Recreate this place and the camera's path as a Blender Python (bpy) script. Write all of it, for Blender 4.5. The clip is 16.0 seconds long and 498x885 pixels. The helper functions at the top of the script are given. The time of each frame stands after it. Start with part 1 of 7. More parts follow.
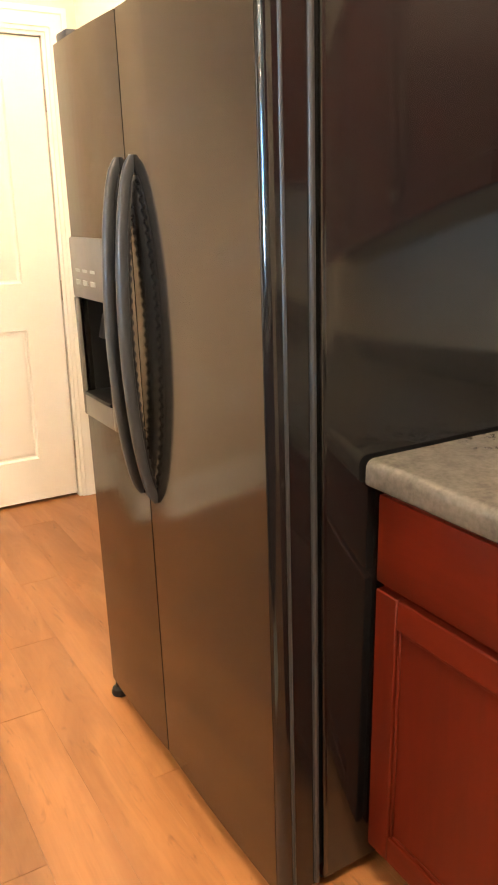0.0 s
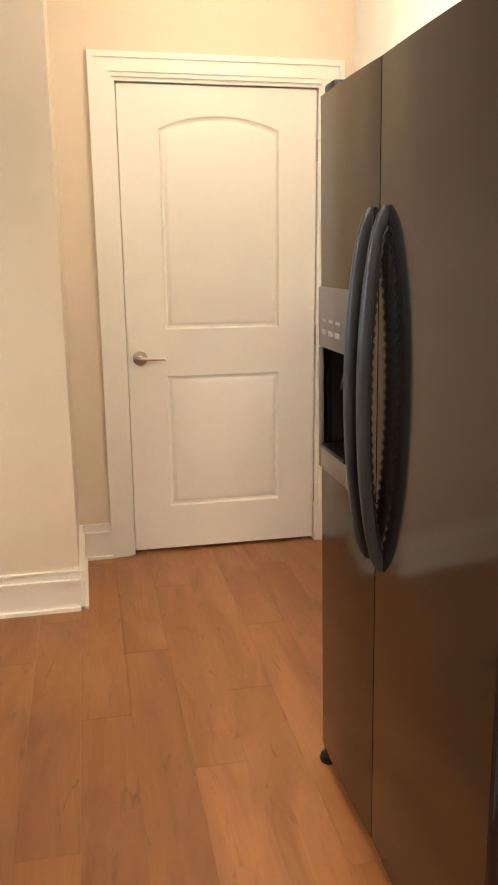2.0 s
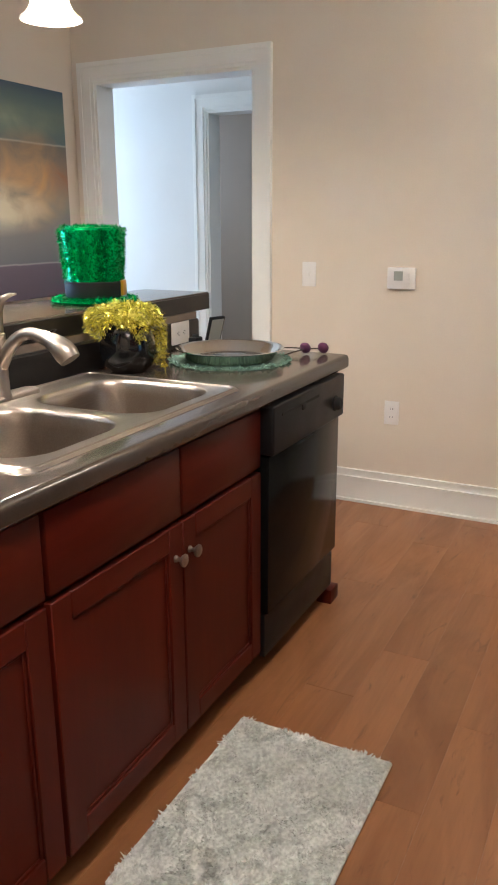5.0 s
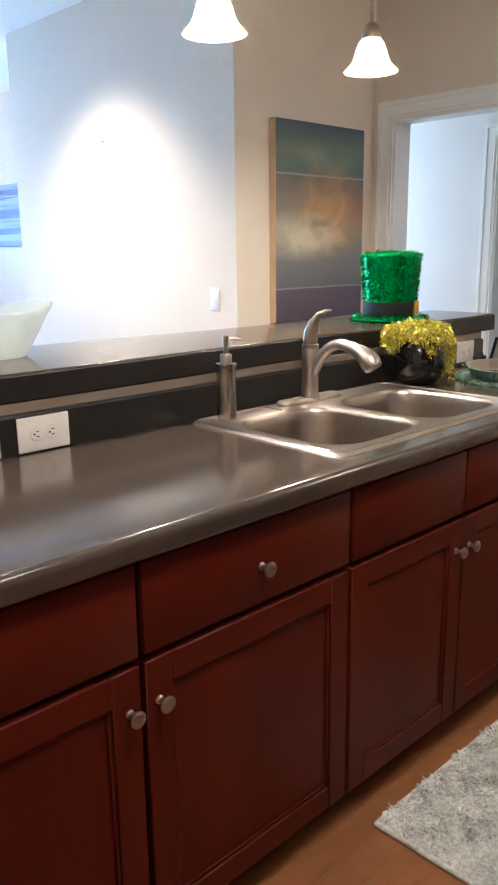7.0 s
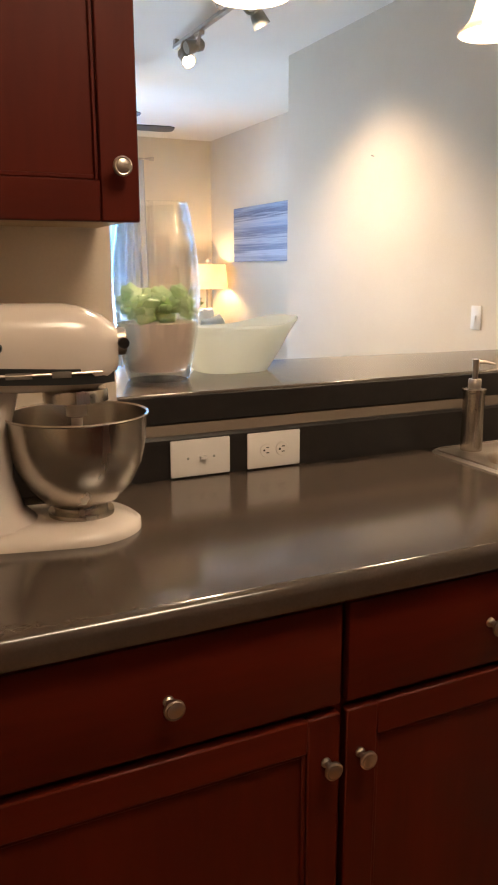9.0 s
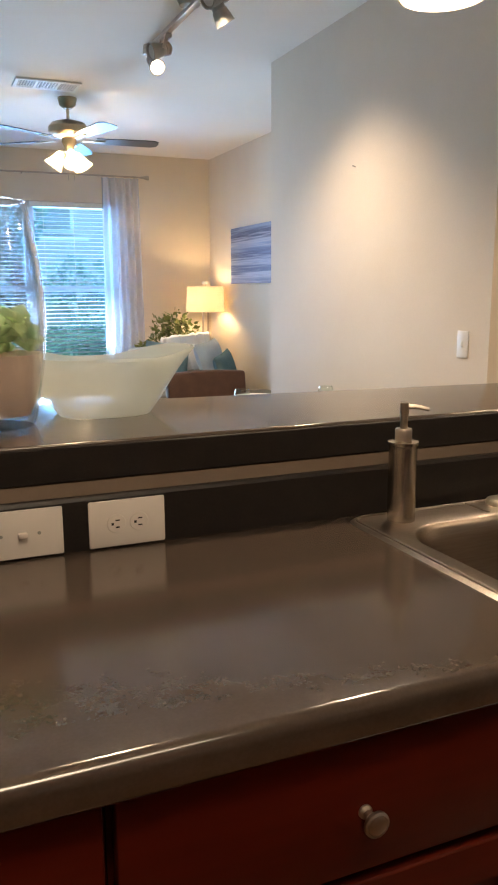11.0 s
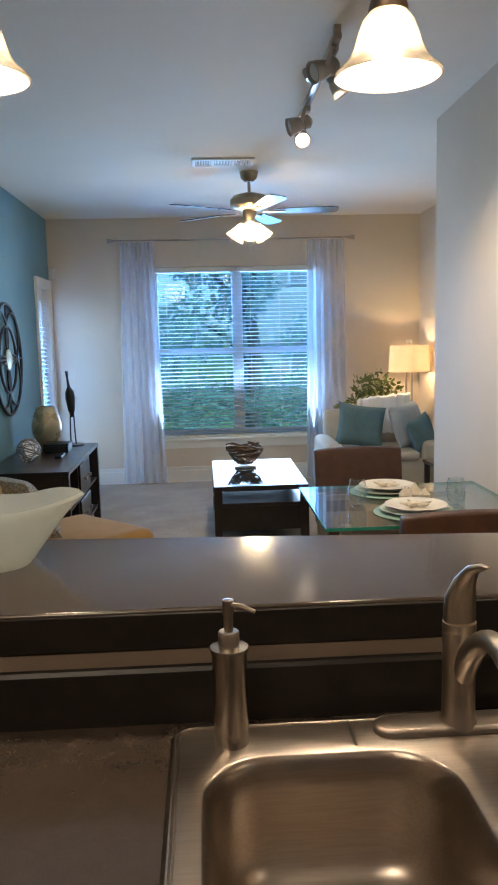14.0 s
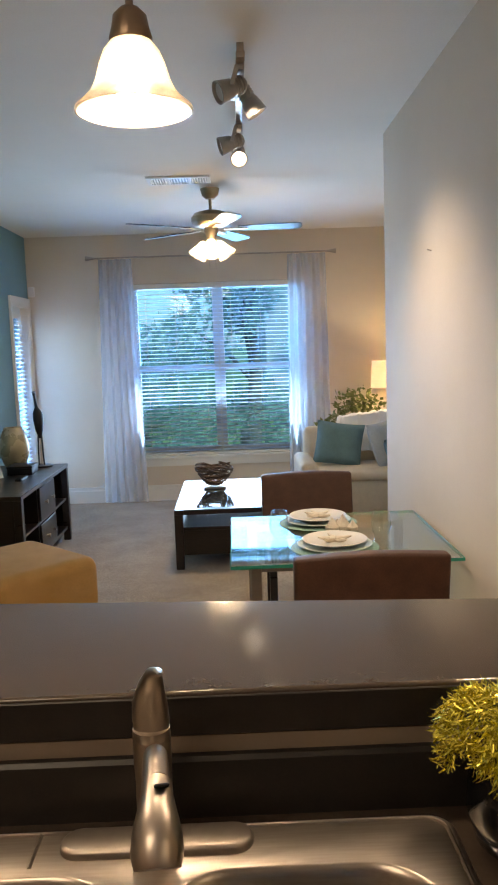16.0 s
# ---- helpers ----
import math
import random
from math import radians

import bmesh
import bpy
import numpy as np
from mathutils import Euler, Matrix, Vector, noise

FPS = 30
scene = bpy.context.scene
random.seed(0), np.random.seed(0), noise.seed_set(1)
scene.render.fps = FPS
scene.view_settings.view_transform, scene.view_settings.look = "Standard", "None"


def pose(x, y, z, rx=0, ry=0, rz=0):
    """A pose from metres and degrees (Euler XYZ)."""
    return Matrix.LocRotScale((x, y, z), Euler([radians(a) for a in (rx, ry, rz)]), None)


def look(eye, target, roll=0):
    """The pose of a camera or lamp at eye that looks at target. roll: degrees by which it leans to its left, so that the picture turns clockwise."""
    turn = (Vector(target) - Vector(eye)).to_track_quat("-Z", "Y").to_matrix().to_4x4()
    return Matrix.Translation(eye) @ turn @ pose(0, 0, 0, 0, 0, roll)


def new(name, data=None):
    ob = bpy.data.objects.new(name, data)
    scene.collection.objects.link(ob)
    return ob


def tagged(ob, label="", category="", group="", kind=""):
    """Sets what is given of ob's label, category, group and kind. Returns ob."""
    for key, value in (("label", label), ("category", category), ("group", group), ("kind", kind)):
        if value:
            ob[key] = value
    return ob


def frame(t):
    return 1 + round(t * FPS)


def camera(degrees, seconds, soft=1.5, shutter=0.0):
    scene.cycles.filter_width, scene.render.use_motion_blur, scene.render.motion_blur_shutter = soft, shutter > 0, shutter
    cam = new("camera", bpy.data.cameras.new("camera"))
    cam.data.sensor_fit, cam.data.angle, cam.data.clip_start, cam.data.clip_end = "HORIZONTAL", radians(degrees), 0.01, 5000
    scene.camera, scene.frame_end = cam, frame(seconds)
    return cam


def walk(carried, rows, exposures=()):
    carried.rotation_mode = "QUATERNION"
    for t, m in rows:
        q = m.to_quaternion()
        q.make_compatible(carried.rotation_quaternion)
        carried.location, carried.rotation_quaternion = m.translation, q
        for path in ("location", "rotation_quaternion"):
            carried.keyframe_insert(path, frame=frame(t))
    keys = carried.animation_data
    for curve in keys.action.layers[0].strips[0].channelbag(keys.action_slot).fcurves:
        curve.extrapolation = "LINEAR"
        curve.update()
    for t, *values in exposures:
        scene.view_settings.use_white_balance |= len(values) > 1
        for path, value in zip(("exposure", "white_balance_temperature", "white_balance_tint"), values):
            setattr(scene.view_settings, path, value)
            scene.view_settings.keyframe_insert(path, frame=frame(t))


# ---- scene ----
cam = camera(35.5, 16.0, soft=2.0)
PATH = [
    (0, (1.586, 1.243, 1.339), (3.237, 0.271, 0.766), -1.0),
    (0.5, (1.608, 1.263, 1.345), (3.319, 0.376, 0.809), -0.7),
    (1, (1.644, 1.265, 1.348), (3.401, 0.444, 0.859), -1.0),
    (1.5, (1.679, 1.25, 1.35), (3.505, 0.586, 0.875), -1.2),
    (2, (1.669, 1.172, 1.357), (3.573, 0.777, 0.889), -0.5),
    (2.5, (1.577, 1.055, 1.361), (3.513, 0.93, 0.878), -0.3),
    (3, (1.49, 1.015, 1.35), (3.426, 1.113, 0.854), -1.5),
    (3.5, (1.338, 0.989, 1.355), (3.25, 1.268, 0.841), -1.9),
    (4, (1.228, 0.947, 1.369), (3.104, 1.408, 0.85), -2.3),
    (4.5, (1.135, 0.848, 1.357), (2.95, 1.514, 0.844), -0.8),
    (4.7, (1.097, 0.808, 1.35), (2.873, 1.563, 0.824), -0.4),
    (6.8, (0.756, 0.706, 1.351), (2.173, 2.031, 0.865), -1.0),
    (7, (0.763, 0.697, 1.355), (2.114, 2.092, 0.877), -0.7),
    (7.5, (0.758, 0.72, 1.357), (1.922, 2.281, 0.898), -0.4),
    (8, (0.752, 0.745, 1.359), (1.77, 2.407, 0.908), -0.7),
    (8.5, (0.779, 0.763, 1.355), (1.677, 2.493, 0.909), -0.8),
    (9, (0.861, 0.751, 1.355), (1.688, 2.519, 0.917), -0.2),
    (9.5, (0.948, 0.764, 1.346), (1.76, 2.541, 0.921), -1.1),
    (10, (1.073, 0.861, 1.345), (1.89, 2.641, 0.943), -1.4),
    (10.2, (1.114, 0.939, 1.341), (1.951, 2.713, 0.95), -1.0),
    (12.3, (1.682, 1.042, 1.341), (2.243, 2.931, 0.996), 0.1),
    (12.5, (1.718, 1.048, 1.367), (2.26, 2.945, 1.041), -0.4),
    (13, (1.821, 1.12, 1.4), (2.279, 3.047, 1.129), -1.0),
    (13.5, (1.951, 1.123, 1.455), (2.228, 3.088, 1.205), -0.9),
    (14, (2.115, 1.107, 1.52), (2.223, 3.086, 1.25), -1.4),
    (14.5, (2.248, 1.135, 1.542), (2.3, 3.112, 1.242), -2.2),
    (15, (2.355, 1.181, 1.583), (2.415, 3.159, 1.297), -1.8),
    (15.5, (2.457, 1.216, 1.592), (2.496, 3.201, 1.345), -2.5),
    (16, (2.613, 1.224, 1.59), (2.647, 3.208, 1.342), -2.0),
]
walk(cam, [(t, look(eye, target, roll)) for t, eye, target, roll in PATH],
     exposures=[(0.0, 3.25, 7700, 12), (1.0, 2.9, 7500, 13), (2.0, 2.25, 6900, 12), (2.5, 2.1, 6500, 11), (3.0, 2.02, 6000, 11), (4.7, 2.02, 5600, 10), (7.0, 1.97, 5600, 11), (8.0, 1.52, 6500, 14), (9.0, 1.36, 7600, 16), (10.0, 1.18, 7600, 16), (12.5, 0.76, 7300, 16), (13.0, 0.72, 7200, 15), (13.5, 0.48, 6900, 13), (14.5, 0.58, 7200, 14), (16.0, 0.60, 7700, 16)])

# ---- world, sun and large lights ----
world = bpy.data.worlds.new("world")
scene.world = world
world.use_nodes = True
wn = world.node_tree
sky = wn.nodes.new("ShaderNodeTexSky")
sky.sky_type = "NISHITA"
sky.sun_disc = False
sky.sun_elevation = radians(63)
sky.sun_rotation = radians(143)
wn.links.new(sky.outputs[0], wn.nodes["Background"].inputs[0])
wn.nodes["Background"].inputs[1].default_value = 0.15


def lamp(name, kind, m, energy, colour, **values):
    data = bpy.data.lights.new(name, kind)
    data.energy, data.color = energy, colour
    ob = new(name, data)
    ob.matrix_world = m
    if "size" in values:
        data.shape, data.size, data.size_y = "RECTANGLE", values["size"], values["size_y"]
    if "radius" in values:
        data.shadow_soft_size = values["radius"]
    if "cone" in values:
        data.spot_size, data.spot_blend = radians(values["cone"]), values["blend"]
    if "spread" in values:
        data.spread = radians(values["spread"])
    if "angle" in values:
        data.angle = radians(values["angle"])
    return ob


WARM = (1.0, 0.86, 0.68)
lamp("sun", "SUN", look((0, 0, 20), (-6, 8, 0)), 5.0, (1.0, 0.96, 0.9), angle=0.5)
lamp("window_daylight", "AREA", look((2.455, 9.47, 1.355), (2.455, 5.97, 2.65)), 74, (0.36, 0.62, 1.0), size=1.72, size_y=1.76, spread=112)
# unseen lamp added inside the closed north wall to give the hall cool light
lamp("hall_cool_fill", "AREA", look((5.2, 4.9, 1.5), (5.2, 3.0, 1.4)), 9, (0.60, 0.78, 1.0), size=0.8, size_y=1.6)
lamp("patio_daylight", "AREA", look((0.43, 8.94, 1.1), (3.0, 8.2, 0.9)), 22, (0.36, 0.62, 1.0), size=0.3, size_y=1.6)
# added lamp with no window behind it, lifts the otherwise dark far room
lamp("far_room_fill", "AREA", look((6.2, 4.36, 1.5), (6.2, 2.5, 1.2)), 1.2, (0.75, 0.85, 1.0), size=0.7, size_y=1.3)
lamp("kitchen_light", "POINT", pose(1.55, 0.95, 2.50), 9.5, WARM, radius=0.22)
lamp("pantry_light", "POINT", pose(4.25, 0.55, 2.52), 3.6, (1.0, 0.82, 0.58), radius=0.08)
lamp("wall_spot", "SPOT", look((2.72, 4.60, 2.56), (3.503, 4.69, 0.10)), 76, (1.0, 0.86, 0.67), radius=0.08, cone=106, blend=1.0)
lamp("table_spot", "SPOT", look((2.69, 5.42, 2.56), (2.9, 4.3, 0.75)), 8, (1.0, 0.87, 0.68), radius=0.05, cone=62, blend=0.8)



# ---- materials ----
def nd(nt, kind, **inputs):
    n = nt.nodes.new(kind)
    for key, value in inputs.items():
        n.inputs[key].default_value = value
    return n


def mat(name, c1, c2=None, rough=0.6, metal=0.0, scale=6.0, fine=0.0, fine_scale=180.0, bump=0.0, bump_scale=220.0,
        coat=0.0, stretch=(1, 1, 1), per_piece=0.0, rough_var=0.08, ior=1.45):
    """Two scales of colour variation, a relief and a varied gloss."""
    m = bpy.data.materials.new(name)
    m.use_nodes = True
    nt = m.node_tree
    b = nt.nodes["Principled BSDF"]
    co = nt.nodes.new("ShaderNodeTexCoord")
    mp = nt.nodes.new("ShaderNodeMapping")
    mp.inputs["Scale"].default_value = stretch
    nt.links.new(co.outputs["Object"], mp.inputs[0])
    vec = mp.outputs[0]
    n1 = nd(nt, "ShaderNodeTexNoise", Scale=scale, Detail=5.0, Roughness=0.6)
    nt.links.new(vec, n1.inputs["Vector"])
    if per_piece:
        oi = nt.nodes.new("ShaderNodeObjectInfo")
        off = nt.nodes.new("ShaderNodeVectorMath")
        off.operation = "MULTIPLY_ADD"
        off.inputs[1].default_value = (1, 1, 1)
        sc = nt.nodes.new("ShaderNodeVectorMath")
        sc.operation = "SCALE"
        sc.inputs[0].default_value = (17.0, 31.0, 5.0)
        nt.links.new(oi.outputs["Random"], sc.inputs["Scale"])
        nt.links.new(vec, off.inputs[0])
        nt.links.new(sc.outputs[0], off.inputs[2])
        vec = off.outputs[0]
        nt.links.new(vec, n1.inputs["Vector"])
    ramp = nt.nodes.new("ShaderNodeMapRange")
    ramp.inputs["From Min"].default_value, ramp.inputs["From Max"].default_value = 0.32, 0.68
    nt.links.new(n1.outputs[0], ramp.inputs["Value"])
    mix = nt.nodes.new("ShaderNodeMix")
    mix.data_type = "RGBA"
    mix.inputs["A"].default_value, mix.inputs["B"].default_value = (*c1, 1), (*(c2 or [v * 0.88 for v in c1]), 1)
    nt.links.new(ramp.outputs[0], mix.inputs["Factor"])
    colour = mix.outputs["Result"]
    if fine:
        n2 = nd(nt, "ShaderNodeTexNoise", Scale=fine_scale, Detail=2.0)
        nt.links.new(vec, n2.inputs["Vector"])
        r2 = nt.nodes.new("ShaderNodeMapRange")
        r2.inputs["From Min"].default_value, r2.inputs["From Max"].default_value = 0.35, 0.65
        r2.inputs["To Min"].default_value, r2.inputs["To Max"].default_value = 1 - fine, 1 + fine
        nt.links.new(n2.outputs[0], r2.inputs["Value"])
        hv = nt.nodes.new("ShaderNodeHueSaturation")
        nt.links.new(r2.outputs[0], hv.inputs["Value"])
        nt.links.new(colour, hv.inputs["Color"])
        colour = hv.outputs[0]
    if per_piece:
        r3 = nt.nodes.new("ShaderNodeMapRange")
        r3.inputs["To Min"].default_value, r3.inputs["To Max"].default_value = 1 - per_piece, 1 + per_piece
        nt.links.new(oi.outputs["Random"], r3.inputs["Value"])
        h3 = nt.nodes.new("ShaderNodeHueSaturation")
        nt.links.new(r3.outputs[0], h3.inputs["Value"])
        nt.links.new(colour, h3.inputs["Color"])
        colour = h3.outputs[0]
    nt.links.new(colour, b.inputs["Base Color"])
    rr = nt.nodes.new("ShaderNodeMapRange")
    rr.inputs["To Min"].default_value, rr.inputs["To Max"].default_value = max(0.02, rough - rough_var), min(1, rough + rough_var)
    nt.links.new(n1.outputs[0], rr.inputs["Value"])
    nt.links.new(rr.outputs[0], b.inputs["Roughness"])
    b.inputs["Metallic"].default_value = metal
    b.inputs["IOR"].default_value = ior
    b.inputs["Coat Weight"].default_value = coat
    b.inputs["Coat Roughness"].default_value = 0.15
    if bump:
        n3 = nd(nt, "ShaderNodeTexNoise", Scale=bump_scale, Detail=3.0)
        nt.links.new(vec, n3.inputs["Vector"])
        bp = nd(nt, "ShaderNodeBump", Strength=bump, Distance=0.004)
        nt.links.new(n3.outputs[0], bp.inputs["Height"])
        nt.links.new(bp.outputs[0], b.inputs["Normal"])
    return m


def glow(name, colour, strength):
    m = bpy.data.materials.new(name)
    m.use_nodes = True
    b = m.node_tree.nodes["Principled BSDF"]
    b.inputs["Base Color"].default_value = (*colour, 1)
    b.inputs["Emission Color"].default_value = (*colour, 1)
    b.inputs["Emission Strength"].default_value = strength
    return m


def thin(name, colour, clear, through_light, rough=0.5, low=0.85, scale=9.0, swirl=0.0):
    """Cloth or frosted glass: part clear, part lit through."""
    m = bpy.data.materials.new(name)
    m.use_nodes = True
    nt = m.node_tree
    b = nt.nodes["Principled BSDF"]
    n1 = nd(nt, "ShaderNodeTexNoise", Scale=scale, Detail=4.0, Distortion=swirl)
    co = nt.nodes.new("ShaderNodeTexCoord")
    nt.links.new(co.outputs["Object"], n1.inputs["Vector"])
    mix = nt.nodes.new("ShaderNodeMix")
    mix.data_type = "RGBA"
    mix.inputs["A"].default_value, mix.inputs["B"].default_value = (*colour, 1), (*[v * low for v in colour], 1)
    nt.links.new(n1.outputs[0], mix.inputs["Factor"])
    nt.links.new(mix.outputs["Result"], b.inputs["Base Color"])
    b.inputs["Roughness"].default_value = rough
    tl = nt.nodes.new("ShaderNodeBsdfTranslucent")
    nt.links.new(mix.outputs["Result"], tl.inputs[0])
    tr = nt.nodes.new("ShaderNodeBsdfTransparent")
    m1, m2 = nt.nodes.new("ShaderNodeMixShader"), nt.nodes.new("ShaderNodeMixShader")
    m1.inputs[0].default_value, m2.inputs[0].default_value = through_light, clear
    nt.links.new(b.outputs[0], m1.inputs[1])
    nt.links.new(tl.outputs[0], m1.inputs[2])
    nt.links.new(m1.outputs[0], m2.inputs[1])
    nt.links.new(tr.outputs[0], m2.inputs[2])
    nt.links.new(m2.outputs[0], nt.nodes["Material Output"].inputs[0])
    return m


def pane_glass(name, colour, gloss=0.06, power=3.5):
    m = bpy.data.materials.new(name)
    m.use_nodes = True
    nt = m.node_tree
    tr = nt.nodes.new("ShaderNodeBsdfTransparent")
    tr.inputs[0].default_value = (*colour, 1)
    gl = nt.nodes.new("ShaderNodeBsdfGlossy")
    gl.inputs["Roughness"].default_value = 0.02
    lw = nd(nt, "ShaderNodeLayerWeight", Blend=0.5)
    pw = nt.nodes.new("ShaderNodeMath")
    pw.operation = "POWER"
    pw.inputs[1].default_value = power
    nt.links.new(lw.outputs["Facing"], pw.inputs[0])
    fr = nt.nodes.new("ShaderNodeMath")
    fr.operation = "MULTIPLY_ADD"
    fr.inputs[1].default_value, fr.inputs[2].default_value = 0.9, gloss
    nt.links.new(pw.outputs[0], fr.inputs[0])
    ms = nt.nodes.new("ShaderNodeMixShader")
    nt.links.new(fr.outputs[0], ms.inputs[0])
    nt.links.new(tr.outputs[0], ms.inputs[1])
    nt.links.new(gl.outputs[0], ms.inputs[2])
    nt.links.new(ms.outputs[0], nt.nodes["Material Output"].inputs[0])
    return m


PAINT = mat("beige_wall_paint", (0.70, 0.61, 0.50), (0.67, 0.575, 0.465), rough=0.75, scale=1.6, fine=0.015, bump=0.06, bump_scale=260)
TEAL = mat("teal_wall_paint", (0.165, 0.315, 0.36), (0.15, 0.295, 0.335), rough=0.7, scale=1.6, fine=0.015, bump=0.06, bump_scale=260)
HALLP = mat("pale_hall_paint", (0.72, 0.70, 0.66), (0.69, 0.665, 0.62), rough=0.75, scale=1.6, fine=0.015, bump=0.06)
CEIL = mat("ceiling_paint", (0.85, 0.79, 0.70), (0.82, 0.76, 0.67), rough=0.85, scale=1.3, fine=0.02, bump=0.12, bump_scale=140)
TRIM = mat("white_trim_paint", (0.80, 0.78, 0.73), (0.77, 0.75, 0.695), rough=0.38, scale=3.0, fine=0.01, bump=0.02)
CHERRY = mat("cherry_wood", (0.092, 0.0094, 0.0038), (0.062, 0.0064, 0.0027), rough=0.42, scale=3.0, fine=0.05, fine_scale=60, stretch=(1, 1, 0.12), ior=1.26, bump=0.015)
CHERRYH = mat("cherry_wood_across", (0.092, 0.0094, 0.0038), (0.062, 0.0064, 0.0027), rough=0.42, scale=3.0, fine=0.05, fine_scale=60, stretch=(0.12, 1, 1), ior=1.26, bump=0.015)
MAPLE = mat("cabinet_underside", (0.52, 0.36, 0.21), (0.45, 0.30, 0.17), rough=0.5, scale=7, fine=0.1, stretch=(0.2, 1, 1))
LAMINATE = mat("stone_laminate", (0.062, 0.045, 0.035), (0.052, 0.038, 0.029), rough=0.15, scale=26, fine=0.05, fine_scale=240, rough_var=0.01, ior=1.62)
# lit copy of the stone laminate: bright glancing light put into the base colour
LAMLIT = mat("lit_stone_laminate", (0.115, 0.104, 0.090), (0.078, 0.070, 0.060), rough=0.2, scale=24, fine=0.12, fine_scale=120, rough_var=0.05)
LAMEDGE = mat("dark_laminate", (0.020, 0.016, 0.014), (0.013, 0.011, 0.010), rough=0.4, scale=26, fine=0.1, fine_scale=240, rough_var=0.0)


def plank_wood(name):
    """Oak-look plank: broad tone bands, drawn-out grain, a few dark flecks, shifted for every plank."""
    m = bpy.data.materials.new(name)
    m.use_nodes = True
    nt = m.node_tree
    b = nt.nodes["Principled BSDF"]
    co = nt.nodes.new("ShaderNodeTexCoord")
    oi = nt.nodes.new("ShaderNodeObjectInfo")
    sc = nt.nodes.new("ShaderNodeVectorMath")
    sc.operation = "SCALE"
    sc.inputs[0].default_value = (17.0, 31.0, 5.0)
    nt.links.new(oi.outputs["Random"], sc.inputs["Scale"])
    off = nt.nodes.new("ShaderNodeVectorMath")
    nt.links.new(co.outputs["Object"], off.inputs[0])
    nt.links.new(sc.outputs[0], off.inputs[1])

    def grain(stretch, scale, detail, distort, lo, hi):
        mp = nt.nodes.new("ShaderNodeMapping")
        mp.inputs["Scale"].default_value = stretch
        nt.links.new(off.outputs[0], mp.inputs[0])
        n = nd(nt, "ShaderNodeTexNoise", Scale=scale, Detail=detail, Roughness=0.62, Distortion=distort)
        nt.links.new(mp.outputs[0], n.inputs["Vector"])
        r = nt.nodes.new("ShaderNodeMapRange")
        r.inputs["From Min"].default_value, r.inputs["From Max"].default_value = lo, hi
        nt.links.new(n.outputs[0], r.inputs["Value"])
        return r.outputs[0]

    def blend(factor, a, colour, strength):
        mi = nt.nodes.new("ShaderNodeMix")
        mi.data_type = "RGBA"
        mu = nt.nodes.new("ShaderNodeMath")
        mu.operation = "MULTIPLY"
        mu.inputs[1].default_value = strength
        nt.links.new(factor, mu.inputs[0])
        nt.links.new(mu.outputs[0], mi.inputs["Factor"])
        if isinstance(a, tuple):
            mi.inputs["A"].default_value = (*a, 1)
        else:
            nt.links.new(a, mi.inputs["A"])
        mi.inputs["B"].default_value = (*colour, 1)
        return mi.outputs["Result"]

    broad = grain((0.30, 1.3, 1), 5.0, 4.0, 0.8, 0.34, 0.66)
    lines = grain((0.05, 1.0, 1), 95.0, 4.0, 0.5, 0.42, 0.70)
    fleck = grain((0.22, 1.0, 1), 22.0, 6.0, 1.6, 0.60, 0.74)
    c = blend(broad, (0.350, 0.150, 0.058), (0.235, 0.094, 0.034), 1.0)
    c = blend(lines, c, (0.19, 0.078, 0.029), 0.22)
    c = blend(fleck, c, (0.10, 0.040, 0.016), 0.65)
    tone = nt.nodes.new("ShaderNodeMapRange")
    tone.inputs["To Min"].default_value, tone.inputs["To Max"].default_value = 0.97, 1.05
    nt.links.new(oi.outputs["Random"], tone.inputs["Value"])
    hv = nt.nodes.new("ShaderNodeHueSaturation")
    nt.links.new(tone.outputs[0], hv.inputs["Value"])
    nt.links.new(c, hv.inputs["Color"])
    nt.links.new(hv.outputs[0], b.inputs["Base Color"])
    rr = nt.nodes.new("ShaderNodeMapRange")
    rr.inputs["To Min"].default_value, rr.inputs["To Max"].default_value = 0.30, 0.42
    nt.links.new(broad, rr.inputs["Value"])
    nt.links.new(rr.outputs[0], b.inputs["Roughness"])
    bp = nd(nt, "ShaderNodeBump", Strength=0.05, Distance=0.002)
    nt.links.new(lines, bp.inputs["Height"])
    nt.links.new(bp.outputs[0], b.inputs["Normal"])
    return m


PLANK = plank_wood("oak_plank")
GROUT = mat("plank_underlay", (0.10, 0.043, 0.017), rough=0.8)
CARPET = mat("carpet_pile", (0.42, 0.35, 0.285), (0.33, 0.27, 0.22), rough=0.95, scale=3.5, fine=0.3, fine_scale=150, bump=0.9, bump_scale=240)
SHAG = mat("shag_rug", (0.74, 0.74, 0.70), (0.66, 0.665, 0.63), rough=0.95, scale=16, fine=0.16, fine_scale=90)
STEEL = mat("brushed_steel", (0.43, 0.375, 0.325), (0.36, 0.315, 0.27), rough=0.30, metal=1.0, scale=6, fine=0.06, fine_scale=260, stretch=(0.06, 1, 1), rough_var=0.05)
STEELV = mat("brushed_steel_upright", (0.52, 0.475, 0.42), (0.44, 0.40, 0.355), rough=0.26, metal=1.0, scale=6, fine=0.06, fine_scale=260, stretch=(1, 1, 0.06), rough_var=0.05)
NICKEL = mat("satin_nickel", (0.46, 0.40, 0.345), (0.40, 0.35, 0.30), rough=0.36, metal=1.0, scale=20)
POLISHED = mat("polished_steel", (0.70, 0.66, 0.60), (0.64, 0.60, 0.55), rough=0.12, metal=1.0, scale=6, rough_var=0.03)
BRONZE = mat("brushed_bronze", (0.33, 0.25, 0.18), (0.26, 0.19, 0.135), rough=0.35, metal=0.9, scale=20)
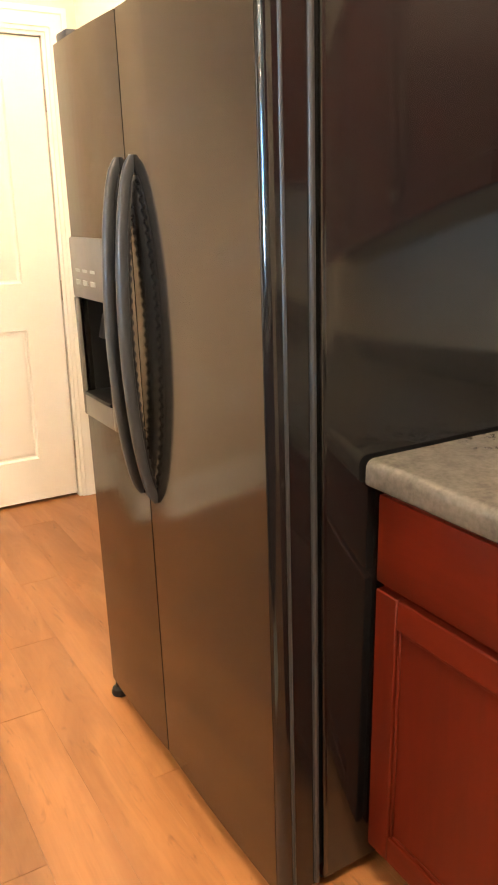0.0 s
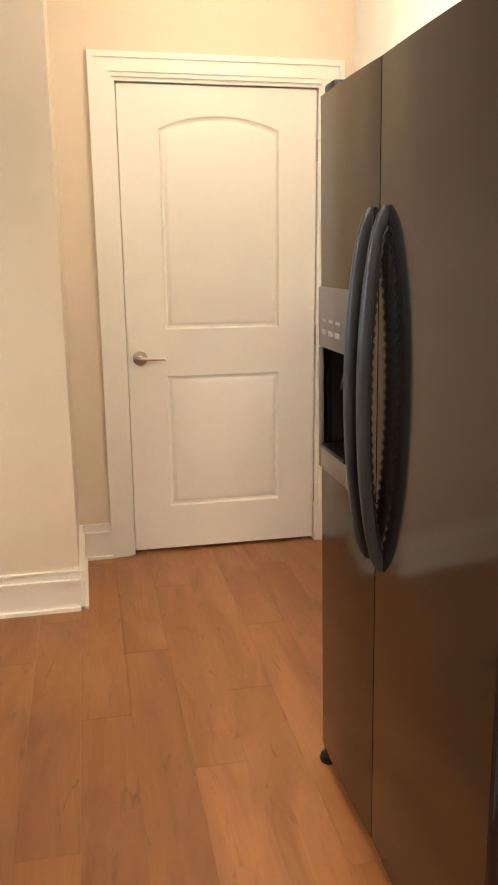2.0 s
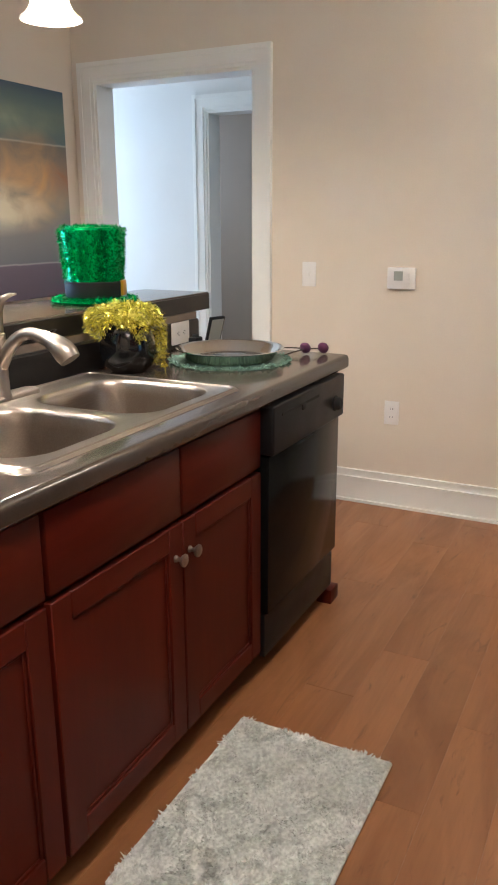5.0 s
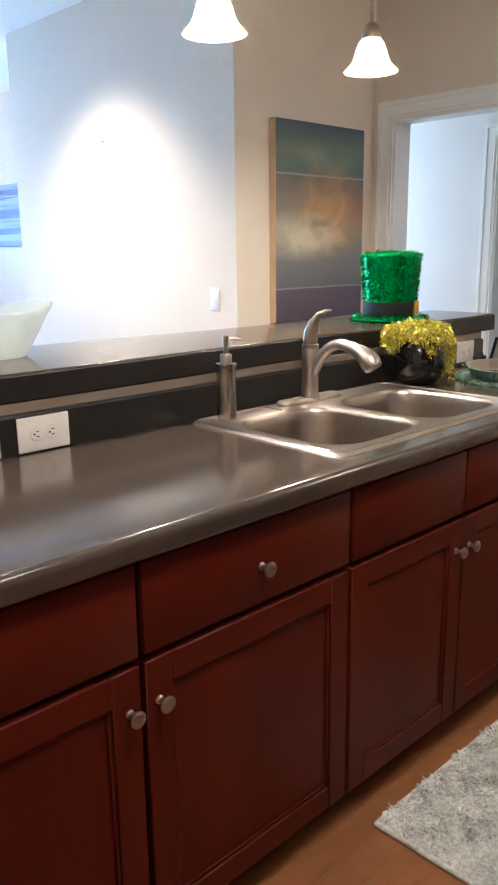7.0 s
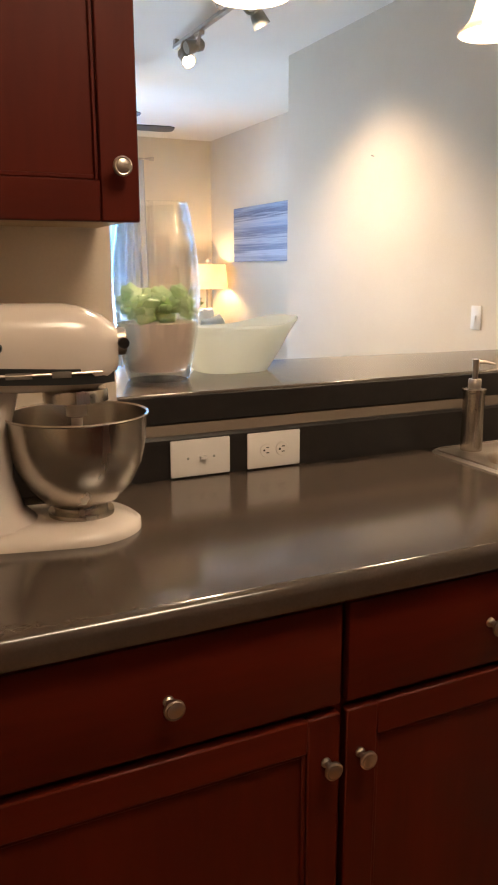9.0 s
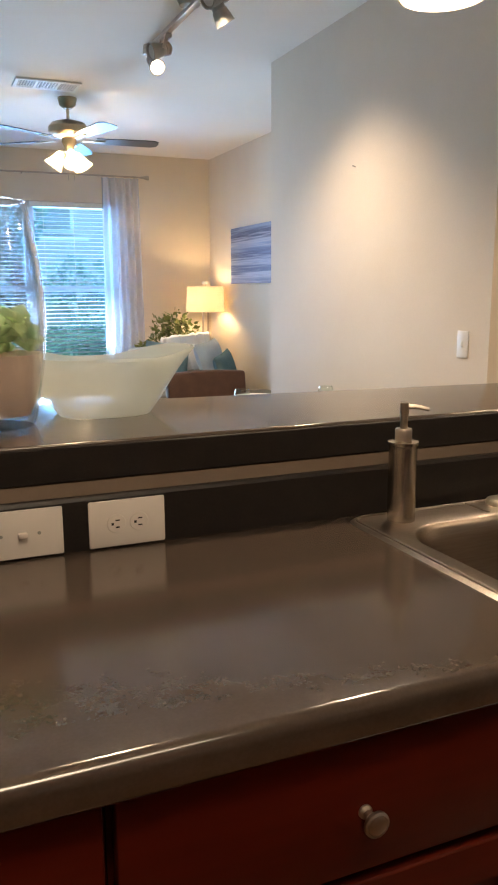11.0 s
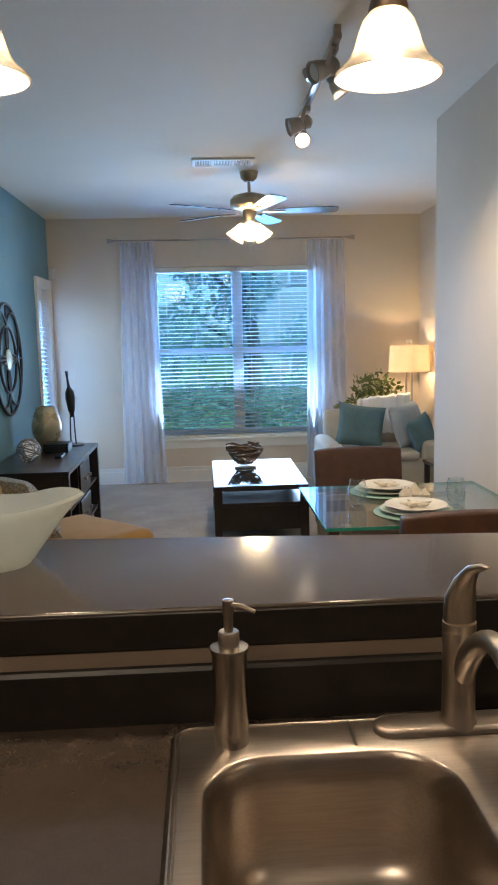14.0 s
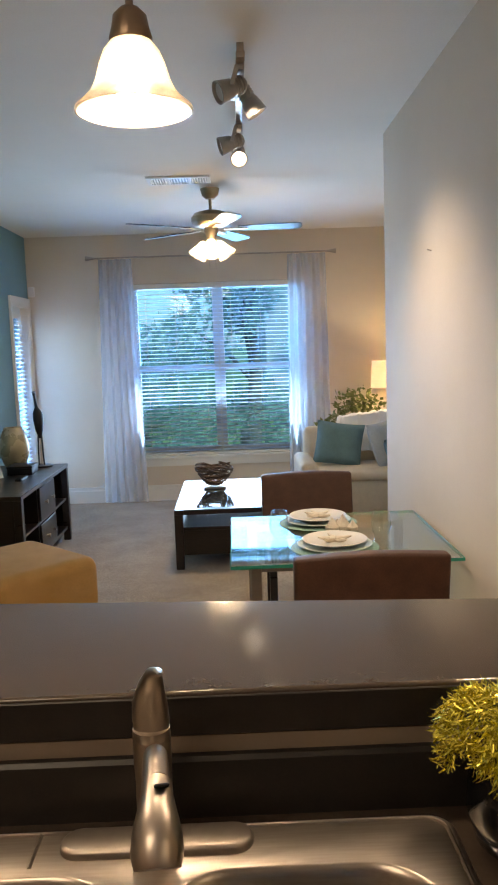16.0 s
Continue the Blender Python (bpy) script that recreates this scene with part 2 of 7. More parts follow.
PEWTER = mat("brushed_pewter", (0.46, 0.41, 0.36), (0.38, 0.34, 0.29), rough=0.38, metal=0.9, scale=20)
BRASS = mat("antique_brass", (0.46, 0.36, 0.24), (0.38, 0.29, 0.19), rough=0.32, metal=0.95, scale=16)
DARKMETAL = mat("dark_metal", (0.045, 0.042, 0.04), rough=0.4, metal=0.7, scale=20)
FRIDGE = mat("grey_enamel_steel", (0.094, 0.082, 0.071), (0.089, 0.078, 0.067), rough=0.11, metal=0.9, scale=1.4, rough_var=0.015, bump=0.012, bump_scale=420)
BLACKGLOSS = mat("gloss_black_enamel", (0.006, 0.006, 0.007), (0.008, 0.008, 0.008), rough=0.10, scale=5, bump=0.02, bump_scale=70, rough_var=0.03, ior=1.56)
BLACKPANEL = mat("black_appliance_panel", (0.004, 0.004, 0.004), (0.005, 0.005, 0.005), rough=0.12, scale=5, rough_var=0.03, ior=1.18)
BLACKPLAST = mat("black_plastic", (0.008, 0.008, 0.009), (0.006, 0.006, 0.007), rough=0.42, scale=12, bump=0.02, ior=1.35)
HANDLEP = mat("slate_plastic", (0.028, 0.030, 0.034), (0.023, 0.025, 0.028), rough=0.38, scale=12)
SILVERP = mat("silver_plastic", (0.20, 0.18, 0.155), (0.18, 0.162, 0.14), rough=0.4, metal=0.4, scale=10)
BLACK = mat("matt_black", (0.008, 0.008, 0.008), rough=0.7)
WHITEP = mat("white_plastic", (0.76, 0.72, 0.68), (0.73, 0.69, 0.65), rough=0.35, scale=12)
GREYP = mat("grey_display", (0.34, 0.35, 0.32), rough=0.3)
CREAMENAMEL = mat("cream_enamel", (0.60, 0.53, 0.475), (0.575, 0.505, 0.45), rough=0.16, scale=5, coat=0.4)
SHADE = thin("alabaster_glass", (0.50, 0.45, 0.38), 0.07, 0.42, 0.25, 0.42, 15.0, 1.8)
FANGLASS = thin("ribbed_fan_glass", (0.62, 0.56, 0.45), 0.25, 0.42, 0.2)
LAMPSHADE = thin("linen_shade", (0.80, 0.72, 0.60), 0.0, 0.5, 0.9)
SLATS = thin("blind_slat", (0.74, 0.84, 0.95), 0.0, 0.55, 0.5)
SHEER = thin("sheer_curtain", (0.80, 0.86, 0.97), 0.46, 0.68, 0.9)
FROST = thin("frosted_glass", (0.76, 0.79, 0.71), 0.45, 0.5, 0.25)
BULB = glow("pendant_bulb", (1.0, 0.84, 0.64), 300)
BULBF = glow("fan_bulb", (1.0, 0.81, 0.52), 620)
BULBL = glow("floor_lamp_bulb", (1.0, 0.76, 0.45), 220)
SPOTFACE = glow("spot_lens", (1.0, 0.90, 0.74), 8)
DIFFUSER = glow("ceiling_diffuser", (1.0, 0.88, 0.70), 6)
THINGLASS = pane_glass("thin_clear_glass", (0.96, 0.985, 0.975))
# clear glass tinted blue so that the tint gives daylight its cool cast
PANE = pane_glass("window_glass", (0.55, 0.84, 1.0))
VASEGLASS = pane_glass("vase_glass", (0.99, 0.995, 0.99), 0.09, 2.4)
TABLEGLASS = pane_glass("table_glass", (0.86, 0.94, 0.91))
GREENEDGE = mat("green_glass_edge", (0.02, 0.22, 0.15), (0.03, 0.28, 0.2), rough=0.1, scale=30)
ESPRESSO = mat("espresso_wood", (0.020, 0.012, 0.009), (0.014, 0.009, 0.007), rough=0.3, scale=6, fine=0.2, stretch=(0.15, 1, 1), coat=0.2)
LEATHER = mat("brown_leather", (0.085, 0.038, 0.024), (0.065, 0.029, 0.018), rough=0.5, scale=14, fine=0.1, bump=0.1, bump_scale=160)
SUEDE = mat("tan_suede", (0.50, 0.28, 0.10), (0.42, 0.23, 0.075), rough=0.9, scale=5, fine=0.08, bump=0.15)
WHITEFAB = mat("white_throw_cloth", (0.74, 0.75, 0.75), (0.67, 0.68, 0.69), rough=0.95, scale=8, fine=0.06, bump=0.15)
CREAMFAB = mat("cream_fabric", (0.60, 0.53, 0.43), (0.53, 0.465, 0.37), rough=0.95, scale=8, fine=0.08, bump=0.2)
TEALFAB = mat("teal_cushion_cloth", (0.13, 0.23, 0.26), (0.105, 0.19, 0.215), rough=0.9, scale=9, fine=0.1, bump=0.2)
PALEFAB = mat("pale_blue_cloth", (0.50, 0.55, 0.58), (0.43, 0.48, 0.52), rough=0.9, scale=9, fine=0.1, bump=0.2)
PATTERN = mat("patterned_cloth", (0.50, 0.45, 0.36), (0.16, 0.14, 0.12), rough=0.9, scale=75, fine=0.2, bump=0.2)
CERAMIC = mat("pearl_ceramic", (0.50, 0.45, 0.36), (0.40, 0.36, 0.28), rough=0.3, scale=8, coat=0.3)
PEARL = mat("pearl_glaze", (0.58, 0.49, 0.31), (0.48, 0.41, 0.27), rough=0.28, metal=0.35, scale=8, coat=0.2)
CHARGER = mat("pale_green_glaze", (0.48, 0.56, 0.49), (0.40, 0.49, 0.42), rough=0.3, scale=30)
# beige wall paint darkened: shade under the bar overhang is in the colour
SHADEDPAINT = mat("shaded_wall_paint", (0.235, 0.18, 0.137), (0.215, 0.165, 0.125), rough=0.75, scale=1.6, fine=0.015, bump=0.06)
SAND = mat("sand", (0.84, 0.69, 0.62), (0.78, 0.63, 0.56), rough=0.9, scale=30, fine=0.10, fine_scale=300)
SEAGLASS = thin("sea_glass", (0.56, 0.70, 0.42), 0.18, 0.45, 0.3, 1.25, 30.0)
PORCELAIN = mat("white_porcelain", (0.74, 0.72, 0.67), rough=0.2, scale=6)
SHELL = mat("sea_shell", (0.66, 0.60, 0.5), (0.55, 0.47, 0.37), rough=0.6, scale=40, bump=0.2)
GREENWEAVE = mat("green_weave", (0.24, 0.38, 0.30), (0.14, 0.26, 0.20), rough=0.5, scale=70, fine=0.3)
TINSELG = mat("green_tinsel", (0.006, 0.22, 0.05), (0.01, 0.42, 0.11), rough=0.24, metal=0.75, scale=60)
TINSELY = mat("gold_tinsel", (0.55, 0.48, 0.06), (0.76, 0.70, 0.14), rough=0.24, metal=0.8, scale=60)
GOLD = mat("gold_foil", (0.72, 0.38, 0.03), rough=0.3, metal=0.7, scale=20)
PURPLE = mat("purple_petal", (0.135, 0.035, 0.095), (0.09, 0.022, 0.065), rough=0.6, scale=30, bump=0.1)
STEM = mat("dark_stem", (0.05, 0.032, 0.02), rough=0.7)
LEAF = mat("house_plant_leaf", (0.09, 0.13, 0.03), (0.20, 0.21, 0.065), rough=0.5, scale=8)
TWIG = mat("dark_twig", (0.06, 0.035, 0.022), (0.16, 0.10, 0.06), rough=0.6, scale=30)
# paler and cooler than real foliage: glare of daylight is mixed into the colour
BRIGHTLEAF = thin("brightened_leaf", (0.36, 0.53, 0.42), 0.0, 0.6, 0.5)
BARK = mat("bark", (0.22, 0.18, 0.14), (0.15, 0.12, 0.09), rough=0.9, scale=12, bump=0.4, bump_scale=40)
LAWN = mat("lawn", (0.06, 0.12, 0.03), (0.10, 0.15, 0.05), rough=0.95, scale=1.5, fine=0.3, fine_scale=30)
SIDING = mat("pale_siding", (0.55, 0.52, 0.46), rough=0.8, scale=2)


def painting(name, stops, axis, waves, swirl, blooms=()):
    """An abstract canvas: bands of colour across the height, blurred by noise."""
    m = bpy.data.materials.new(name)
    m.use_nodes = True
    nt = m.node_tree
    b = nt.nodes["Principled BSDF"]
    co = nt.nodes.new("ShaderNodeTexCoord")
    sp = nt.nodes.new("ShaderNodeSeparateXYZ")
    nt.links.new(co.outputs["Generated"], sp.inputs[0])
    mp = nt.nodes.new("ShaderNodeMapping")
    mp.inputs["Scale"].default_value = waves
    nt.links.new(co.outputs["Generated"], mp.inputs[0])
    n1 = nd(nt, "ShaderNodeTexNoise", Scale=3.0, Detail=6.0, Distortion=0.6)
    nt.links.new(mp.outputs[0], n1.inputs["Vector"])
    ma = nt.nodes.new("ShaderNodeMath")
    ma.operation = "MULTIPLY_ADD"
    ma.inputs[1].default_value = swirl
    nt.links.new(n1.outputs[0], ma.inputs[0])
    nt.links.new(sp.outputs["Z"], ma.inputs[2])
    su = nt.nodes.new("ShaderNodeMath")
    su.operation = "SUBTRACT"
    su.inputs[1].default_value = swirl * 0.5
    nt.links.new(ma.outputs[0], su.inputs[0])
    ramp = nt.nodes.new("ShaderNodeValToRGB")
    els = ramp.color_ramp.elements
    while len(els) < len(stops):
        els.new(0.5)
    for el, (pos, col) in zip(els, stops):
        el.position, el.color = pos, (*col, 1)
    nt.links.new(su.outputs[0], ramp.inputs[0])
    colour = ramp.outputs[0]
    for cx, cz, rx, rz, soft, tone in blooms:
        mq = nt.nodes.new("ShaderNodeMapping")
        mq.vector_type = "TEXTURE"
        mq.inputs["Location"].default_value = (cx, 0.5, cz)
        mq.inputs["Scale"].default_value = (rx, 50, rz)
        nt.links.new(co.outputs["Generated"], mq.inputs[0])
        gr = nt.nodes.new("ShaderNodeTexGradient")
        gr.gradient_type = "SPHERICAL"
        nt.links.new(mq.outputs[0], gr.inputs[0])
        mu = nt.nodes.new("ShaderNodeMath")
        mu.operation = "MULTIPLY"
        nt.links.new(gr.outputs["Fac"], mu.inputs[0])
        nz = nd(nt, "ShaderNodeMapRange")
        nz.inputs["From Min"].default_value, nz.inputs["From Max"].default_value = 0.3, 0.65
        nz.inputs["To Max"].default_value = soft
        nt.links.new(n1.outputs[0], nz.inputs["Value"])
        nt.links.new(nz.outputs[0], mu.inputs[1])
        mi = nt.nodes.new("ShaderNodeMix")
        mi.data_type = "RGBA"
        mi.inputs["B"].default_value = (*tone, 1)
        nt.links.new(mu.outputs[0], mi.inputs["Factor"])
        nt.links.new(colour, mi.inputs["A"])
        colour = mi.outputs["Result"]
    nt.links.new(colour, b.inputs["Base Color"])
    b.inputs["Roughness"].default_value = 0.6
    return m


CANVAS = painting("abstract_sunset_canvas", [(0.0, (0.075, 0.055, 0.075)), (0.165, (0.11, 0.085, 0.11)), (0.17, (0.34, 0.32, 0.32)), (0.176, (0.13, 0.13, 0.14)), (0.33, (0.20, 0.19, 0.18)),
                  (0.45, (0.27, 0.24, 0.19)), (0.60, (0.24, 0.20, 0.155)), (0.735, (0.17, 0.15, 0.12)), (0.742, (0.40, 0.38, 0.32)), (0.748, (0.12, 0.165, 0.16)), (0.88, (0.15, 0.19, 0.15)), (1.0, (0.06, 0.095, 0.125))],
                  "Z", (1.2, 1, 2.2), 0.012, ((0.60, 0.57, 0.46, 0.26, 1.5, (0.62, 0.34, 0.12)), (0.30, 0.44, 0.55, 0.14, 1.5, (0.60, 0.53, 0.38)), (0.45, 0.84, 0.6, 0.09, 0.8, (0.30, 0.33, 0.22)), (0.95, 0.60, 0.22, 0.12, 0.9, (0.36, 0.13, 0.06))))
STRIPES = painting("blue_striped_canvas", [(0.0, (0.16, 0.22, 0.36)), (0.14, (0.40, 0.46, 0.60)), (0.24, (0.10, 0.15, 0.28)), (0.38, (0.36, 0.42, 0.56)), (0.50, (0.10, 0.13, 0.24)),
                  (0.62, (0.20, 0.27, 0.44)), (0.74, (0.36, 0.40, 0.52)), (0.84, (0.06, 0.08, 0.16)), (1.0, (0.26, 0.33, 0.48))], "Z", (1, 0.5, 9.0), 0.45)


# ---- mesh helpers ----
def box(x0, x1, y0, y1, z0, z1, bevel=0.0, segs=2, bm=None):
    bm = bm or bmesh.new()
    r = bmesh.ops.create_cube(bm, size=1)
    for v in r["verts"]:
        v.co = Vector(((x0 + x1) / 2 + v.co.x * (x1 - x0), (y0 + y1) / 2 + v.co.y * (y1 - y0), (z0 + z1) / 2 + v.co.z * (z1 - z0)))
    if bevel:
        edges = list({e for v in r["verts"] for e in v.link_edges})
        bmesh.ops.bevel(bm, geom=edges, offset=bevel, segments=segs, profile=0.5, affect="EDGES")
    return bm


def lathe(profile, x=0, y=0, z=0, segs=32, bm=None, sx=1, sy=1):
    """Turns (radius, height) pairs round the upright through x, y."""
    bm = bm or bmesh.new()
    rings = []
    for r, h in profile:
        if r < 1e-5:
            rings.append([bm.verts.new((x, y, z + h))])
        else:
            rings.append([bm.verts.new((x + sx * r * math.cos(2 * math.pi * i / segs), y + sy * r * math.sin(2 * math.pi * i / segs), z + h)) for i in range(segs)])
    for a, b in zip(rings, rings[1:]):
        for i in range(segs):
            j = (i + 1) % segs
            if len(a) == 1 and len(b) == 1:
                continue
            if len(a) == 1:
                bm.faces.new((a[0], b[j], b[i]))
            elif len(b) == 1:
                bm.faces.new((a[i], a[j], b[0]))
            else:
                bm.faces.new((a[i], a[j], b[j], b[i]))
    bmesh.ops.recalc_face_normals(bm, faces=bm.faces)
    return bm


def tube(points, radius, segs=12, bm=None, flat=1.0):
    """A rod along points; radius is one number or one for each point."""
    bm = bm or bmesh.new()
    pts = [Vector(p) for p in points]
    rad = radius if isinstance(radius, (list, tuple)) else [radius] * len(pts)
    rings = []
    side = None
    for i, p in enumerate(pts):
        d = (pts[min(i + 1, len(pts) - 1)] - pts[max(i - 1, 0)]).normalized()
        if side is None:
            side = d.cross(Vector((0, 0, 1)) if abs(d.z) < 0.9 else Vector((0, 1, 0))).normalized()
        side = (side - d * side.dot(d)).normalized()
        up = d.cross(side)
        rings.append([bm.verts.new(p + rad[i] * (math.cos(a) * side + flat * math.sin(a) * up)) for a in (2 * math.pi * k / segs for k in range(segs))])
    for a, b in zip(rings, rings[1:]):
        for i in range(segs):
            j = (i + 1) % segs
            bm.faces.new((a[i], a[j], b[j], b[i]))
    bm.faces.new(rings[0][::-1])
    bm.faces.new(rings[-1])
    bmesh.ops.recalc_face_normals(bm, faces=bm.faces)
    return bm


def turn(bm, m):
    bmesh.ops.transform(bm, matrix=m, verts=bm.verts)
    return bm


def arc(p0, p1, p2, n=10):
    """A bend from p0 to p2, drawn towards p1."""
    a, b, c = Vector(p0), Vector(p1), Vector(p2)
    return [(1 - t) ** 2 * a + 2 * t * (1 - t) * b + t * t * c for t in (i / n for i in range(n + 1))]


BASE = {}


def thing(name, label, category, at=(0, 0, 0), group="", turned=0, local=False):
    """An Empty at the thing's base. Its parts are given in world places, or, where local, in its own."""
    ob = new(name)
    ob.empty_display_size = 0.05
    ob.matrix_world = pose(*at, 0, 0, turned)
    BASE[ob.name] = Vector((0, 0, 0)) if local else Vector(at)
    return tagged(ob, label, category, group)


def finish(name, bm, material, smooth=True):
    me = bpy.data.meshes.new(name)
    bm.to_mesh(me)
    bm.free()
    me.materials.append(material)
    if smooth:
        me.polygons.foreach_set("use_smooth", [True] * len(me.polygons))
        me.set_sharp_from_angle(angle=radians(38))
    return me


def part(name, bm, material, parent, label="", smooth=True):
    top = parent
    while top.parent:
        top = top.parent
    base = BASE.get(top.name, Vector((0, 0, 0)))
    if base.length:
        bmesh.ops.translate(bm, vec=-base, verts=bm.verts)
    ob = new(name, finish(name, bm, material, smooth))
    ob.parent = parent
    return tagged(ob, label)


def setting(name, bm, material, label="", category="", smooth=False):
    ob = new(name, finish(name, bm, material, smooth))
    return tagged(ob, label, category, "", "structure")


def piece(name, bm, material, label, category, group="", smooth=True):
    """A thing of one mesh."""
    return tagged(new(name, finish(name, bm, material, smooth)), label, category, group)


# ---- the large structure ----
H = 2.74


def wall(name, x0, x1, y0, y1, z0=0.0, z1=H, material=PAINT):
    return setting(name, box(x0, x1, y0, y1, z0, z1), material)


def wall_with_opening_x(name, x0, x1, y0, y1, oy0, oy1, oz0, oz1, material=PAINT):
    """A wall along y with one opening, as one mesh."""
    bm = box(x0, x1, y0, oy0, 0, H)
    box(x0, x1, oy1, y1, 0, H, bm=bm)
    box(x0, x1, oy0, oy1, oz1, H, bm=bm)
    if oz0 > 0:
        box(x0, x1, oy0, oy1, 0, oz0, bm=bm)
    return setting(name, bm, material)


EAST, DOORX, LIT, TEALX, LIVEX, NORTH = 4.60, 5.124, 3.503, 0.555, 4.395, 9.30
wall_with_opening_x("wall_thermostat", EAST, EAST + 0.14, 1.25, 3.60, 2.53, 3.46, 0, 2.06)
wall("wall_return", EAST + 0.14, DOORX + 0.12, 1.25, 1.37)
wall_with_opening_x("wall_pantry", DOORX, DOORX + 0.12, -0.02, 1.25, 0.125, 1.012, 0, 2.062)
# unseen panel close behind the door leaf, keeps sky light from leaking past it
wall("wall_pantry_light_stop", DOORX + 0.08, DOORX + 0.115, 0.127, 1.010, 0.0, 2.060)
wall("wall_pantry_side", 3.56, DOORX + 0.12, -0.14, -0.02, material=HALLP)
wall("wall_south", -0.12, 3.56, -0.42, -0.28)
wall("wall_south_jog", 3.56, 3.68, -0.42, -0.14)
wall("wall_west", -0.12, 0.0, -0.28, 2.42)
wall("wall_upper_cabinets", 0.0, 1.285, 2.30, 2.42)
wall("wall_lit", LIT, EAST + 0.14, 3.60, 5.75)
wall("wall_living_east", LIVEX, LIVEX + 0.12, 5.75, NORTH)
wall_with_opening_x("wall_teal", TEALX - 0.14, TEALX, 2.42, NORTH, 8.66, 9.21, 0, 2.05, TEAL)
WX0, WX1, WZ0, WZ1 = 1.60, 3.36, 0.465, 2.245
bm = box(TEALX - 0.14, WX0, NORTH, NORTH + 0.2, 0, H)
box(WX1, LIVEX + 0.12, NORTH, NORTH + 0.2, 0, H, bm=bm)
box(WX0, WX1, NORTH, NORTH + 0.2, WZ1, H, bm=bm)
box(WX0, WX1, NORTH, NORTH + 0.2, 0, WZ0, bm=bm)
setting("wall_north", bm, PAINT)
wall("wall_bar", 1.285, 3.62, 2.297, 2.41, 0, 1.029, SHADEDPAINT)
# hall behind the doorway
wall("wall_hall_south", EAST + 0.14, 6.8, 2.10, 2.22, material=HALLP)
wall_with_opening_x("wall_hall_back", 5.60, 5.72, 2.22, 5.0, 2.50, 3.36, 0, 2.03, HALLP)
wall("wall_hall_north", EAST + 0.14, 5.72, 5.0, 5.12, material=HALLP)
wall("wall_far_room", 6.7, 6.8, 2.22, 4.4)
wall("wall_far_room_north", 5.72, 6.8, 4.4, 4.5)
setting("ceiling", box(-0.12, 6.8, -0.42, NORTH + 0.2, H, H + 0.25), CEIL)
setting("floor_base", box(-0.12, 6.8, -0.42, NORTH + 0.2, -0.2, -0.012), GROUT)
setting("carpet", box(TEALX, LIVEX, 2.95, NORTH, -0.011, 0.004), CARPET, "beige cut pile carpet", "carpet")
setting("hall_carpet", box(EAST + 0.15, 6.7, 2.22, 5.0, -0.011, 0.002), CARPET, "beige cut pile carpet", "carpet")


def baseboard(name, x0, x1, y0, y1, nx, ny):
    """A board with a stepped top along a wall; nx, ny point into the room."""
    bm = bmesh.new()
    for depth, z0, z1 in ((0.016, 0, 0.118), (0.022, 0.118, 0.130), (0.010, 0.130, 0.158), (0.015, 0.158, 0.166)):
        box(min(x0, x0 + nx * depth), max(x1, x1 + nx * depth), min(y0, y0 + ny * depth), max(y1, y1 + ny * depth), z0, z1, bm=bm)
    box(min(x0, x0 + nx * 0.03), max(x1, x1 + nx * 0.03), min(y0, y0 + ny * 0.03), max(y1, y1 + ny * 0.03), 0, 0.014, bm=bm)
    return setting(name, bm, TRIM)


baseboard("baseboard_thermostat", EAST, EAST, 1.25, 2.435, -1, 0)
baseboard("baseboard_return", EAST - 0.016, DOORX, 1.25, 1.25, 0, -1)
baseboard("baseboard_pantry", DOORX, DOORX, 1.105, 1.234, -1, 0)
baseboard("baseboard_north", TEALX, LIVEX, NORTH, NORTH, 0, -1)
baseboard("baseboard_lit", LIT, LIT, 3.60, 5.75, -1, 0)
baseboard("baseboard_picture", LIT - 0.016, EAST, 3.60, 3.60, 0, -1)
baseboard("baseboard_living_east", LIVEX, LIVEX, 5.75, NORTH - 0.02, -1, 0)
baseboard("baseboard_teal", TEALX, TEALX, 2.42, 8.56, 1, 0)


def casing_x(name, x, nx, y0, y1, z1, width=0.09, deep=0.14):
    """Door trim on a wall along y, with jambs through the wall."""
    bm = bmesh.new()
    for grow, depth in ((0.0, 0.012), (0.018, 0.018), (0.07, 0.024)):
        out = depth * 0.12
        a, b = y0 - width - out, y0 - grow
        xa, xb = sorted((x, x + nx * depth))
        box(xa, xb, a, b, 0, z1 + grow, bm=bm)
        box(xa, xb, y1 + grow, y1 + width + out, 0, z1 + grow, bm=bm)
        box(xa, xb, a, y1 + width + out, z1 + grow, z1 + width + out, bm=bm)
    xa, xb = sorted((x + nx * 0.003, x - nx * deep))
    box(xa, xb, y0 - 0.004, y0 + 0.014, 0, z1, bm=bm)
    box(xa, xb, y1 - 0.014, y1 + 0.004, 0, z1, bm=bm)
    box(xa, xb, y0 + 0.014, y1 - 0.014, z1 - 0.014, z1 + 0.004, bm=bm)
    return setting(name, bm, TRIM)


casing_x("trim_pantry_door", DOORX, -1, 0.122, 1.015, 2.066)
casing_x("trim_hall_doorway", EAST, -1, 2.53, 3.46, 2.06)
casing_x("trim_far_door", 5.60, -1, 2.50, 3.36, 2.03)
casing_x("trim_patio_door", TEALX, 1, 8.66, 9.21, 2.05, width=0.075)


# ---- pantry door ----
def outline(y0, y1, z0, z1, rise, d, n=14):
    pts = [(y0 + d, z0 + d), (y1 - d, z0 + d)]
    for i in range(n + 1):
        s = i / n
        pts.append((y1 - d - s * (y1 - y0 - 2 * d), z1 - d + rise * math.sin(math.pi * s) ** 0.8 if rise else z1 - d))
    return pts


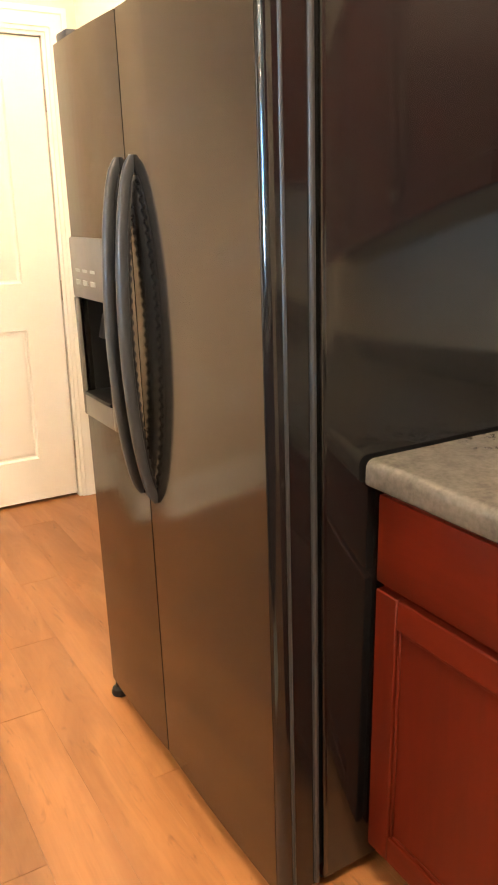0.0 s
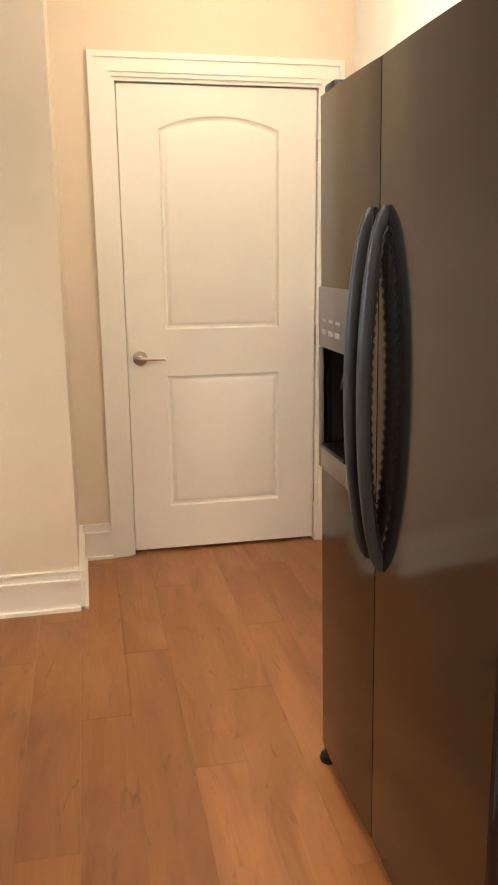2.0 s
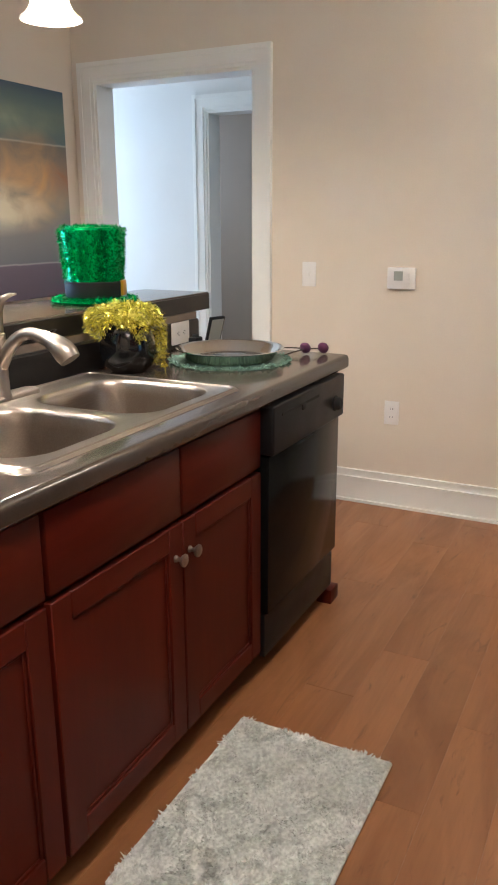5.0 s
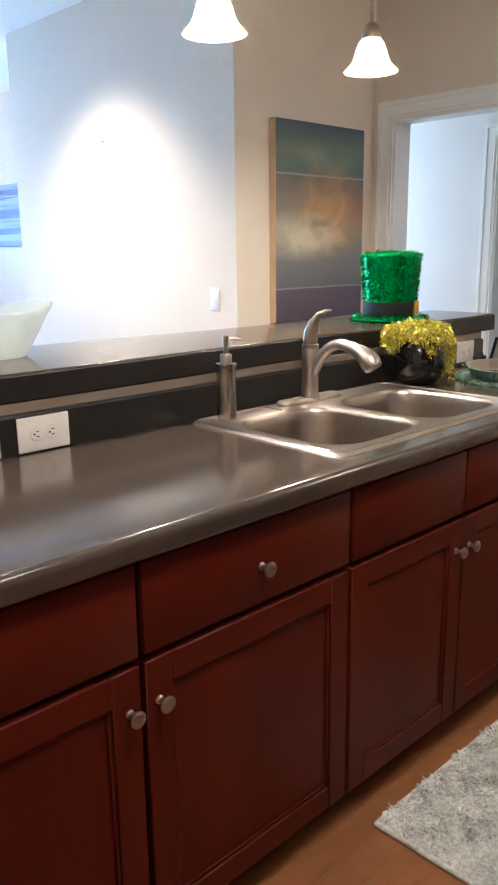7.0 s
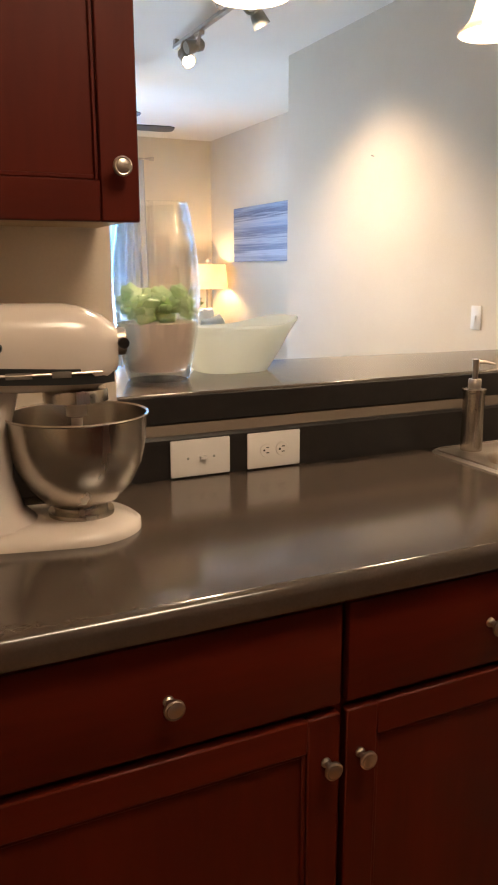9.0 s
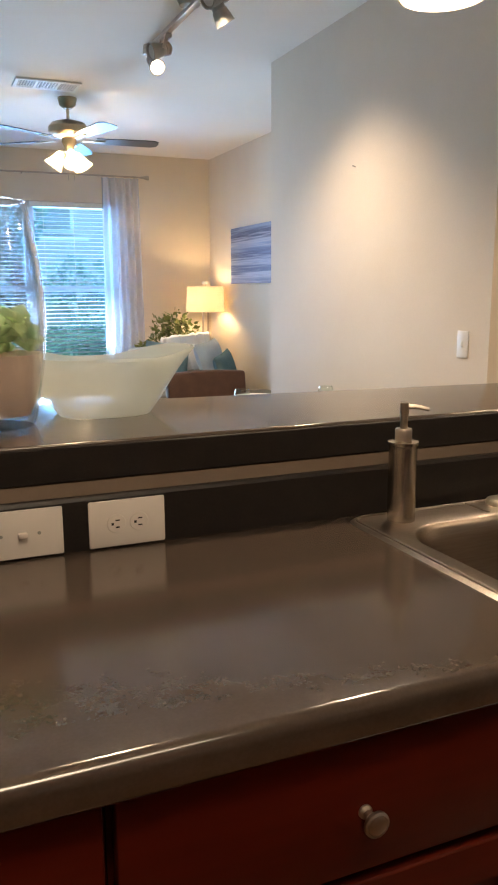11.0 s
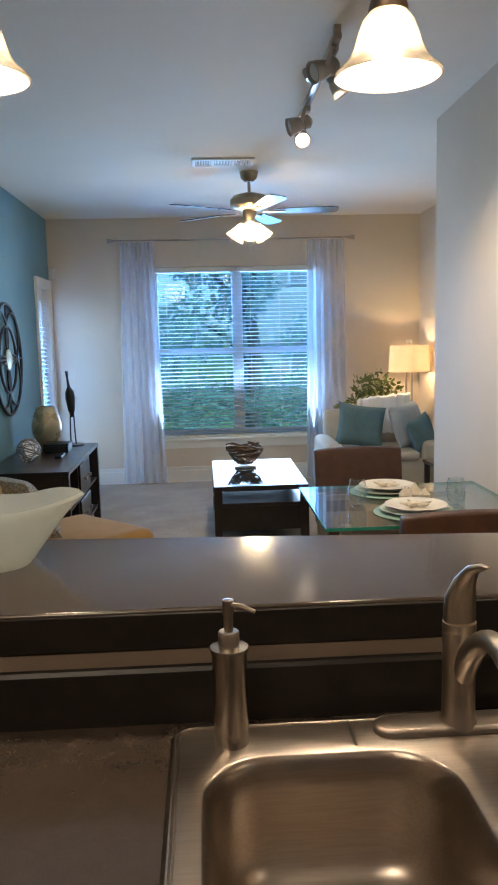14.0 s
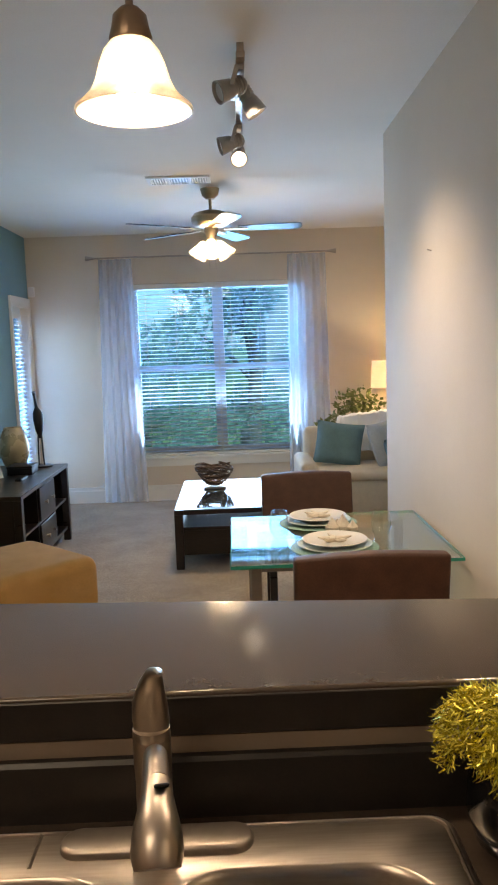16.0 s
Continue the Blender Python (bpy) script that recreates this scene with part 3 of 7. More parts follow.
def panel_leaf(x, y0, y1, z0, z1, panels, thick):
    """A moulded leaf facing -x: its face has holes, each closed by a stepped raised panel."""
    bm = bmesh.new()

    def loop(pts, depth):
        return [bm.verts.new((x + depth, py, pz)) for py, pz in pts]

    outer = loop([(y0, z0), (y1, z0), (y1, z1), (y0, z1)], 0)
    edges = [bm.edges.new((outer[i], outer[(i + 1) % 4])) for i in range(4)]
    rings = []
    for py0, py1, pz0, pz1, rise in panels:
        first = loop(outline(py0, py1, pz0, pz1, rise, 0), 0)
        edges += [bm.edges.new((first[i], first[(i + 1) % len(first)])) for i in range(len(first))]
        rings.append((first, (py0, py1, pz0, pz1, rise)))
    bmesh.ops.triangle_fill(bm, use_beauty=True, edges=edges)
    for first, spec in rings:
        prev = first
        for inset, depth in ((0.007, 0.009), (0.016, 0.011), (0.028, 0.004), (0.034, 0.0025)):
            cur = loop(outline(*spec, inset), depth)
            for i in range(len(cur)):
                j = (i + 1) % len(cur)
                bm.faces.new((prev[i], prev[j], cur[j], cur[i]))
            prev = cur
        bm.faces.new(prev)
    back = loop([(y0, z0), (y1, z0), (y1, z1), (y0, z1)], thick)
    for i in range(4):
        j = (i + 1) % 4
        bm.faces.new((outer[i], outer[j], back[j], back[i]))
    bm.faces.new(back)
    bmesh.ops.recalc_face_normals(bm, faces=bm.faces)
    return bm


door = setting("door_1", panel_leaf(DOORX + 0.012, 0.141, 0.997, 0.016, 2.047,
               [(0.31, 0.828, 1.04, 1.875, 0.055), (0.31, 0.828, 0.222, 0.832, 0.0)], 0.035), TRIM, "white two-panel interior door with arched top panel", "door", smooth=True)
bm = lathe([(0.0, 0.0), (0.031, 0.0), (0.033, 0.004), (0.031, 0.010), (0.013, 0.014), (0.012, 0.045), (0.0, 0.048)])
turn(bm, pose(DOORX + 0.012, 0.942, 0.918, 0, -90, 0))
handle = part("door_handle", bm, NICKEL, door, "satin nickel lever handle")
part("lever", tube([(DOORX - 0.03, 0.945, 0.918), (DOORX - 0.033, 0.93, 0.918), (DOORX - 0.034, 0.88, 0.916), (DOORX - 0.032, 0.835, 0.914)], [0.010, 0.010, 0.0085, 0.007], flat=0.8), NICKEL, handle)
for hz in (1.80, 1.0, 0.24):
    part("hinge", tube([(DOORX + 0.006, 0.134, hz - 0.045), (DOORX + 0.006, 0.134, hz + 0.045)], 0.006, 8), NICKEL, door)
part("latch_plate", box(DOORX - 0.002, DOORX + 0.012, 1.0, 1.006, 0.89, 0.95), NICKEL, door)


# ---- window ----
win = setting("window_1", box(WX0, WX1, NORTH + 0.13, NORTH + 0.16, WZ0, WZ0 + 0.03), TRIM, "white double window with raised horizontal blinds", "window")
XM = 2.476
bm = bmesh.new()
for x0, x1, z0, z1 in ((WX0, WX0 + 0.05, WZ0, WZ1), (WX1 - 0.05, WX1, WZ0, WZ1), (WX0 + 0.05, WX1 - 0.05, WZ1 - 0.05, WZ1), (WX0 + 0.05, WX1 - 0.05, WZ0 + 0.03, WZ0 + 0.08), (XM - 0.055, XM + 0.055, WZ0 + 0.08, WZ1 - 0.05)):
    box(x0, x1, NORTH + 0.10, NORTH + 0.17, z0, z1, 0.004, 1, bm)
part("window_frame", bm, TRIM, win)
for x0, x1 in ((WX0 + 0.05, XM - 0.055), (XM + 0.055, WX1 - 0.05)):
    part("meeting_rail", box(x0, x1, NORTH + 0.105, NORTH + 0.15, 1.345, 1.405, 0.004, 1), TRIM, win)
    for z0, z1 in ((WZ0 + 0.08, 1.345), (1.405, WZ1 - 0.05)):
        p = part("pane", box(x0, x1, NORTH + 0.13, NORTH + 0.136, z0, z1), PANE, win)
        p.visible_shadow = False
bm = box(WX0 - 0.03, WX1 + 0.03, NORTH - 0.035, NORTH + 0.10, WZ0 - 0.022, WZ0 + 0.004, 0.006)
box(WX0 - 0.02, WX1 + 0.02, NORTH - 0.014, NORTH, WZ0 - 0.10, WZ0 - 0.022, bm=bm)
part("window_sill", bm, TRIM, win)

slat_mesh = None
for x0, x1 in ((WX0 + 0.012, XM - 0.006), (XM + 0.006, WX1 - 0.012)):
    mid, half = (x0 + x1) / 2, (x1 - x0) / 2
    blind = thing("window_blind", "white horizontal slat blind with open slats", "blind", (mid, NORTH + 0.05, WZ0 + 0.02), group="window blinds")
    part("headrail", box(x0, x1, NORTH + 0.012, NORTH + 0.08, WZ1 - 0.055, WZ1 - 0.003, 0.004), TRIM, blind)
    part("bottom_rail", box(x0, x1, NORTH + 0.025, NORTH + 0.075, WZ0 + 0.006, WZ0 + 0.03, 0.004), TRIM, blind)
    if slat_mesh is None:
        slat_mesh = finish("slat", turn(box(-half, half, -0.024, 0.024, -0.0014, 0.0014), pose(0, 0, 0, 9, 0, 0)), SLATS)
    for i in range(42):
        s = new("slat", slat_mesh)
        s.parent = blind
        s.location = (0, 0, 0.03 + i * 0.0405)
    for fx in (-0.7, 0.0, 0.7):
        part("cord", tube([(mid + fx * half, NORTH + 0.022, WZ0 + 0.02), (mid + fx * half, NORTH + 0.022, WZ1 - 0.05)], 0.0016, 5), TRIM, blind)


def curtain(x0, x1, b0, b1, waves, seed):
    rnd = random.Random(seed)
    bm = bmesh.new()
    nx, nz = waves * 8, 14
    ph = [rnd.uniform(0.7, 1.3) for _ in range(waves + 1)]
    rows = []
    for k in range(nz + 1):
        s = k / nz
        z = 2.49 - s * 2.475
        row = []
        for i in range(nx + 1):
            u = i / nx
            x = (x0 + (x1 - x0) * u) * (1 - s) + (b0 + (b1 - b0) * u) * s
            w = math.sin(u * waves * 2 * math.pi + 0.5 * math.sin(3 * s + seed)) * (0.022 + 0.012 * s) * ph[int(u * waves)]
            row.append(bm.verts.new((x, NORTH - 0.085 + w, z)))
        rows.append(row)
    for a, b in zip(rows, rows[1:]):
        for i in range(nx):
            bm.faces.new((a[i], a[i + 1], b[i + 1], b[i]))
    return bm


for spec in ((1.30, 1.63, 1.24, 1.69, 5, 1), (3.20, 3.585, 3.165, 3.61, 5, 2)):
    piece("sheer_curtain", curtain(*spec), SHEER, "sheer white curtain hanging from the rod", "curtain", "window curtains")
rod = thing("curtain_rod", "dark metal curtain rod with flared finials", "curtain rod", (2.42, NORTH - 0.085, 2.515))
part("pole", tube([(1.26, NORTH - 0.085, 2.505), (3.605, NORTH - 0.085, 2.505)], 0.009, 10), PEWTER, rod)
for x, s in ((1.26, -1), (3.605, 1)):
    part("finial", turn(lathe([(0.0, 0), (0.010, 0), (0.012, 0.02), (0.024, 0.075), (0.024, 0.085), (0, 0.085)], segs=16), pose(x, NORTH - 0.085, 2.505, 0, 90 * s, 0)), PEWTER, rod)
for x in (1.3, 2.42, 3.55):
    part("bracket", tube([(x, NORTH, 2.50), (x, NORTH - 0.085, 2.50)], 0.006, 8), PEWTER, rod)
piece("wall_sensor", box(TEALX + 0.012, TEALX + 0.075, NORTH - 0.04, NORTH, 2.15, 2.25, 0.01), WHITEP, "small white plastic sensor on the wall", "sensor")

# patio door beside the window
pd = setting("door_2", box(TEALX - 0.10, TEALX - 0.06, 8.674, 8.78, 0.01, 2.035), TRIM, "white glazed patio door with blinds", "door")
part("door_frame", box(TEALX - 0.10, TEALX - 0.06, 8.78, 9.196, 1.93, 2.035, bm=box(TEALX - 0.10, TEALX - 0.06, 8.78, 9.196, 0.01, 0.22, bm=box(TEALX - 0.10, TEALX - 0.06, 9.10, 9.196, 0.22, 1.93))), TRIM, pd)
p = part("pane", box(TEALX - 0.083, TEALX - 0.077, 8.78, 9.10, 0.22, 1.93), PANE, pd)
p.visible_shadow = False
door_slat = finish("slat", turn(box(-0.02, 0.02, -0.19, 0.19, -0.0015, 0.0015), pose(0, 0, 0, 0, 12, 0)), SLATS)
for i in range(42):
    s = new("slat", door_slat)
    s.parent = pd
    s.location = (TEALX - 0.035, 8.94, 0.24 + i * 0.0405)


# ---- lamps ----
def pendant(x, y, zr=1.982):
    t = thing("pendant_lamp", "lit bell-shaped alabaster glass pendant on bronze stem", "pendant lamp", (x, y, zr), "pendants over the bar")
    prof = [(r * 0.985, h * 1.10) for r, h in ((0.100, 0.0), (0.098, 0.005), (0.086, 0.014), (0.073, 0.026), (0.063, 0.044), (0.056, 0.066), (0.047, 0.086), (0.034, 0.100), (0.020, 0.106))]
    inner = [(r - 0.004, h - 0.001) for r, h in prof[::-1]]
    part("shade", lathe(prof + inner + [prof[0]], x, y, zr, 40), SHADE, t, "marbled alabaster glass shade")
    part("bulb", lathe([(0.0, 0.004), (0.018, 0.009), (0.029, 0.026), (0.028, 0.044), (0.017, 0.066), (0.012, 0.085), (0.0, 0.088)], x, y, zr, 20), BULB, t)
    part("holder", lathe([(0.0, 0.108), (0.034, 0.108), (0.036, 0.115), (0.031, 0.132), (0.028, 0.150), (0.016, 0.162), (0.0, 0.162)], x, y, zr, 24), BRONZE, t)
    part("stem", tube([(x, y, zr + 0.160), (x, y, H - 0.02)], 0.0065, 10), BRONZE, t)
    part("canopy", lathe([(0.0, -0.026), (0.02, -0.025), (0.05, -0.012), (0.058, 0.0), (0.0, 0.0)], x, y, H, 28), BRONZE, t)


for px in (1.73, 2.47, 3.23):
    pendant(px - 0.005, 2.58)

kl = thing("ceiling_light", "long white kitchen ceiling light with diffuser", "ceiling light", (1.55, 0.95, H))
part("frame", box(0.95, 2.15, 0.78, 1.12, 2.68, H, 0.01), WHITEP, kl)
part("diffuser", box(0.97, 2.13, 0.80, 1.10, 2.664, 2.68, 0.006), DIFFUSER, kl)
pl = thing("ceiling_light", "small round white ceiling light by pantry", "ceiling light", (4.25, 0.55, H))
part("base", lathe([(0, 0), (0.15, 0), (0.15, -0.03), (0, -0.03)], 4.25, 0.55, H), WHITEP, pl)
part("diffuser", lathe([(0.14, -0.031), (0.13, -0.05), (0.08, -0.064), (0, -0.068)], 4.25, 0.55, H), DIFFUSER, pl)

TX = 2.685
track = thing("track_light", "brushed pewter ceiling track light with four swivel heads", "track light", (TX, 4.97, H))
part("rail", box(TX - 0.017, TX + 0.017, 4.36, 5.72, H - 0.055, H - 0.03, 0.004), PEWTER, track)
part("canopy", lathe([(0, -0.04), (0.048, -0.04), (0.062, -0.012), (0.062, 0), (0, 0)], TX - 0.01, 4.90, H, 28), NICKEL, track)
for y in (4.38, 5.70):
    part("end_mount", box(TX - 0.014, TX + 0.014, y - 0.02, y + 0.02, H - 0.03, H, 0.003), NICKEL, track)
for y, aim, lit in ((4.46, (1.5, 4.0, 2.1), False), (4.62, (3.5, 4.69, 1.35), True), (5.30, (1.4, 5.1, 2.2), False), (5.54, (2.72, 3.6, 1.2), True)):
    side = 1 if aim[0] > TX + 0.2 else (-1 if aim[0] < TX - 0.2 else 0)
    cx, cz = TX + side * 0.035, H - 0.135
    q = look((cx, y, cz), aim)
    head = part("spot_head", turn(lathe([(0.0, 0.062), (0.018, 0.062), (0.030, 0.052), (0.032, 0.0), (0.036, -0.004), (0.043, -0.045), (0.046, -0.066), (0.040, -0.066), (0.034, -0.048), (0.0, -0.047)], segs=24), q), PEWTER, track)
    part("lens", turn(lathe([(0.0, -0.052), (0.0345, -0.052), (0.0345, -0.055), (0.0, -0.055)], segs=20), q), SPOTFACE if lit else WHITEP, head)
    for k in range(3):
        part("cooling_ring", turn(lathe([(0.031, 0.014 + k * 0.013), (0.0355, 0.016 + k * 0.013), (0.0355, 0.020 + k * 0.013), (0.031, 0.022 + k * 0.013)], segs=20), q), PEWTER, head)
    part("adapter", box(TX - 0.016, TX + 0.016, y - 0.035, y + 0.035, H - 0.078, H - 0.055, 0.004), PEWTER, track)
    for e in (-1, 1):
        part("yoke_arm", turn(box(-0.009, 0.009, -0.002, 0.002, -0.005, 0.072, 0.0015, 1), pose(cx, y + e * 0.050, cz, 0, -side * 18, 0)), PEWTER, track)
    part("yoke_bridge", turn(box(-0.009, 0.009, -0.05, 0.05, 0.068, 0.072, 0.0015, 1), pose(cx, y, cz, 0, -side * 18, 0)), PEWTER, track)

VX0, VX1, VY0, VY1 = 2.07, 2.505, 6.66, 6.90
vent = thing("ceiling_vent", "white metal ceiling air vent", "vent", (2.29, 6.78, H))
for a, b, c, d in ((VX0, VX1, VY0, VY0 + 0.03), (VX0, VX1, VY1 - 0.03, VY1), (VX0, VX0 + 0.025, VY0 + 0.03, VY1 - 0.03), (VX1 - 0.025, VX1, VY0 + 0.03, VY1 - 0.03), (2.205, 2.225, VY0 + 0.03, VY1 - 0.03), (2.350, 2.370, VY0 + 0.03, VY1 - 0.03)):
    part("frame", box(a, b, c, d, H - 0.014, H, 0.002, 1), TRIM, vent)
part("backing", box(VX0 + 0.025, VX1 - 0.025, VY0 + 0.03, VY1 - 0.03, H - 0.002, H), GREYP, vent)
for x0, x1, tilt in ((2.095, 2.205, 35), (2.225, 2.350, 0), (2.370, 2.480, -35)):
    for i in range(6):
        x = x0 + (x1 - x0) * (i + 0.5) / 6
        part("slat", turn(box(-0.0035, 0.0035, -0.09, 0.09, -0.005, 0.005), pose(x, 6.78, H - 0.009, 0, tilt, 0)), TRIM, vent)

FX, FY = 2.49, 7.13
fan = thing("ceiling_fan", "antique brass ceiling fan with five dark blades and lights", "ceiling fan", (FX, FY, H))
part("canopy", lathe([(0, -0.075), (0.03, -0.075), (0.06, -0.05), (0.07, -0.005), (0.07, 0), (0, 0)], FX, FY, H, 28), BRASS, fan)
part("downrod", tube([(FX, FY, H - 0.07), (FX, FY, 2.58)], 0.012, 12), BRASS, fan)
part("motor_housing", lathe([(0, 0.075), (0.05, 0.07), (0.12, 0.05), (0.145, 0.02), (0.145, -0.02), (0.12, -0.045), (0.06, -0.055), (0, -0.055)], FX, FY, 2.515, 36), BRASS, fan)
for k in range(5):
    a = -4 + 72 * k
    bm = bmesh.new()
    pts = [(0.20, -0.052), (0.40, -0.066), (0.62, -0.072), (0.665, -0.05), (0.672, 0.0), (0.665, 0.05), (0.62, 0.072), (0.40, 0.066), (0.20, 0.052)]
    top = [bm.verts.new((x, y, 0.003)) for x, y in pts]
    bot = [bm.verts.new((x, y, -0.003)) for x, y in pts]
    bm.faces.new(top)
    bm.faces.new(bot[::-1])
    for i in range(len(pts)):
        j = (i + 1) % len(pts)
        bm.faces.new((top[i], bot[i], bot[j], top[j]))
    m = pose(FX, FY, 2.452, 0, 0, a) @ pose(0, 0, 0, -8, 0, 0)
    blade = part("blade", turn(bm, m), ESPRESSO, fan)
    part("blade_arm", turn(box(0.10, 0.27, -0.018, 0.018, -0.010, -0.003, 0.002), m), BRASS, blade)
part("light_kit", lathe([(0, -0.05), (0.05, -0.05), (0.055, -0.08), (0.035, -0.12), (0.04, -0.15), (0.0, -0.17)], FX, FY, 2.515, 24), BRASS, fan)
for k in range(3):
    m = pose(FX, FY, 2.365, 0, 0, 30 + 120 * k) @ pose(0.055, 0, 0, 0, -38, 0)
    prof = [(0.072, -0.125), (0.060, -0.100), (0.044, -0.07), (0.034, -0.03), (0.02, -0.005)]
    bell = part("lamp_shade", turn(lathe(prof + [(r - 0.003, h) for r, h in prof[::-1]] + [prof[0]], segs=24), m), FANGLASS, fan)
    part("bulb", turn(lathe([(0, -0.105), (0.02, -0.096), (0.026, -0.072), (0.014, -0.03), (0, -0.028)], segs=14), m), BULBF, bell)
for s in (-0.02, 0.025):
    part("pull_chain", tube([(FX + s, FY - 0.02, 2.36), (FX + s, FY - 0.02, 2.16)], 0.0018, 5), NICKEL, fan)


# ---- kitchen cabinets ----
def shaker(x0, x1, z0, z1, yf, s, parent, w=0.058):
    """A cabinet door of stiles, rails and a sunk panel; s is the way it faces along y."""
    def slab(a, b, c, d, front, back, bv):
        ya, yb = sorted((yf - s * front, yf - s * back))
        return box(a, b, ya, yb, c, d, bv, 1)

    door_panel = part("door", slab(x0 + w - 0.004, x1 - w + 0.004, z0 + w - 0.004, z1 - w + 0.004, 0.010, 0.018, 0), CHERRY, parent)
    for a, b in ((x0, x0 + w), (x1 - w, x1)):
        part("stile", slab(a, b, z0, z1, 0, 0.02, 0.0025), CHERRY, door_panel)
    for c, d in ((z0, z0 + w), (z1 - w, z1)):
        part("rail", slab(x0 + w, x1 - w, c, d, 0.0004, 0.02, 0.0025), CHERRYH, door_panel)
    for a, b in ((x0 + w, x0 + w + 0.008), (x1 - w - 0.008, x1 - w)):
        part("bead", slab(a, b, z0 + w, z1 - w, 0.005, 0.0098, 0.002), CHERRY, door_panel)
    for c, d in ((z0 + w, z0 + w + 0.008), (z1 - w - 0.008, z1 - w)):
        part("bead", slab(x0 + w + 0.008, x1 - w - 0.008, c, d, 0.0052, 0.0098, 0.002), CHERRYH, door_panel)
    return door_panel


def knob(x, z, yf, s, parent):
    bm = lathe([(0, 0.0), (0.0085, 0.0), (0.0085, 0.003), (0.0055, 0.006), (0.0055, 0.015), (0.012, 0.019), (0.0155, 0.023), (0.0155, 0.027), (0.013, 0.029), (0.0115, 0.0285), (0.009, 0.030), (0.0, 0.031)], segs=22)
    part("knob", turn(bm, pose(x, yf, z, 90 if s < 0 else -90, 0, 0)), NICKEL, parent, "satin nickel knob")


def base_cabinet(x0, x1, yf, yb, s, doors, drawers, label, body_top=0.872):
    """doors and drawers: lists of (x0, x1, knob x or None)."""
    t = thing("base_cabinet", label, "cabinet", ((x0 + x1) / 2, (yf + yb) / 2, 0), "base cabinets")
    ya, yc = sorted((yf - s * 0.024, yb))
    bm = box(x0 + 0.001, x1 - 0.001, ya, yc, 0.095, body_top - 0.005)
    part("body", bm, CHERRY, t)
    ya, yc = sorted((yf - s * 0.085, yb))
    part("toe_kick", box(x0 + 0.001, x1 - 0.001, ya, yc, 0, 0.094), CHERRYH, t)
    for a, b, k in doors:
        d = shaker(a, b, 0.100, 0.673, yf, s, t)
        if k:
            knob(k + 0.005, 0.593, yf, s, d)
    for a, b, k in drawers:
        ya, yc = sorted((yf, yf - s * 0.02))
        d = part("drawer_front", box(a, b, ya, yc, 0.688, 0.856, 0.004, 2), CHERRYH, t)
        if k:
            knob(k + 0.005, 0.766, yf, s, d)
    return t


YF = 1.686
G = 0.006
base_cabinet(0.30, 0.86, YF, 2.29, -1, [(0.30 + G, 0.86 - G, 0.36)], [(0.30 + G, 0.86 - G, 0.58)], "cherry wood base cabinet with drawer and door")
base_cabinet(0.86, 1.462, YF, 2.29, -1, [(0.86 + G, 1.462 - G, 1.425)], [(0.86 + G, 1.462 - G, 1.168)], "cherry wood base cabinet with drawer and door")
base_cabinet(1.462, 2.028, YF, 2.29, -1, [(1.462 + G, 2.028 - G, 1.489)], [(1.462 + G, 2.028 - G, 1.745)], "cherry wood base cabinet with drawer and door")
base_cabinet(2.028, 2.93, YF, 2.29, -1, [(2.028 + G, 2.499 - 0.003, 2.458), (2.499 + 0.003, 2.93 - G, 2.522)],
             [(2.028 + G, 2.499 - 0.004, None), (2.499 + 0.004, 2.93 - G, None)], "cherry wood sink cabinet with two doors", 0.715)
base_cabinet(1.98, 2.584, 0.396, -0.26, 1, [(1.98 + G, 2.584 - G, 2.02)], [(1.98 + G, 2.584 - G, 2.235)], "cherry wood base cabinet beside the refrigerator")
base_cabinet(1.40, 1.98, 0.392, -0.26, 1, [(1.40 + G, 1.98 - G, 1.94)], [(1.40 + G, 1.98 - G, 1.69)], "cherry wood base cabinet with drawer and door")


def upper_cabinet(x0, x1, yf, yb, s, z0, z1, knob_x, label):
    t = thing("upper_cabinet", label, "cabinet", ((x0 + x1) / 2, (yf + yb) / 2, z0), "upper cabinets")
    ya, yc = sorted((yf - s * 0.021, yb))
    part("body", box(x0, x1, ya, yc, z0 + 0.012, z1, 0.002, 1), CHERRY, t)
    part("underside", box(x0 + 0.004, x1 - 0.004, ya + 0.004, yc - 0.002, z0 + 0.004, z0 + 0.0115), MAPLE, t, "pale unfinished underside panel")
    d = shaker(x0 + 0.006, x1 - 0.004, z0, z1 - 0.01, yf, s, t, 0.064)
    knob(knob_x, z0 + 0.083, yf, s, d)


upper_cabinet(0.70, 1.264, 2.018, 2.298, -1, 1.428, 2.30, 1.226, "dark cherry wall cabinet hanging above the counter")
upper_cabinet(0.10, 0.70, 2.018, 2.298, -1, 1.428, 2.30, 0.14, "dark cherry wall cabinet hanging above the counter")
for ux in (0.80, 1.39, 1.98):
    upper_cabinet(ux, ux + 0.59, 0.04, -0.278, 1, 1.40, 2.30, ux + 0.04, "dark cherry wall cabinet above south counter")


# ---- worktops ----
def extrude_x(profile, x0, x1, bm=None):
    bm = bm or bmesh.new()
    a = [bm.verts.new((x0, y, z)) for y, z in profile]
    b = [bm.verts.new((x1, y, z)) for y, z in profile]
    n = len(profile)
    for i in range(n):
        j = (i + 1) % n
        bm.faces.new((a[i], a[j], b[j], b[i]))
    bm.faces.new(a[::-1])
    bm.faces.new(b)
    bmesh.ops.recalc_face_normals(bm, faces=bm.faces)
    return bm


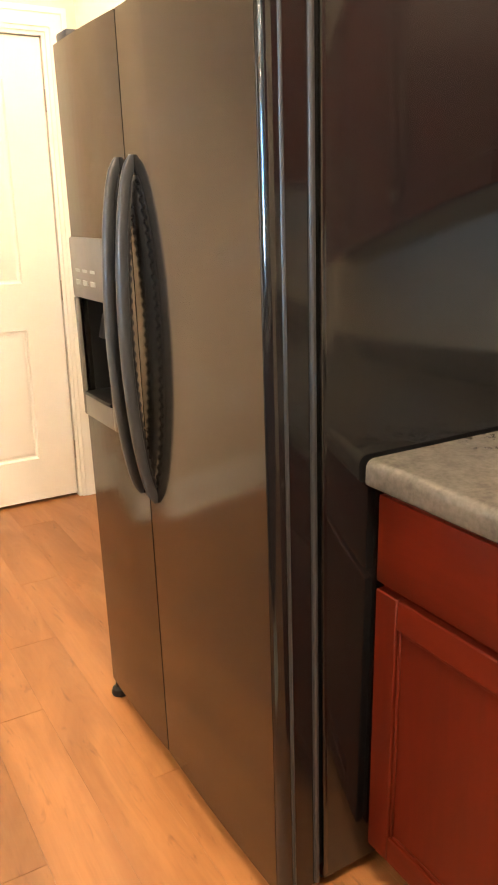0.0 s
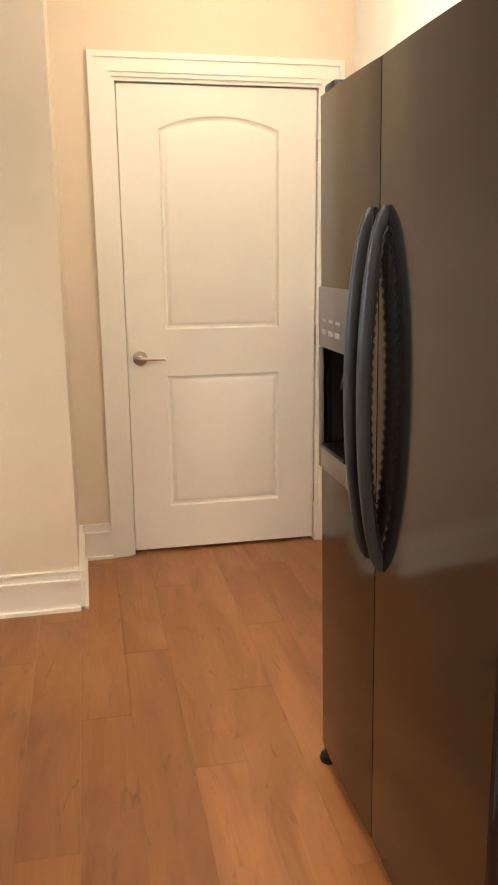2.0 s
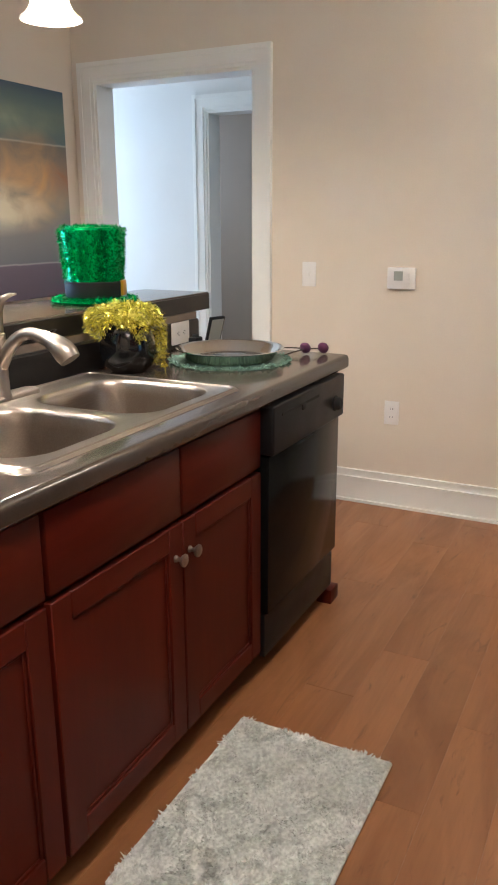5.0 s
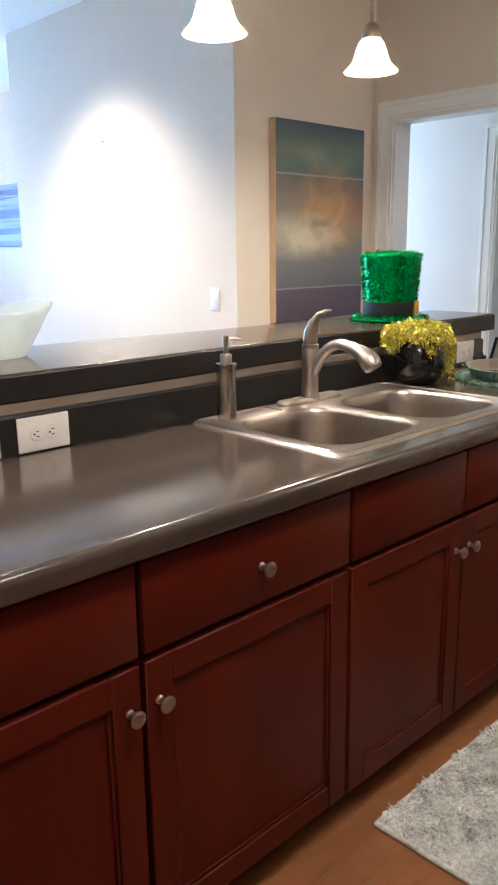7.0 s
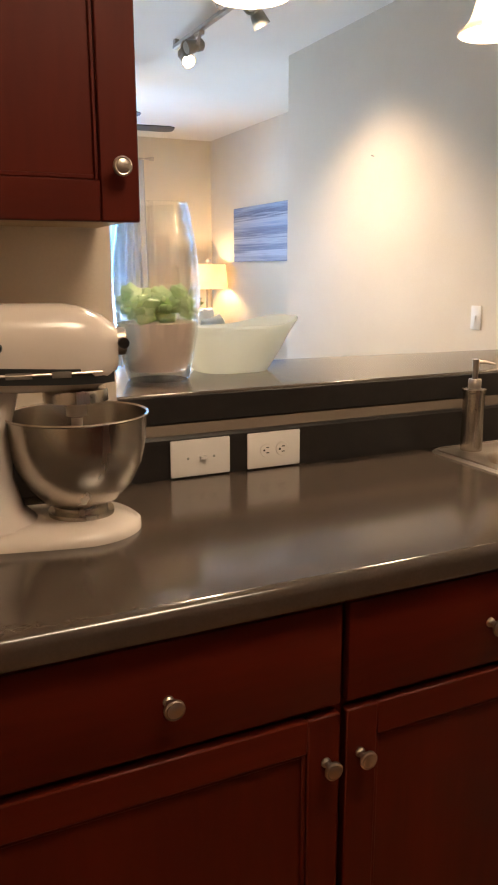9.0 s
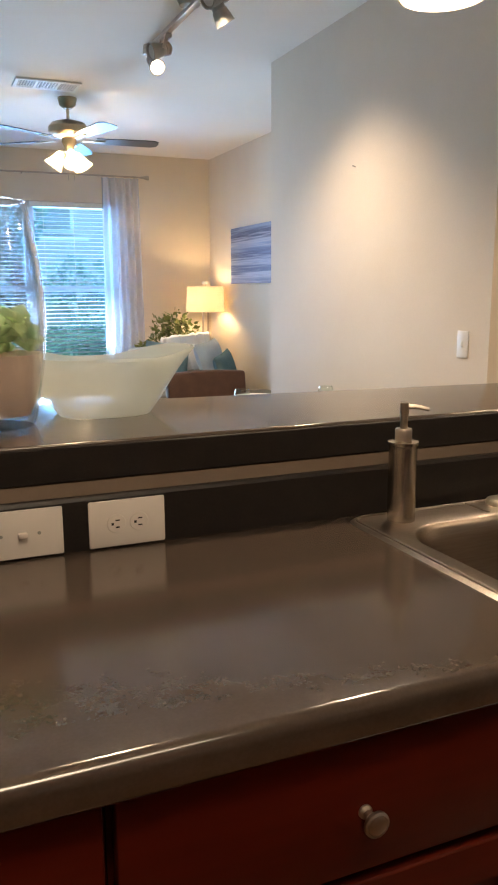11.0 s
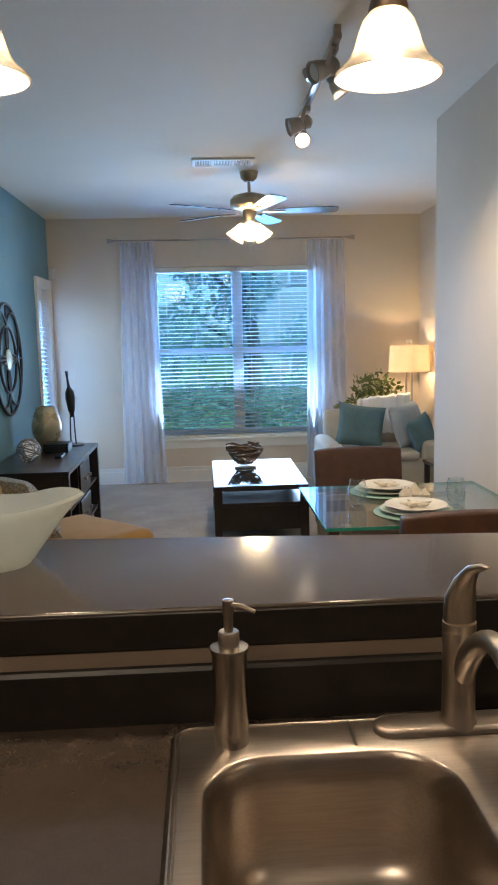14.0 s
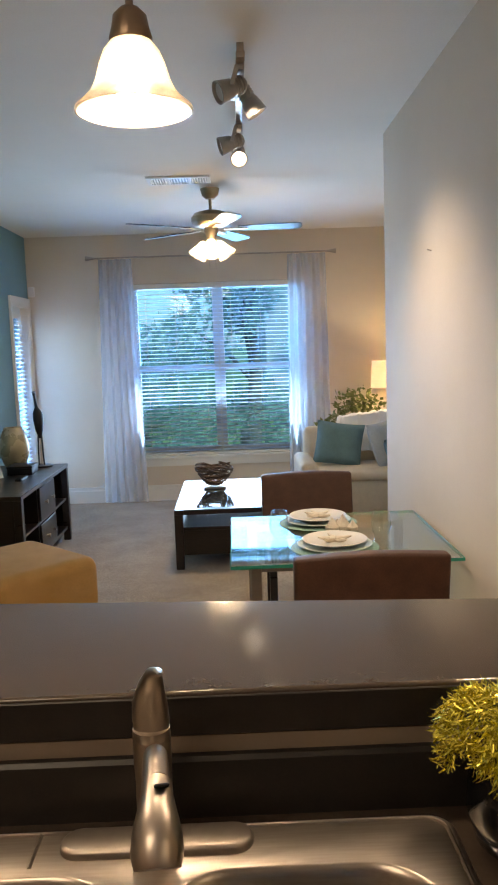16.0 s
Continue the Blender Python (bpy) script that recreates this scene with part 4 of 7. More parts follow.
def nose(yf, yb, z0, z1, s, r=0.017):
    """The section of a worktop with a rounded front; s is the way the front faces."""
    pts = [(yb, z0), (yb, z1)]
    for k in range(7):
        a = math.pi / 2 * k / 6
        pts.append((yf - s * r + s * r * math.sin(a), z1 - r + r * math.cos(a)))
    for k in range(4):
        a = math.pi / 2 * k / 3
        pts.append((yf - s * 0.008 + s * 0.008 * math.cos(a), z0 + 0.008 - 0.008 * math.sin(a)))
    return pts


SX0, SX1, SY0, SY1 = 2.046, 2.898, 1.728, 2.256
bm = extrude_x(nose(1.664, SY0 + 0.02, 0.868, 0.914, -1), 0.0, 3.575)
box(0.0, SX0 + 0.02, SY0 + 0.02, 2.276, 0.868, 0.914, bm=bm)
box(SX1 - 0.02, 3.575, SY0 + 0.02, 2.276, 0.868, 0.914, bm=bm)
box(SX0 + 0.02, SX1 - 0.02, SY1 - 0.02, 2.276, 0.868, 0.914, bm=bm)
box(3.575, 3.590, 1.67, 2.276, 0.876, 0.911, 0.006, 2, bm)
top = piece("worktop", bm, LAMINATE, "dark mottled stone-look laminate worktop with rounded edge", "countertop")
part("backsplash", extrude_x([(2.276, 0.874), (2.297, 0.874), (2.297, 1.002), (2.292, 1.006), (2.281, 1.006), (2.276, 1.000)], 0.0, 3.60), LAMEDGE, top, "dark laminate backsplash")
bm = extrude_x(nose(0.420, -0.262, 0.872, 0.922, 1), 0.0, 2.586)
top2 = piece("worktop", bm, LAMLIT, "mottled laminate worktop beside the refrigerator, coloured lighter as if brightly lit", "countertop")
part("backsplash", box(0.0, 2.586, -0.279, -0.263, 0.874, 1.02, 0.003), LAMLIT, top2)
bm = extrude_x(nose(2.297, 2.765, 1.029, 1.096, -1, 0.006), 1.287, 3.715)
for v in bm.verts:
    if v.co.y > 2.6:
        v.co.y = 2.70 - 0.09 * (v.co.x - 2.5)
bar = piece("bar_top", bm, LAMINATE, "raised dark laminate bar top over half wall", "bar top")
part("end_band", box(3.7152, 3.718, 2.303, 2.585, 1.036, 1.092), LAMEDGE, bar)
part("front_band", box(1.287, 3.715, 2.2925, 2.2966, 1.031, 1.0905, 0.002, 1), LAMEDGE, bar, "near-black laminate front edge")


# ---- sink, tap and soap ----
def rounded(x0, x1, y0, y1, r, n=6):
    pts = []
    for cx, cy, a0 in ((x1 - r, y1 - r, 0), (x0 + r, y1 - r, 90), (x0 + r, y0 + r, 180), (x1 - r, y0 + r, 270)):
        for k in range(n + 1):
            a = radians(a0 + 90 * k / n)
            pts.append((cx + r * math.cos(a), cy + r * math.sin(a)))
    return pts


FXX, FYY = 2.486, 2.212
sink = thing("kitchen_sink", "double bowl stainless steel drop-in sink", "sink", (2.472, 1.99, 0.914))
bm = bmesh.new()
zr = 0.9195
outer = [bm.verts.new((x, y, zr)) for x, y in rounded(SX0 + 0.006, SX1 - 0.006, SY0 + 0.006, SY1 - 0.006, 0.03)]
lip = [bm.verts.new((x, y, 0.9145)) for x, y in rounded(SX0, SX1, SY0, SY1, 0.035)]
n = len(outer)
edges = []
for i in range(n):
    j = (i + 1) % n
    edges.append(bm.edges.new((outer[i], outer[j])))
holes = []
for x0, x1 in ((2.092, 2.448), (2.496, 2.852)):
    h = [bm.verts.new((x, y, zr)) for x, y in rounded(x0, x1, 1.775, 2.158, 0.095, 8)]
    edges += [bm.edges.new((h[i], h[(i + 1) % len(h)])) for i in range(len(h))]
    holes.append((h, x0, x1))
bmesh.ops.triangle_fill(bm, use_beauty=True, edges=edges)
for i in range(n):
    j = (i + 1) % n
    bm.faces.new((lip[i], lip[j], outer[j], outer[i]))
for h, x0, x1 in holes:
    prev = h
    for inset, z, r in ((0.003, 0.9175, 0.094), (0.008, 0.908, 0.092), (0.012, 0.88, 0.090), (0.018, 0.80, 0.088), (0.026, 0.768, 0.084), (0.042, 0.746, 0.076), (0.068, 0.737, 0.06), (0.13, 0.733, 0.04)):
        cur = [bm.verts.new((x, y, z)) for x, y in rounded(x0 + inset, x1 - inset, 1.775 + inset, 2.158 - inset, max(0.02, r), 8)]
        for i in range(len(cur)):
            j = (i + 1) % len(cur)
            bm.faces.new((prev[i], prev[j], cur[j], cur[i]))
        prev = cur
    bm.faces.new(prev)
bmesh.ops.recalc_face_normals(bm, faces=bm.faces)
part("basin", bm, STEEL, sink, "brushed steel bowls and rim")
ring_pts = [(x, y, zr) for x, y in rounded(SX0 + 0.012, SX1 - 0.012, SY0 + 0.012, SY1 - 0.012, 0.028)]
part("rim_bead", tube(ring_pts + ring_pts[:1], 0.0032, 8), STEEL, sink)
part("deck_ledge", tube([(FXX - 0.165, SY1 - 0.014, zr), (FXX - 0.165, 2.172, zr)], 0.0028, 8), STEEL, sink)
for x in (2.295, 2.674):
    part("drain", lathe([(0.034, -0.012), (0.036, 0.002), (0.044, 0.003), (0.055, 0.006), (0.057, 0.0), (0.034, -0.014)], x, 1.975, 0.7335, 32), NICKEL, sink)
    part("drain_strainer", lathe([(0, 0.0012), (0.035, 0.0012), (0.035, 0.0028), (0.012, 0.0020), (0.008, 0.012), (0, 0.013)], x, 1.975, 0.7335, 24), DARKMETAL, sink)


fct = thing("faucet", "brushed nickel pull-out kitchen faucet", "faucet", (FXX, FYY, 0.9195))
bm = bmesh.new()
rows = [[bm.verts.new((x, y, 0.9195 + z)) for x, y in rounded(FXX - 0.132 + i, FXX + 0.132 - i, FYY - 0.029 + i, FYY + 0.029 - i, 0.0288 - i, 8)] for i, z in ((0, 0), (0.0005, 0.007), (0.003, 0.011), (0.007, 0.0125))]
for a, b in zip(rows, rows[1:]):
    for i in range(len(a)):
        bm.faces.new((a[i], a[(i + 1) % len(a)], b[(i + 1) % len(a)], b[i]))
bm.faces.new(rows[-1])
part("deck_plate", bm, NICKEL, fct, "long rounded escutcheon plate")
part("body", lathe([(0, 0.0), (0.030, 0.0), (0.030, 0.008), (0.0255, 0.016), (0.0245, 0.09), (0.0255, 0.12), (0.0255, 0.150), (0.0245, 0.152), (0.0245, 0.154), (0.0255, 0.156), (0.025, 0.166), (0.0, 0.170)], FXX, FYY, 0.922, 28), NICKEL, fct)
part("lever", tube([(FXX, FYY, 1.085), (FXX, FYY, 1.10), (FXX, FYY - 0.002, 1.125), (FXX + 0.004, FYY - 0.010, 1.152), (FXX + 0.010, FYY - 0.024, 1.174), (FXX + 0.017, FYY - 0.044, 1.184), (FXX + 0.022, FYY - 0.060, 1.187)],
                       [0.0235, 0.025, 0.0235, 0.0175, 0.011, 0.0075, 0.003], 18, flat=0.72), NICKEL, fct, "curled leaf-shaped lever")
path = arc((FXX + 0.002, FYY - 0.008, 1.005), (FXX + 0.012, FYY - 0.06, 1.115), (FXX + 0.019, FYY - 0.13, 1.087), 9) + arc((FXX + 0.020, FYY - 0.135, 1.086), (FXX + 0.024, FYY - 0.184, 1.074), (FXX + 0.026, FYY - 0.212, 1.034), 6)
part("spout", tube(path[:11], [0.018, 0.018, 0.0175, 0.017, 0.016, 0.0155, 0.0155, 0.0155, 0.016, 0.0165, 0.017], 18), NICKEL, fct)
head = part("spray_head", tube(path[10:], [0.018, 0.019, 0.022, 0.0255, 0.0285, 0.0295, 0.026], 18), NICKEL, fct)
part("button", turn(box(-0.009, 0.009, -0.016, 0.016, 0, 0.004, 0.002), pose(FXX + 0.028, FYY - 0.155, 1.093, -35, 0, 8)), BLACKPLAST, head)

soap = thing("soap_dispenser", "tall brushed steel pump soap dispenser", "soap dispenser", (2.138, 2.200, 0.9195))
part("body", lathe([(0, 0), (0.0255, 0), (0.0262, 0.002), (0.0262, 0.004), (0.0262, 0.008), (0.0262, 0.136), (0.0262, 0.141), (0.0264, 0.143), (0.0285, 0.144), (0.0285, 0.150), (0.016, 0.151), (0, 0.151)], 2.138, 2.200, 0.9195, 32), STEELV, soap)
part("collar", lathe([(0, 0.150), (0.0155, 0.150), (0.0155, 0.172), (0.014, 0.174), (0, 0.174)], 2.138, 2.2, 0.9195, 24), NICKEL, soap)
pump = part("pump", lathe([(0, 0.17), (0.007, 0.17), (0.007, 0.20), (0.0085, 0.20), (0.0085, 0.221), (0, 0.223)], 2.138, 2.2, 0.9195, 18), NICKEL, soap)
part("nozzle", tube([(2.138, 2.2, 1.134), (2.158, 2.188, 1.134), (2.176, 2.177, 1.129)], [0.0042, 0.004, 0.0032], 8), NICKEL, pump)


# ---- switches and outlets ----
def plate(x0, x1, z0, z1, y, kind, label, cat):
    """A plate lying on its side on the backsplash, facing -y."""
    xm, zm = (x0 + x1) / 2, (z0 + z1) / 2
    t = thing(kind, label, cat, (xm, y, z0))
    part("plate", box(x0, x1, y - 0.006, y, z0, z1, 0.003), WHITEP, t)
    if cat == "outlet":
        for s in (-1, 1):
            cx = xm + s * 0.0195
            r = part("receptacle", turn(lathe([(0, 0.002), (0.0155, 0.002), (0.0165, 0), (0, 0)], segs=20), pose(cx, y - 0.006, zm, 90, 0, 0)), WHITEP, t)
            for dz in (-0.006, 0.006):
                part("slot", box(cx - 0.002, cx + 0.005, y - 0.0092, y - 0.008, zm + dz - 0.001, zm + dz + 0.001), BLACK, r)
            part("slot", box(cx - 0.009, cx - 0.005, y - 0.0092, y - 0.008, zm - 0.002, zm + 0.002), BLACK, r)
    else:
        part("toggle", box(xm - 0.004, xm + 0.011, y - 0.016, y - 0.006, zm - 0.004, zm + 0.004, 0.002), WHITEP, t)
        for s in (-1, 1):
            part("screw", turn(lathe([(0, 0.001), (0.003, 0.001), (0.003, 0), (0, 0)], segs=10), pose(xm + s * 0.03, y - 0.006, zm, 90, 0, 0)), GREYP, t)


plate(1.388, 1.526, 0.917, 0.998, 2.275, "light_switch", "white toggle light switch plate on the backsplash", "switch")
plate(1.568, 1.700, 0.917, 0.998, 2.275, "wall_outlet", "white duplex outlet plate on the backsplash", "outlet")
plate(3.40, 3.52, 0.928, 1.008, 2.275, "wall_outlet", "white outlet plate on the backsplash", "outlet")


def plate_x(x, y, z, kind, label, cat, deep=0.006, w=0.072, h=0.116):
    t = thing(kind, label, cat, (x, y, z - h / 2))
    part("plate", box(x - deep, x, y - w / 2, y + w / 2, z - h / 2, z + h / 2, 0.003), WHITEP, t)
    if cat == "outlet":
        for s in (-1, 1):
            r = part("receptacle", turn(lathe([(0, 0.002), (0.0155, 0.002), (0.0165, 0), (0, 0)], segs=20), pose(x - deep, y, z + s * 0.0195, 0, -90, 0)), WHITEP, t)
            for dy in (-0.006, 0.006):
                part("slot", box(x - deep - 0.0032, x - deep - 0.002, y + dy - 0.001, y + dy + 0.001, z + s * 0.0195 - 0.003, z + s * 0.0195 + 0.004), BLACK, r)
    elif cat == "switch":
        part("rocker", box(x - deep - 0.006, x - deep, y - 0.005, y + 0.005, z - 0.011, z + 0.011, 0.002), WHITEP, t)


plate_x(EAST, 1.797, 0.472, "wall_outlet", "white duplex outlet plate on the wall", "outlet")
plate_x(EAST, 2.237, 1.115, "light_switch", "white light switch plate on the wall", "switch")
plate_x(LIT, 3.765, 1.113, "light_switch", "white light switch plate on spotlit wall", "switch")
th = thing("thermostat", "white wall thermostat with grey display", "thermostat", (EAST, 1.779, 1.06))
part("housing", box(EAST - 0.026, EAST, 1.712, 1.842, 1.06, 1.156, 0.005), WHITEP, th)
part("display", box(EAST - 0.0275, EAST - 0.026, 1.768, 1.81, 1.098, 1.14), GREYP, th)
for i in range(3):
    part("button", box(EAST - 0.0285, EAST - 0.026, 1.735, 1.75, 1.078 + i * 0.022, 1.088 + i * 0.022, 0.001, 1), WHITEP, th)
piece("nail", tube([(LIT, 4.70, 1.975), (LIT - 0.02, 4.70, 1.98)], 0.003, 8), NICKEL, "small bare nail in the spotlit wall", "nail")


# ---- refrigerator ----
RX0, RX1, RY, SEAM = 2.594, 3.507, 0.592, 3.112
fr = thing("refrigerator", "grey side-by-side refrigerator with black sides", "refrigerator", (3.04, 0.56, 0.001))
part("cabinet", box(RX0 + 0.004, RX1 - 0.004, -0.255, RY - 0.104, 0.035, 1.695, 0.006), BLACKGLOSS, fr, "glossy black enamel cabinet")
part("cabinet_flange", box(RX0 + 0.001, RX0 + 0.014, RY - 0.112, RY - 0.101, 0.05, 1.69, 0.003), BLACKGLOSS, fr)
part("gasket", box(RX0 + 0.02, RX1 - 0.02, RY - 0.104, RY - 0.0885, 0.06, 1.68), BLACK, fr)
CAP = 0.018
HOLE = (3.279, 3.469, 0.896, 1.142)


def door_skin(x0, x1, hole=None):
    """A slightly bowed steel sheet with folded edges and, if asked, one opening."""
    bm = bmesh.new()
    xs = sorted([x0 + (x1 - x0) * k / 12 for k in range(13)] + (list(hole[:2]) if hole else []))
    zs = [0.045, 0.052] + (list(hole[2:]) if hole else []) + [1.699, 1.706]
    grid = [[bm.verts.new((x, RY + 0.004 * math.sin(math.pi * (x - x0) / (x1 - x0)), z)) for x in xs] for z in zs]
    for j in range(len(zs) - 1):
        for i in range(len(xs) - 1):
            if hole and hole[0] <= xs[i] < hole[1] and hole[2] <= zs[j] < hole[3]:
                continue
            bm.faces.new((grid[j][i], grid[j][i + 1], grid[j + 1][i + 1], grid[j + 1][i]))
    rim = [e for e in bm.edges if len(e.link_faces) == 1]
    out = bmesh.ops.extrude_edge_only(bm, edges=rim)
    for v in out["geom"]:
        if isinstance(v, bmesh.types.BMVert):
            v.co.y -= 0.02
    bmesh.ops.recalc_face_normals(bm, faces=bm.faces)
    return bm


def edge_cap(xe, s):
    """The rounded black upright edge of a door; s points into the door."""
    pts = [(xe + s * (CAP - CAP * math.cos(math.pi / 2 * k / 7)), RY - CAP + CAP * math.sin(math.pi / 2 * k / 7) - 0.0006) for k in range(8)]
    pts += [(xe + s * CAP, RY - 0.088), (xe, RY - 0.088)]
    bm = bmesh.new()
    a = [bm.verts.new((x, y, 0.045)) for x, y in pts]
    b = [bm.verts.new((x, y, 1.706)) for x, y in pts]
    for i in range(len(pts)):
        j = (i + 1) % len(pts)
        bm.faces.new((a[i], a[j], b[j], b[i]))
    bm.faces.new(a[::-1])
    bm.faces.new(b)
    bmesh.ops.recalc_face_normals(bm, faces=bm.faces)
    return bm


main_door = part("door", door_skin(RX0 + CAP, SEAM - 0.0025), FRIDGE, fr, "tall grey fresh-food door", smooth=False)
freezer = part("door", door_skin(SEAM + 0.0025, RX1 - CAP, HOLE), FRIDGE, fr, "narrow grey freezer door with dispenser", smooth=False)
part("core", box(RX0 + CAP + 0.001, SEAM - 0.003, RY - 0.088, RY - 0.012, 0.048, 1.703), BLACKPLAST, main_door)
part("core", box(SEAM + 0.003, RX1 - CAP - 0.001, RY - 0.088, RY - 0.080, 0.048, 1.703), BLACKPLAST, freezer)
part("edge_cap", edge_cap(RX0, 1), BLACKGLOSS, main_door, "glossy black rounded edge")
part("edge_cap", edge_cap(RX1, -1), BLACKGLOSS, freezer, "glossy black rounded edge")
part("edge_trim", tube([(RX0 - 0.0005, RY - 0.030, 0.05), (RX0 - 0.0005, RY - 0.030, 1.70)], 0.0035, 8), HANDLEP, main_door)
part("edge_trim", tube([(RX0 - 0.001, RY - 0.082, 0.05), (RX0 - 0.001, RY - 0.082, 1.70)], 0.006, 10), HANDLEP, main_door)


def handle_line(t):
    b = math.sin(math.pi * t) ** 0.45
    c = max(0.0, math.sin(math.pi * (t - 0.045) / 0.91)) ** 0.5 if 0.045 < t < 0.955 else 0.0
    return b, RY - 0.002 + 0.036 * c, RY + 0.004 + 0.054 * b, 1.447 - 0.722 * t


def loft(rings, bm=None):
    bm = bm or bmesh.new()
    rows = [[bm.verts.new(p) for p in r] for r in rings]
    n = len(rows[0])
    for a, b in zip(rows, rows[1:]):
        for i in range(n):
            bm.faces.new((a[i], a[(i + 1) % n], b[(i + 1) % n], b[i]))
    bm.faces.new(rows[0][::-1])
    bm.faces.new(rows[-1])
    bmesh.ops.recalc_face_normals(bm, faces=bm.faces)
    return bm


def oval(xc, yc, hw, hd, z, n=16):
    return [(xc + hw * math.copysign(abs(math.cos(a)) ** 0.6, math.cos(a)), yc + hd * math.copysign(abs(math.sin(a)) ** 0.6, math.sin(a)), z) for a in (2 * math.pi * i / n for i in range(n))]


def fridge_handle(xc):
    """A long bow that springs from the door at pointed ends."""
    rings = []
    for k in range(41):
        b, yi, yo, z = handle_line(0.002 + 0.996 * k / 40)
        rings.append(oval(xc, (yi + yo) / 2, 0.002 + 0.0115 * b, (yo - yi) / 2, z))
    return loft(rings)


def handle_grip(xc):
    """The ribbed lining on the inner side of a handle."""
    rings = []
    for k in range(121):
        b, yi, yo, z = handle_line(0.055 + 0.89 * k / 120)
        d = (0.007, 0.0075, 0.0045, 0.003)[k % 4]
        rings.append(oval(xc, yi - d / 2 + 0.001, 0.0095, d / 2 + 0.001, z, 10))
    return loft(rings)


for xc, door_part in ((SEAM - 0.042, main_door), (SEAM + 0.034, freezer)):
    handle = part("handle", fridge_handle(xc), HANDLEP, door_part, "bowed slate plastic handle")
    part("grip", handle_grip(xc), BLACKPLAST, handle, "ribbed black inner grip", smooth=False)
disp = part("dispenser", box(3.262, 3.485, RY - 0.01, RY + 0.010, 1.142, 1.285, 0.006), SILVERP, freezer, "silver control panel")
part("surround", box(3.262, 3.279, RY - 0.01, RY + 0.010, 0.842, 1.142, 0.004, 2, box(3.469, 3.485, RY - 0.01, RY + 0.010, 0.842, 1.142, 0.004, 2, box(3.279, 3.469, RY - 0.01, RY + 0.010, 0.842, 0.896, 0.004))), SILVERP, disp)
bm = box(3.275, 3.473, RY - 0.079, RY - 0.074, 0.892, 1.146)
for a, b, c, d in ((3.275, 3.2788, 0.892, 1.146), (3.4692, 3.473, 0.892, 1.146), (3.2788, 3.4692, 0.892, 0.8958), (3.2788, 3.4692, 1.1422, 1.146)):
    box(a, b, RY - 0.074, RY - 0.011, c, d, bm=bm)
part("cavity", bm, BLACK, disp, "black recessed dispenser bay")
part("drip_tray", box(3.285, 3.463, RY - 0.06, RY + 0.012, 0.897, 0.906, 0.002), BLACKPLAST, disp)
for x in (3.335, 3.413):
    part("paddle", turn(box(-0.022, 0.022, -0.004, 0.004, -0.06, 0.0, 0.003), pose(x, RY - 0.045, 1.10, 14, 0, 0)), BLACKPLAST, disp)
for i in range(3):
    part("button", box(3.317 + i * 0.05, 3.347 + i * 0.05, RY + 0.010, RY + 0.0125, 1.175, 1.187, 0.001, 1), GREYP, disp)
    part("label", box(3.317 + i * 0.05, 3.347 + i * 0.05, RY + 0.010, RY + 0.0112, 1.205, 1.212), GREYP, disp)
for x in (RX0 + 0.04, RX1 - 0.04):
    part("hinge_cover", box(x - 0.035, x + 0.035, RY - 0.13, RY - 0.012, 1.7065, 1.732, 0.006), HANDLEP, fr)
for x in (RX0 + 0.035, RX1 - 0.035):
    part("foot", lathe([(0, 0), (0.024, 0), (0.026, 0.008), (0.022, 0.02), (0.012, 0.026), (0.012, 0.05), (0, 0.05)], x, RY - 0.012, 0, 18), BLACKPLAST, fr)
part("kick_grille", box(RX0 + 0.03, RX1 - 0.03, RY - 0.13, RY - 0.115, 0.012, 0.10), BLACKPLAST, fr)
for x in (RX0 + 0.05, RX1 - 0.05):
    part("roller", box(x - 0.02, x + 0.02, -0.2, -0.14, 0.0, 0.035), BLACKPLAST, fr)

fr.matrix_world = pose(3.04, 0.56, 0.001, -1.0, 0, 0)

# ---- dishwasher ----
DX0, DX1, DY = 2.932, 3.505, 1.668
dw = thing("dishwasher", "glossy black built-in dishwasher with control dial", "dishwasher", (3.22, 1.96, 0))
part("tub", box(DX0 + 0.006, DX1 - 0.004, DY + 0.06, 2.27, 0.10, 0.868), BLACK, dw)
part("door", box(DX0 + 0.004, DX1, DY, DY + 0.055, 0.222, 0.714, 0.005), BLACKPANEL, dw)
pan = part("control_panel", box(DX0 + 0.004, DX1 + 0.002, DY - 0.016, DY + 0.055, 0.718, 0.862, 0.007, 3), BLACKPLAST, dw)
part("vent_slot", box(DX0 + 0.06, DX0 + 0.34, DY - 0.0175, DY - 0.0155, 0.826, 0.834), BLACK, pan)
part("latch", box(DX0 + 0.20, DX0 + 0.23, DY - 0.022, DY - 0.016, 0.812, 0.83, 0.003), BLACK, pan)
part("grip", box(DX0 + 0.17, DX0 + 0.30, DY - 0.020, DY - 0.012, 0.712, 0.7175, 0.002), BLACK, pan)
part("dial", turn(lathe([(0, 0.022), (0.016, 0.022), (0.020, 0.016), (0.021, 0.004), (0.026, 0.002), (0.026, 0), (0, 0)], segs=24), pose(DX1 - 0.085, DY - 0.016, 0.775, 90, 0, 0)), BLACK, pan)
part("kick_plate", box(DX0 + 0.006, DX1 - 0.002, DY + 0.012, DY + 0.03, 0.075, 0.216, 0.003), BLACKPLAST, dw)
for x in (DX0 + 0.06, DX1 - 0.06):
    part("leg", tube([(x, DY + 0.10, 0), (x, DY + 0.10, 0.102)], 0.012, 10), BLACKPLAST, dw)
part("side_panel", box(3.507, 3.535, 1.70, 2.272, 0.0, 0.872, 0.002), CHERRY, dw, "cherry wood side panel")
piece("base_block", box(3.485, 3.56, 1.672, 1.73, 0.0, 0.055, 0.004), CHERRY, "small cherry wood base block", "trim block")


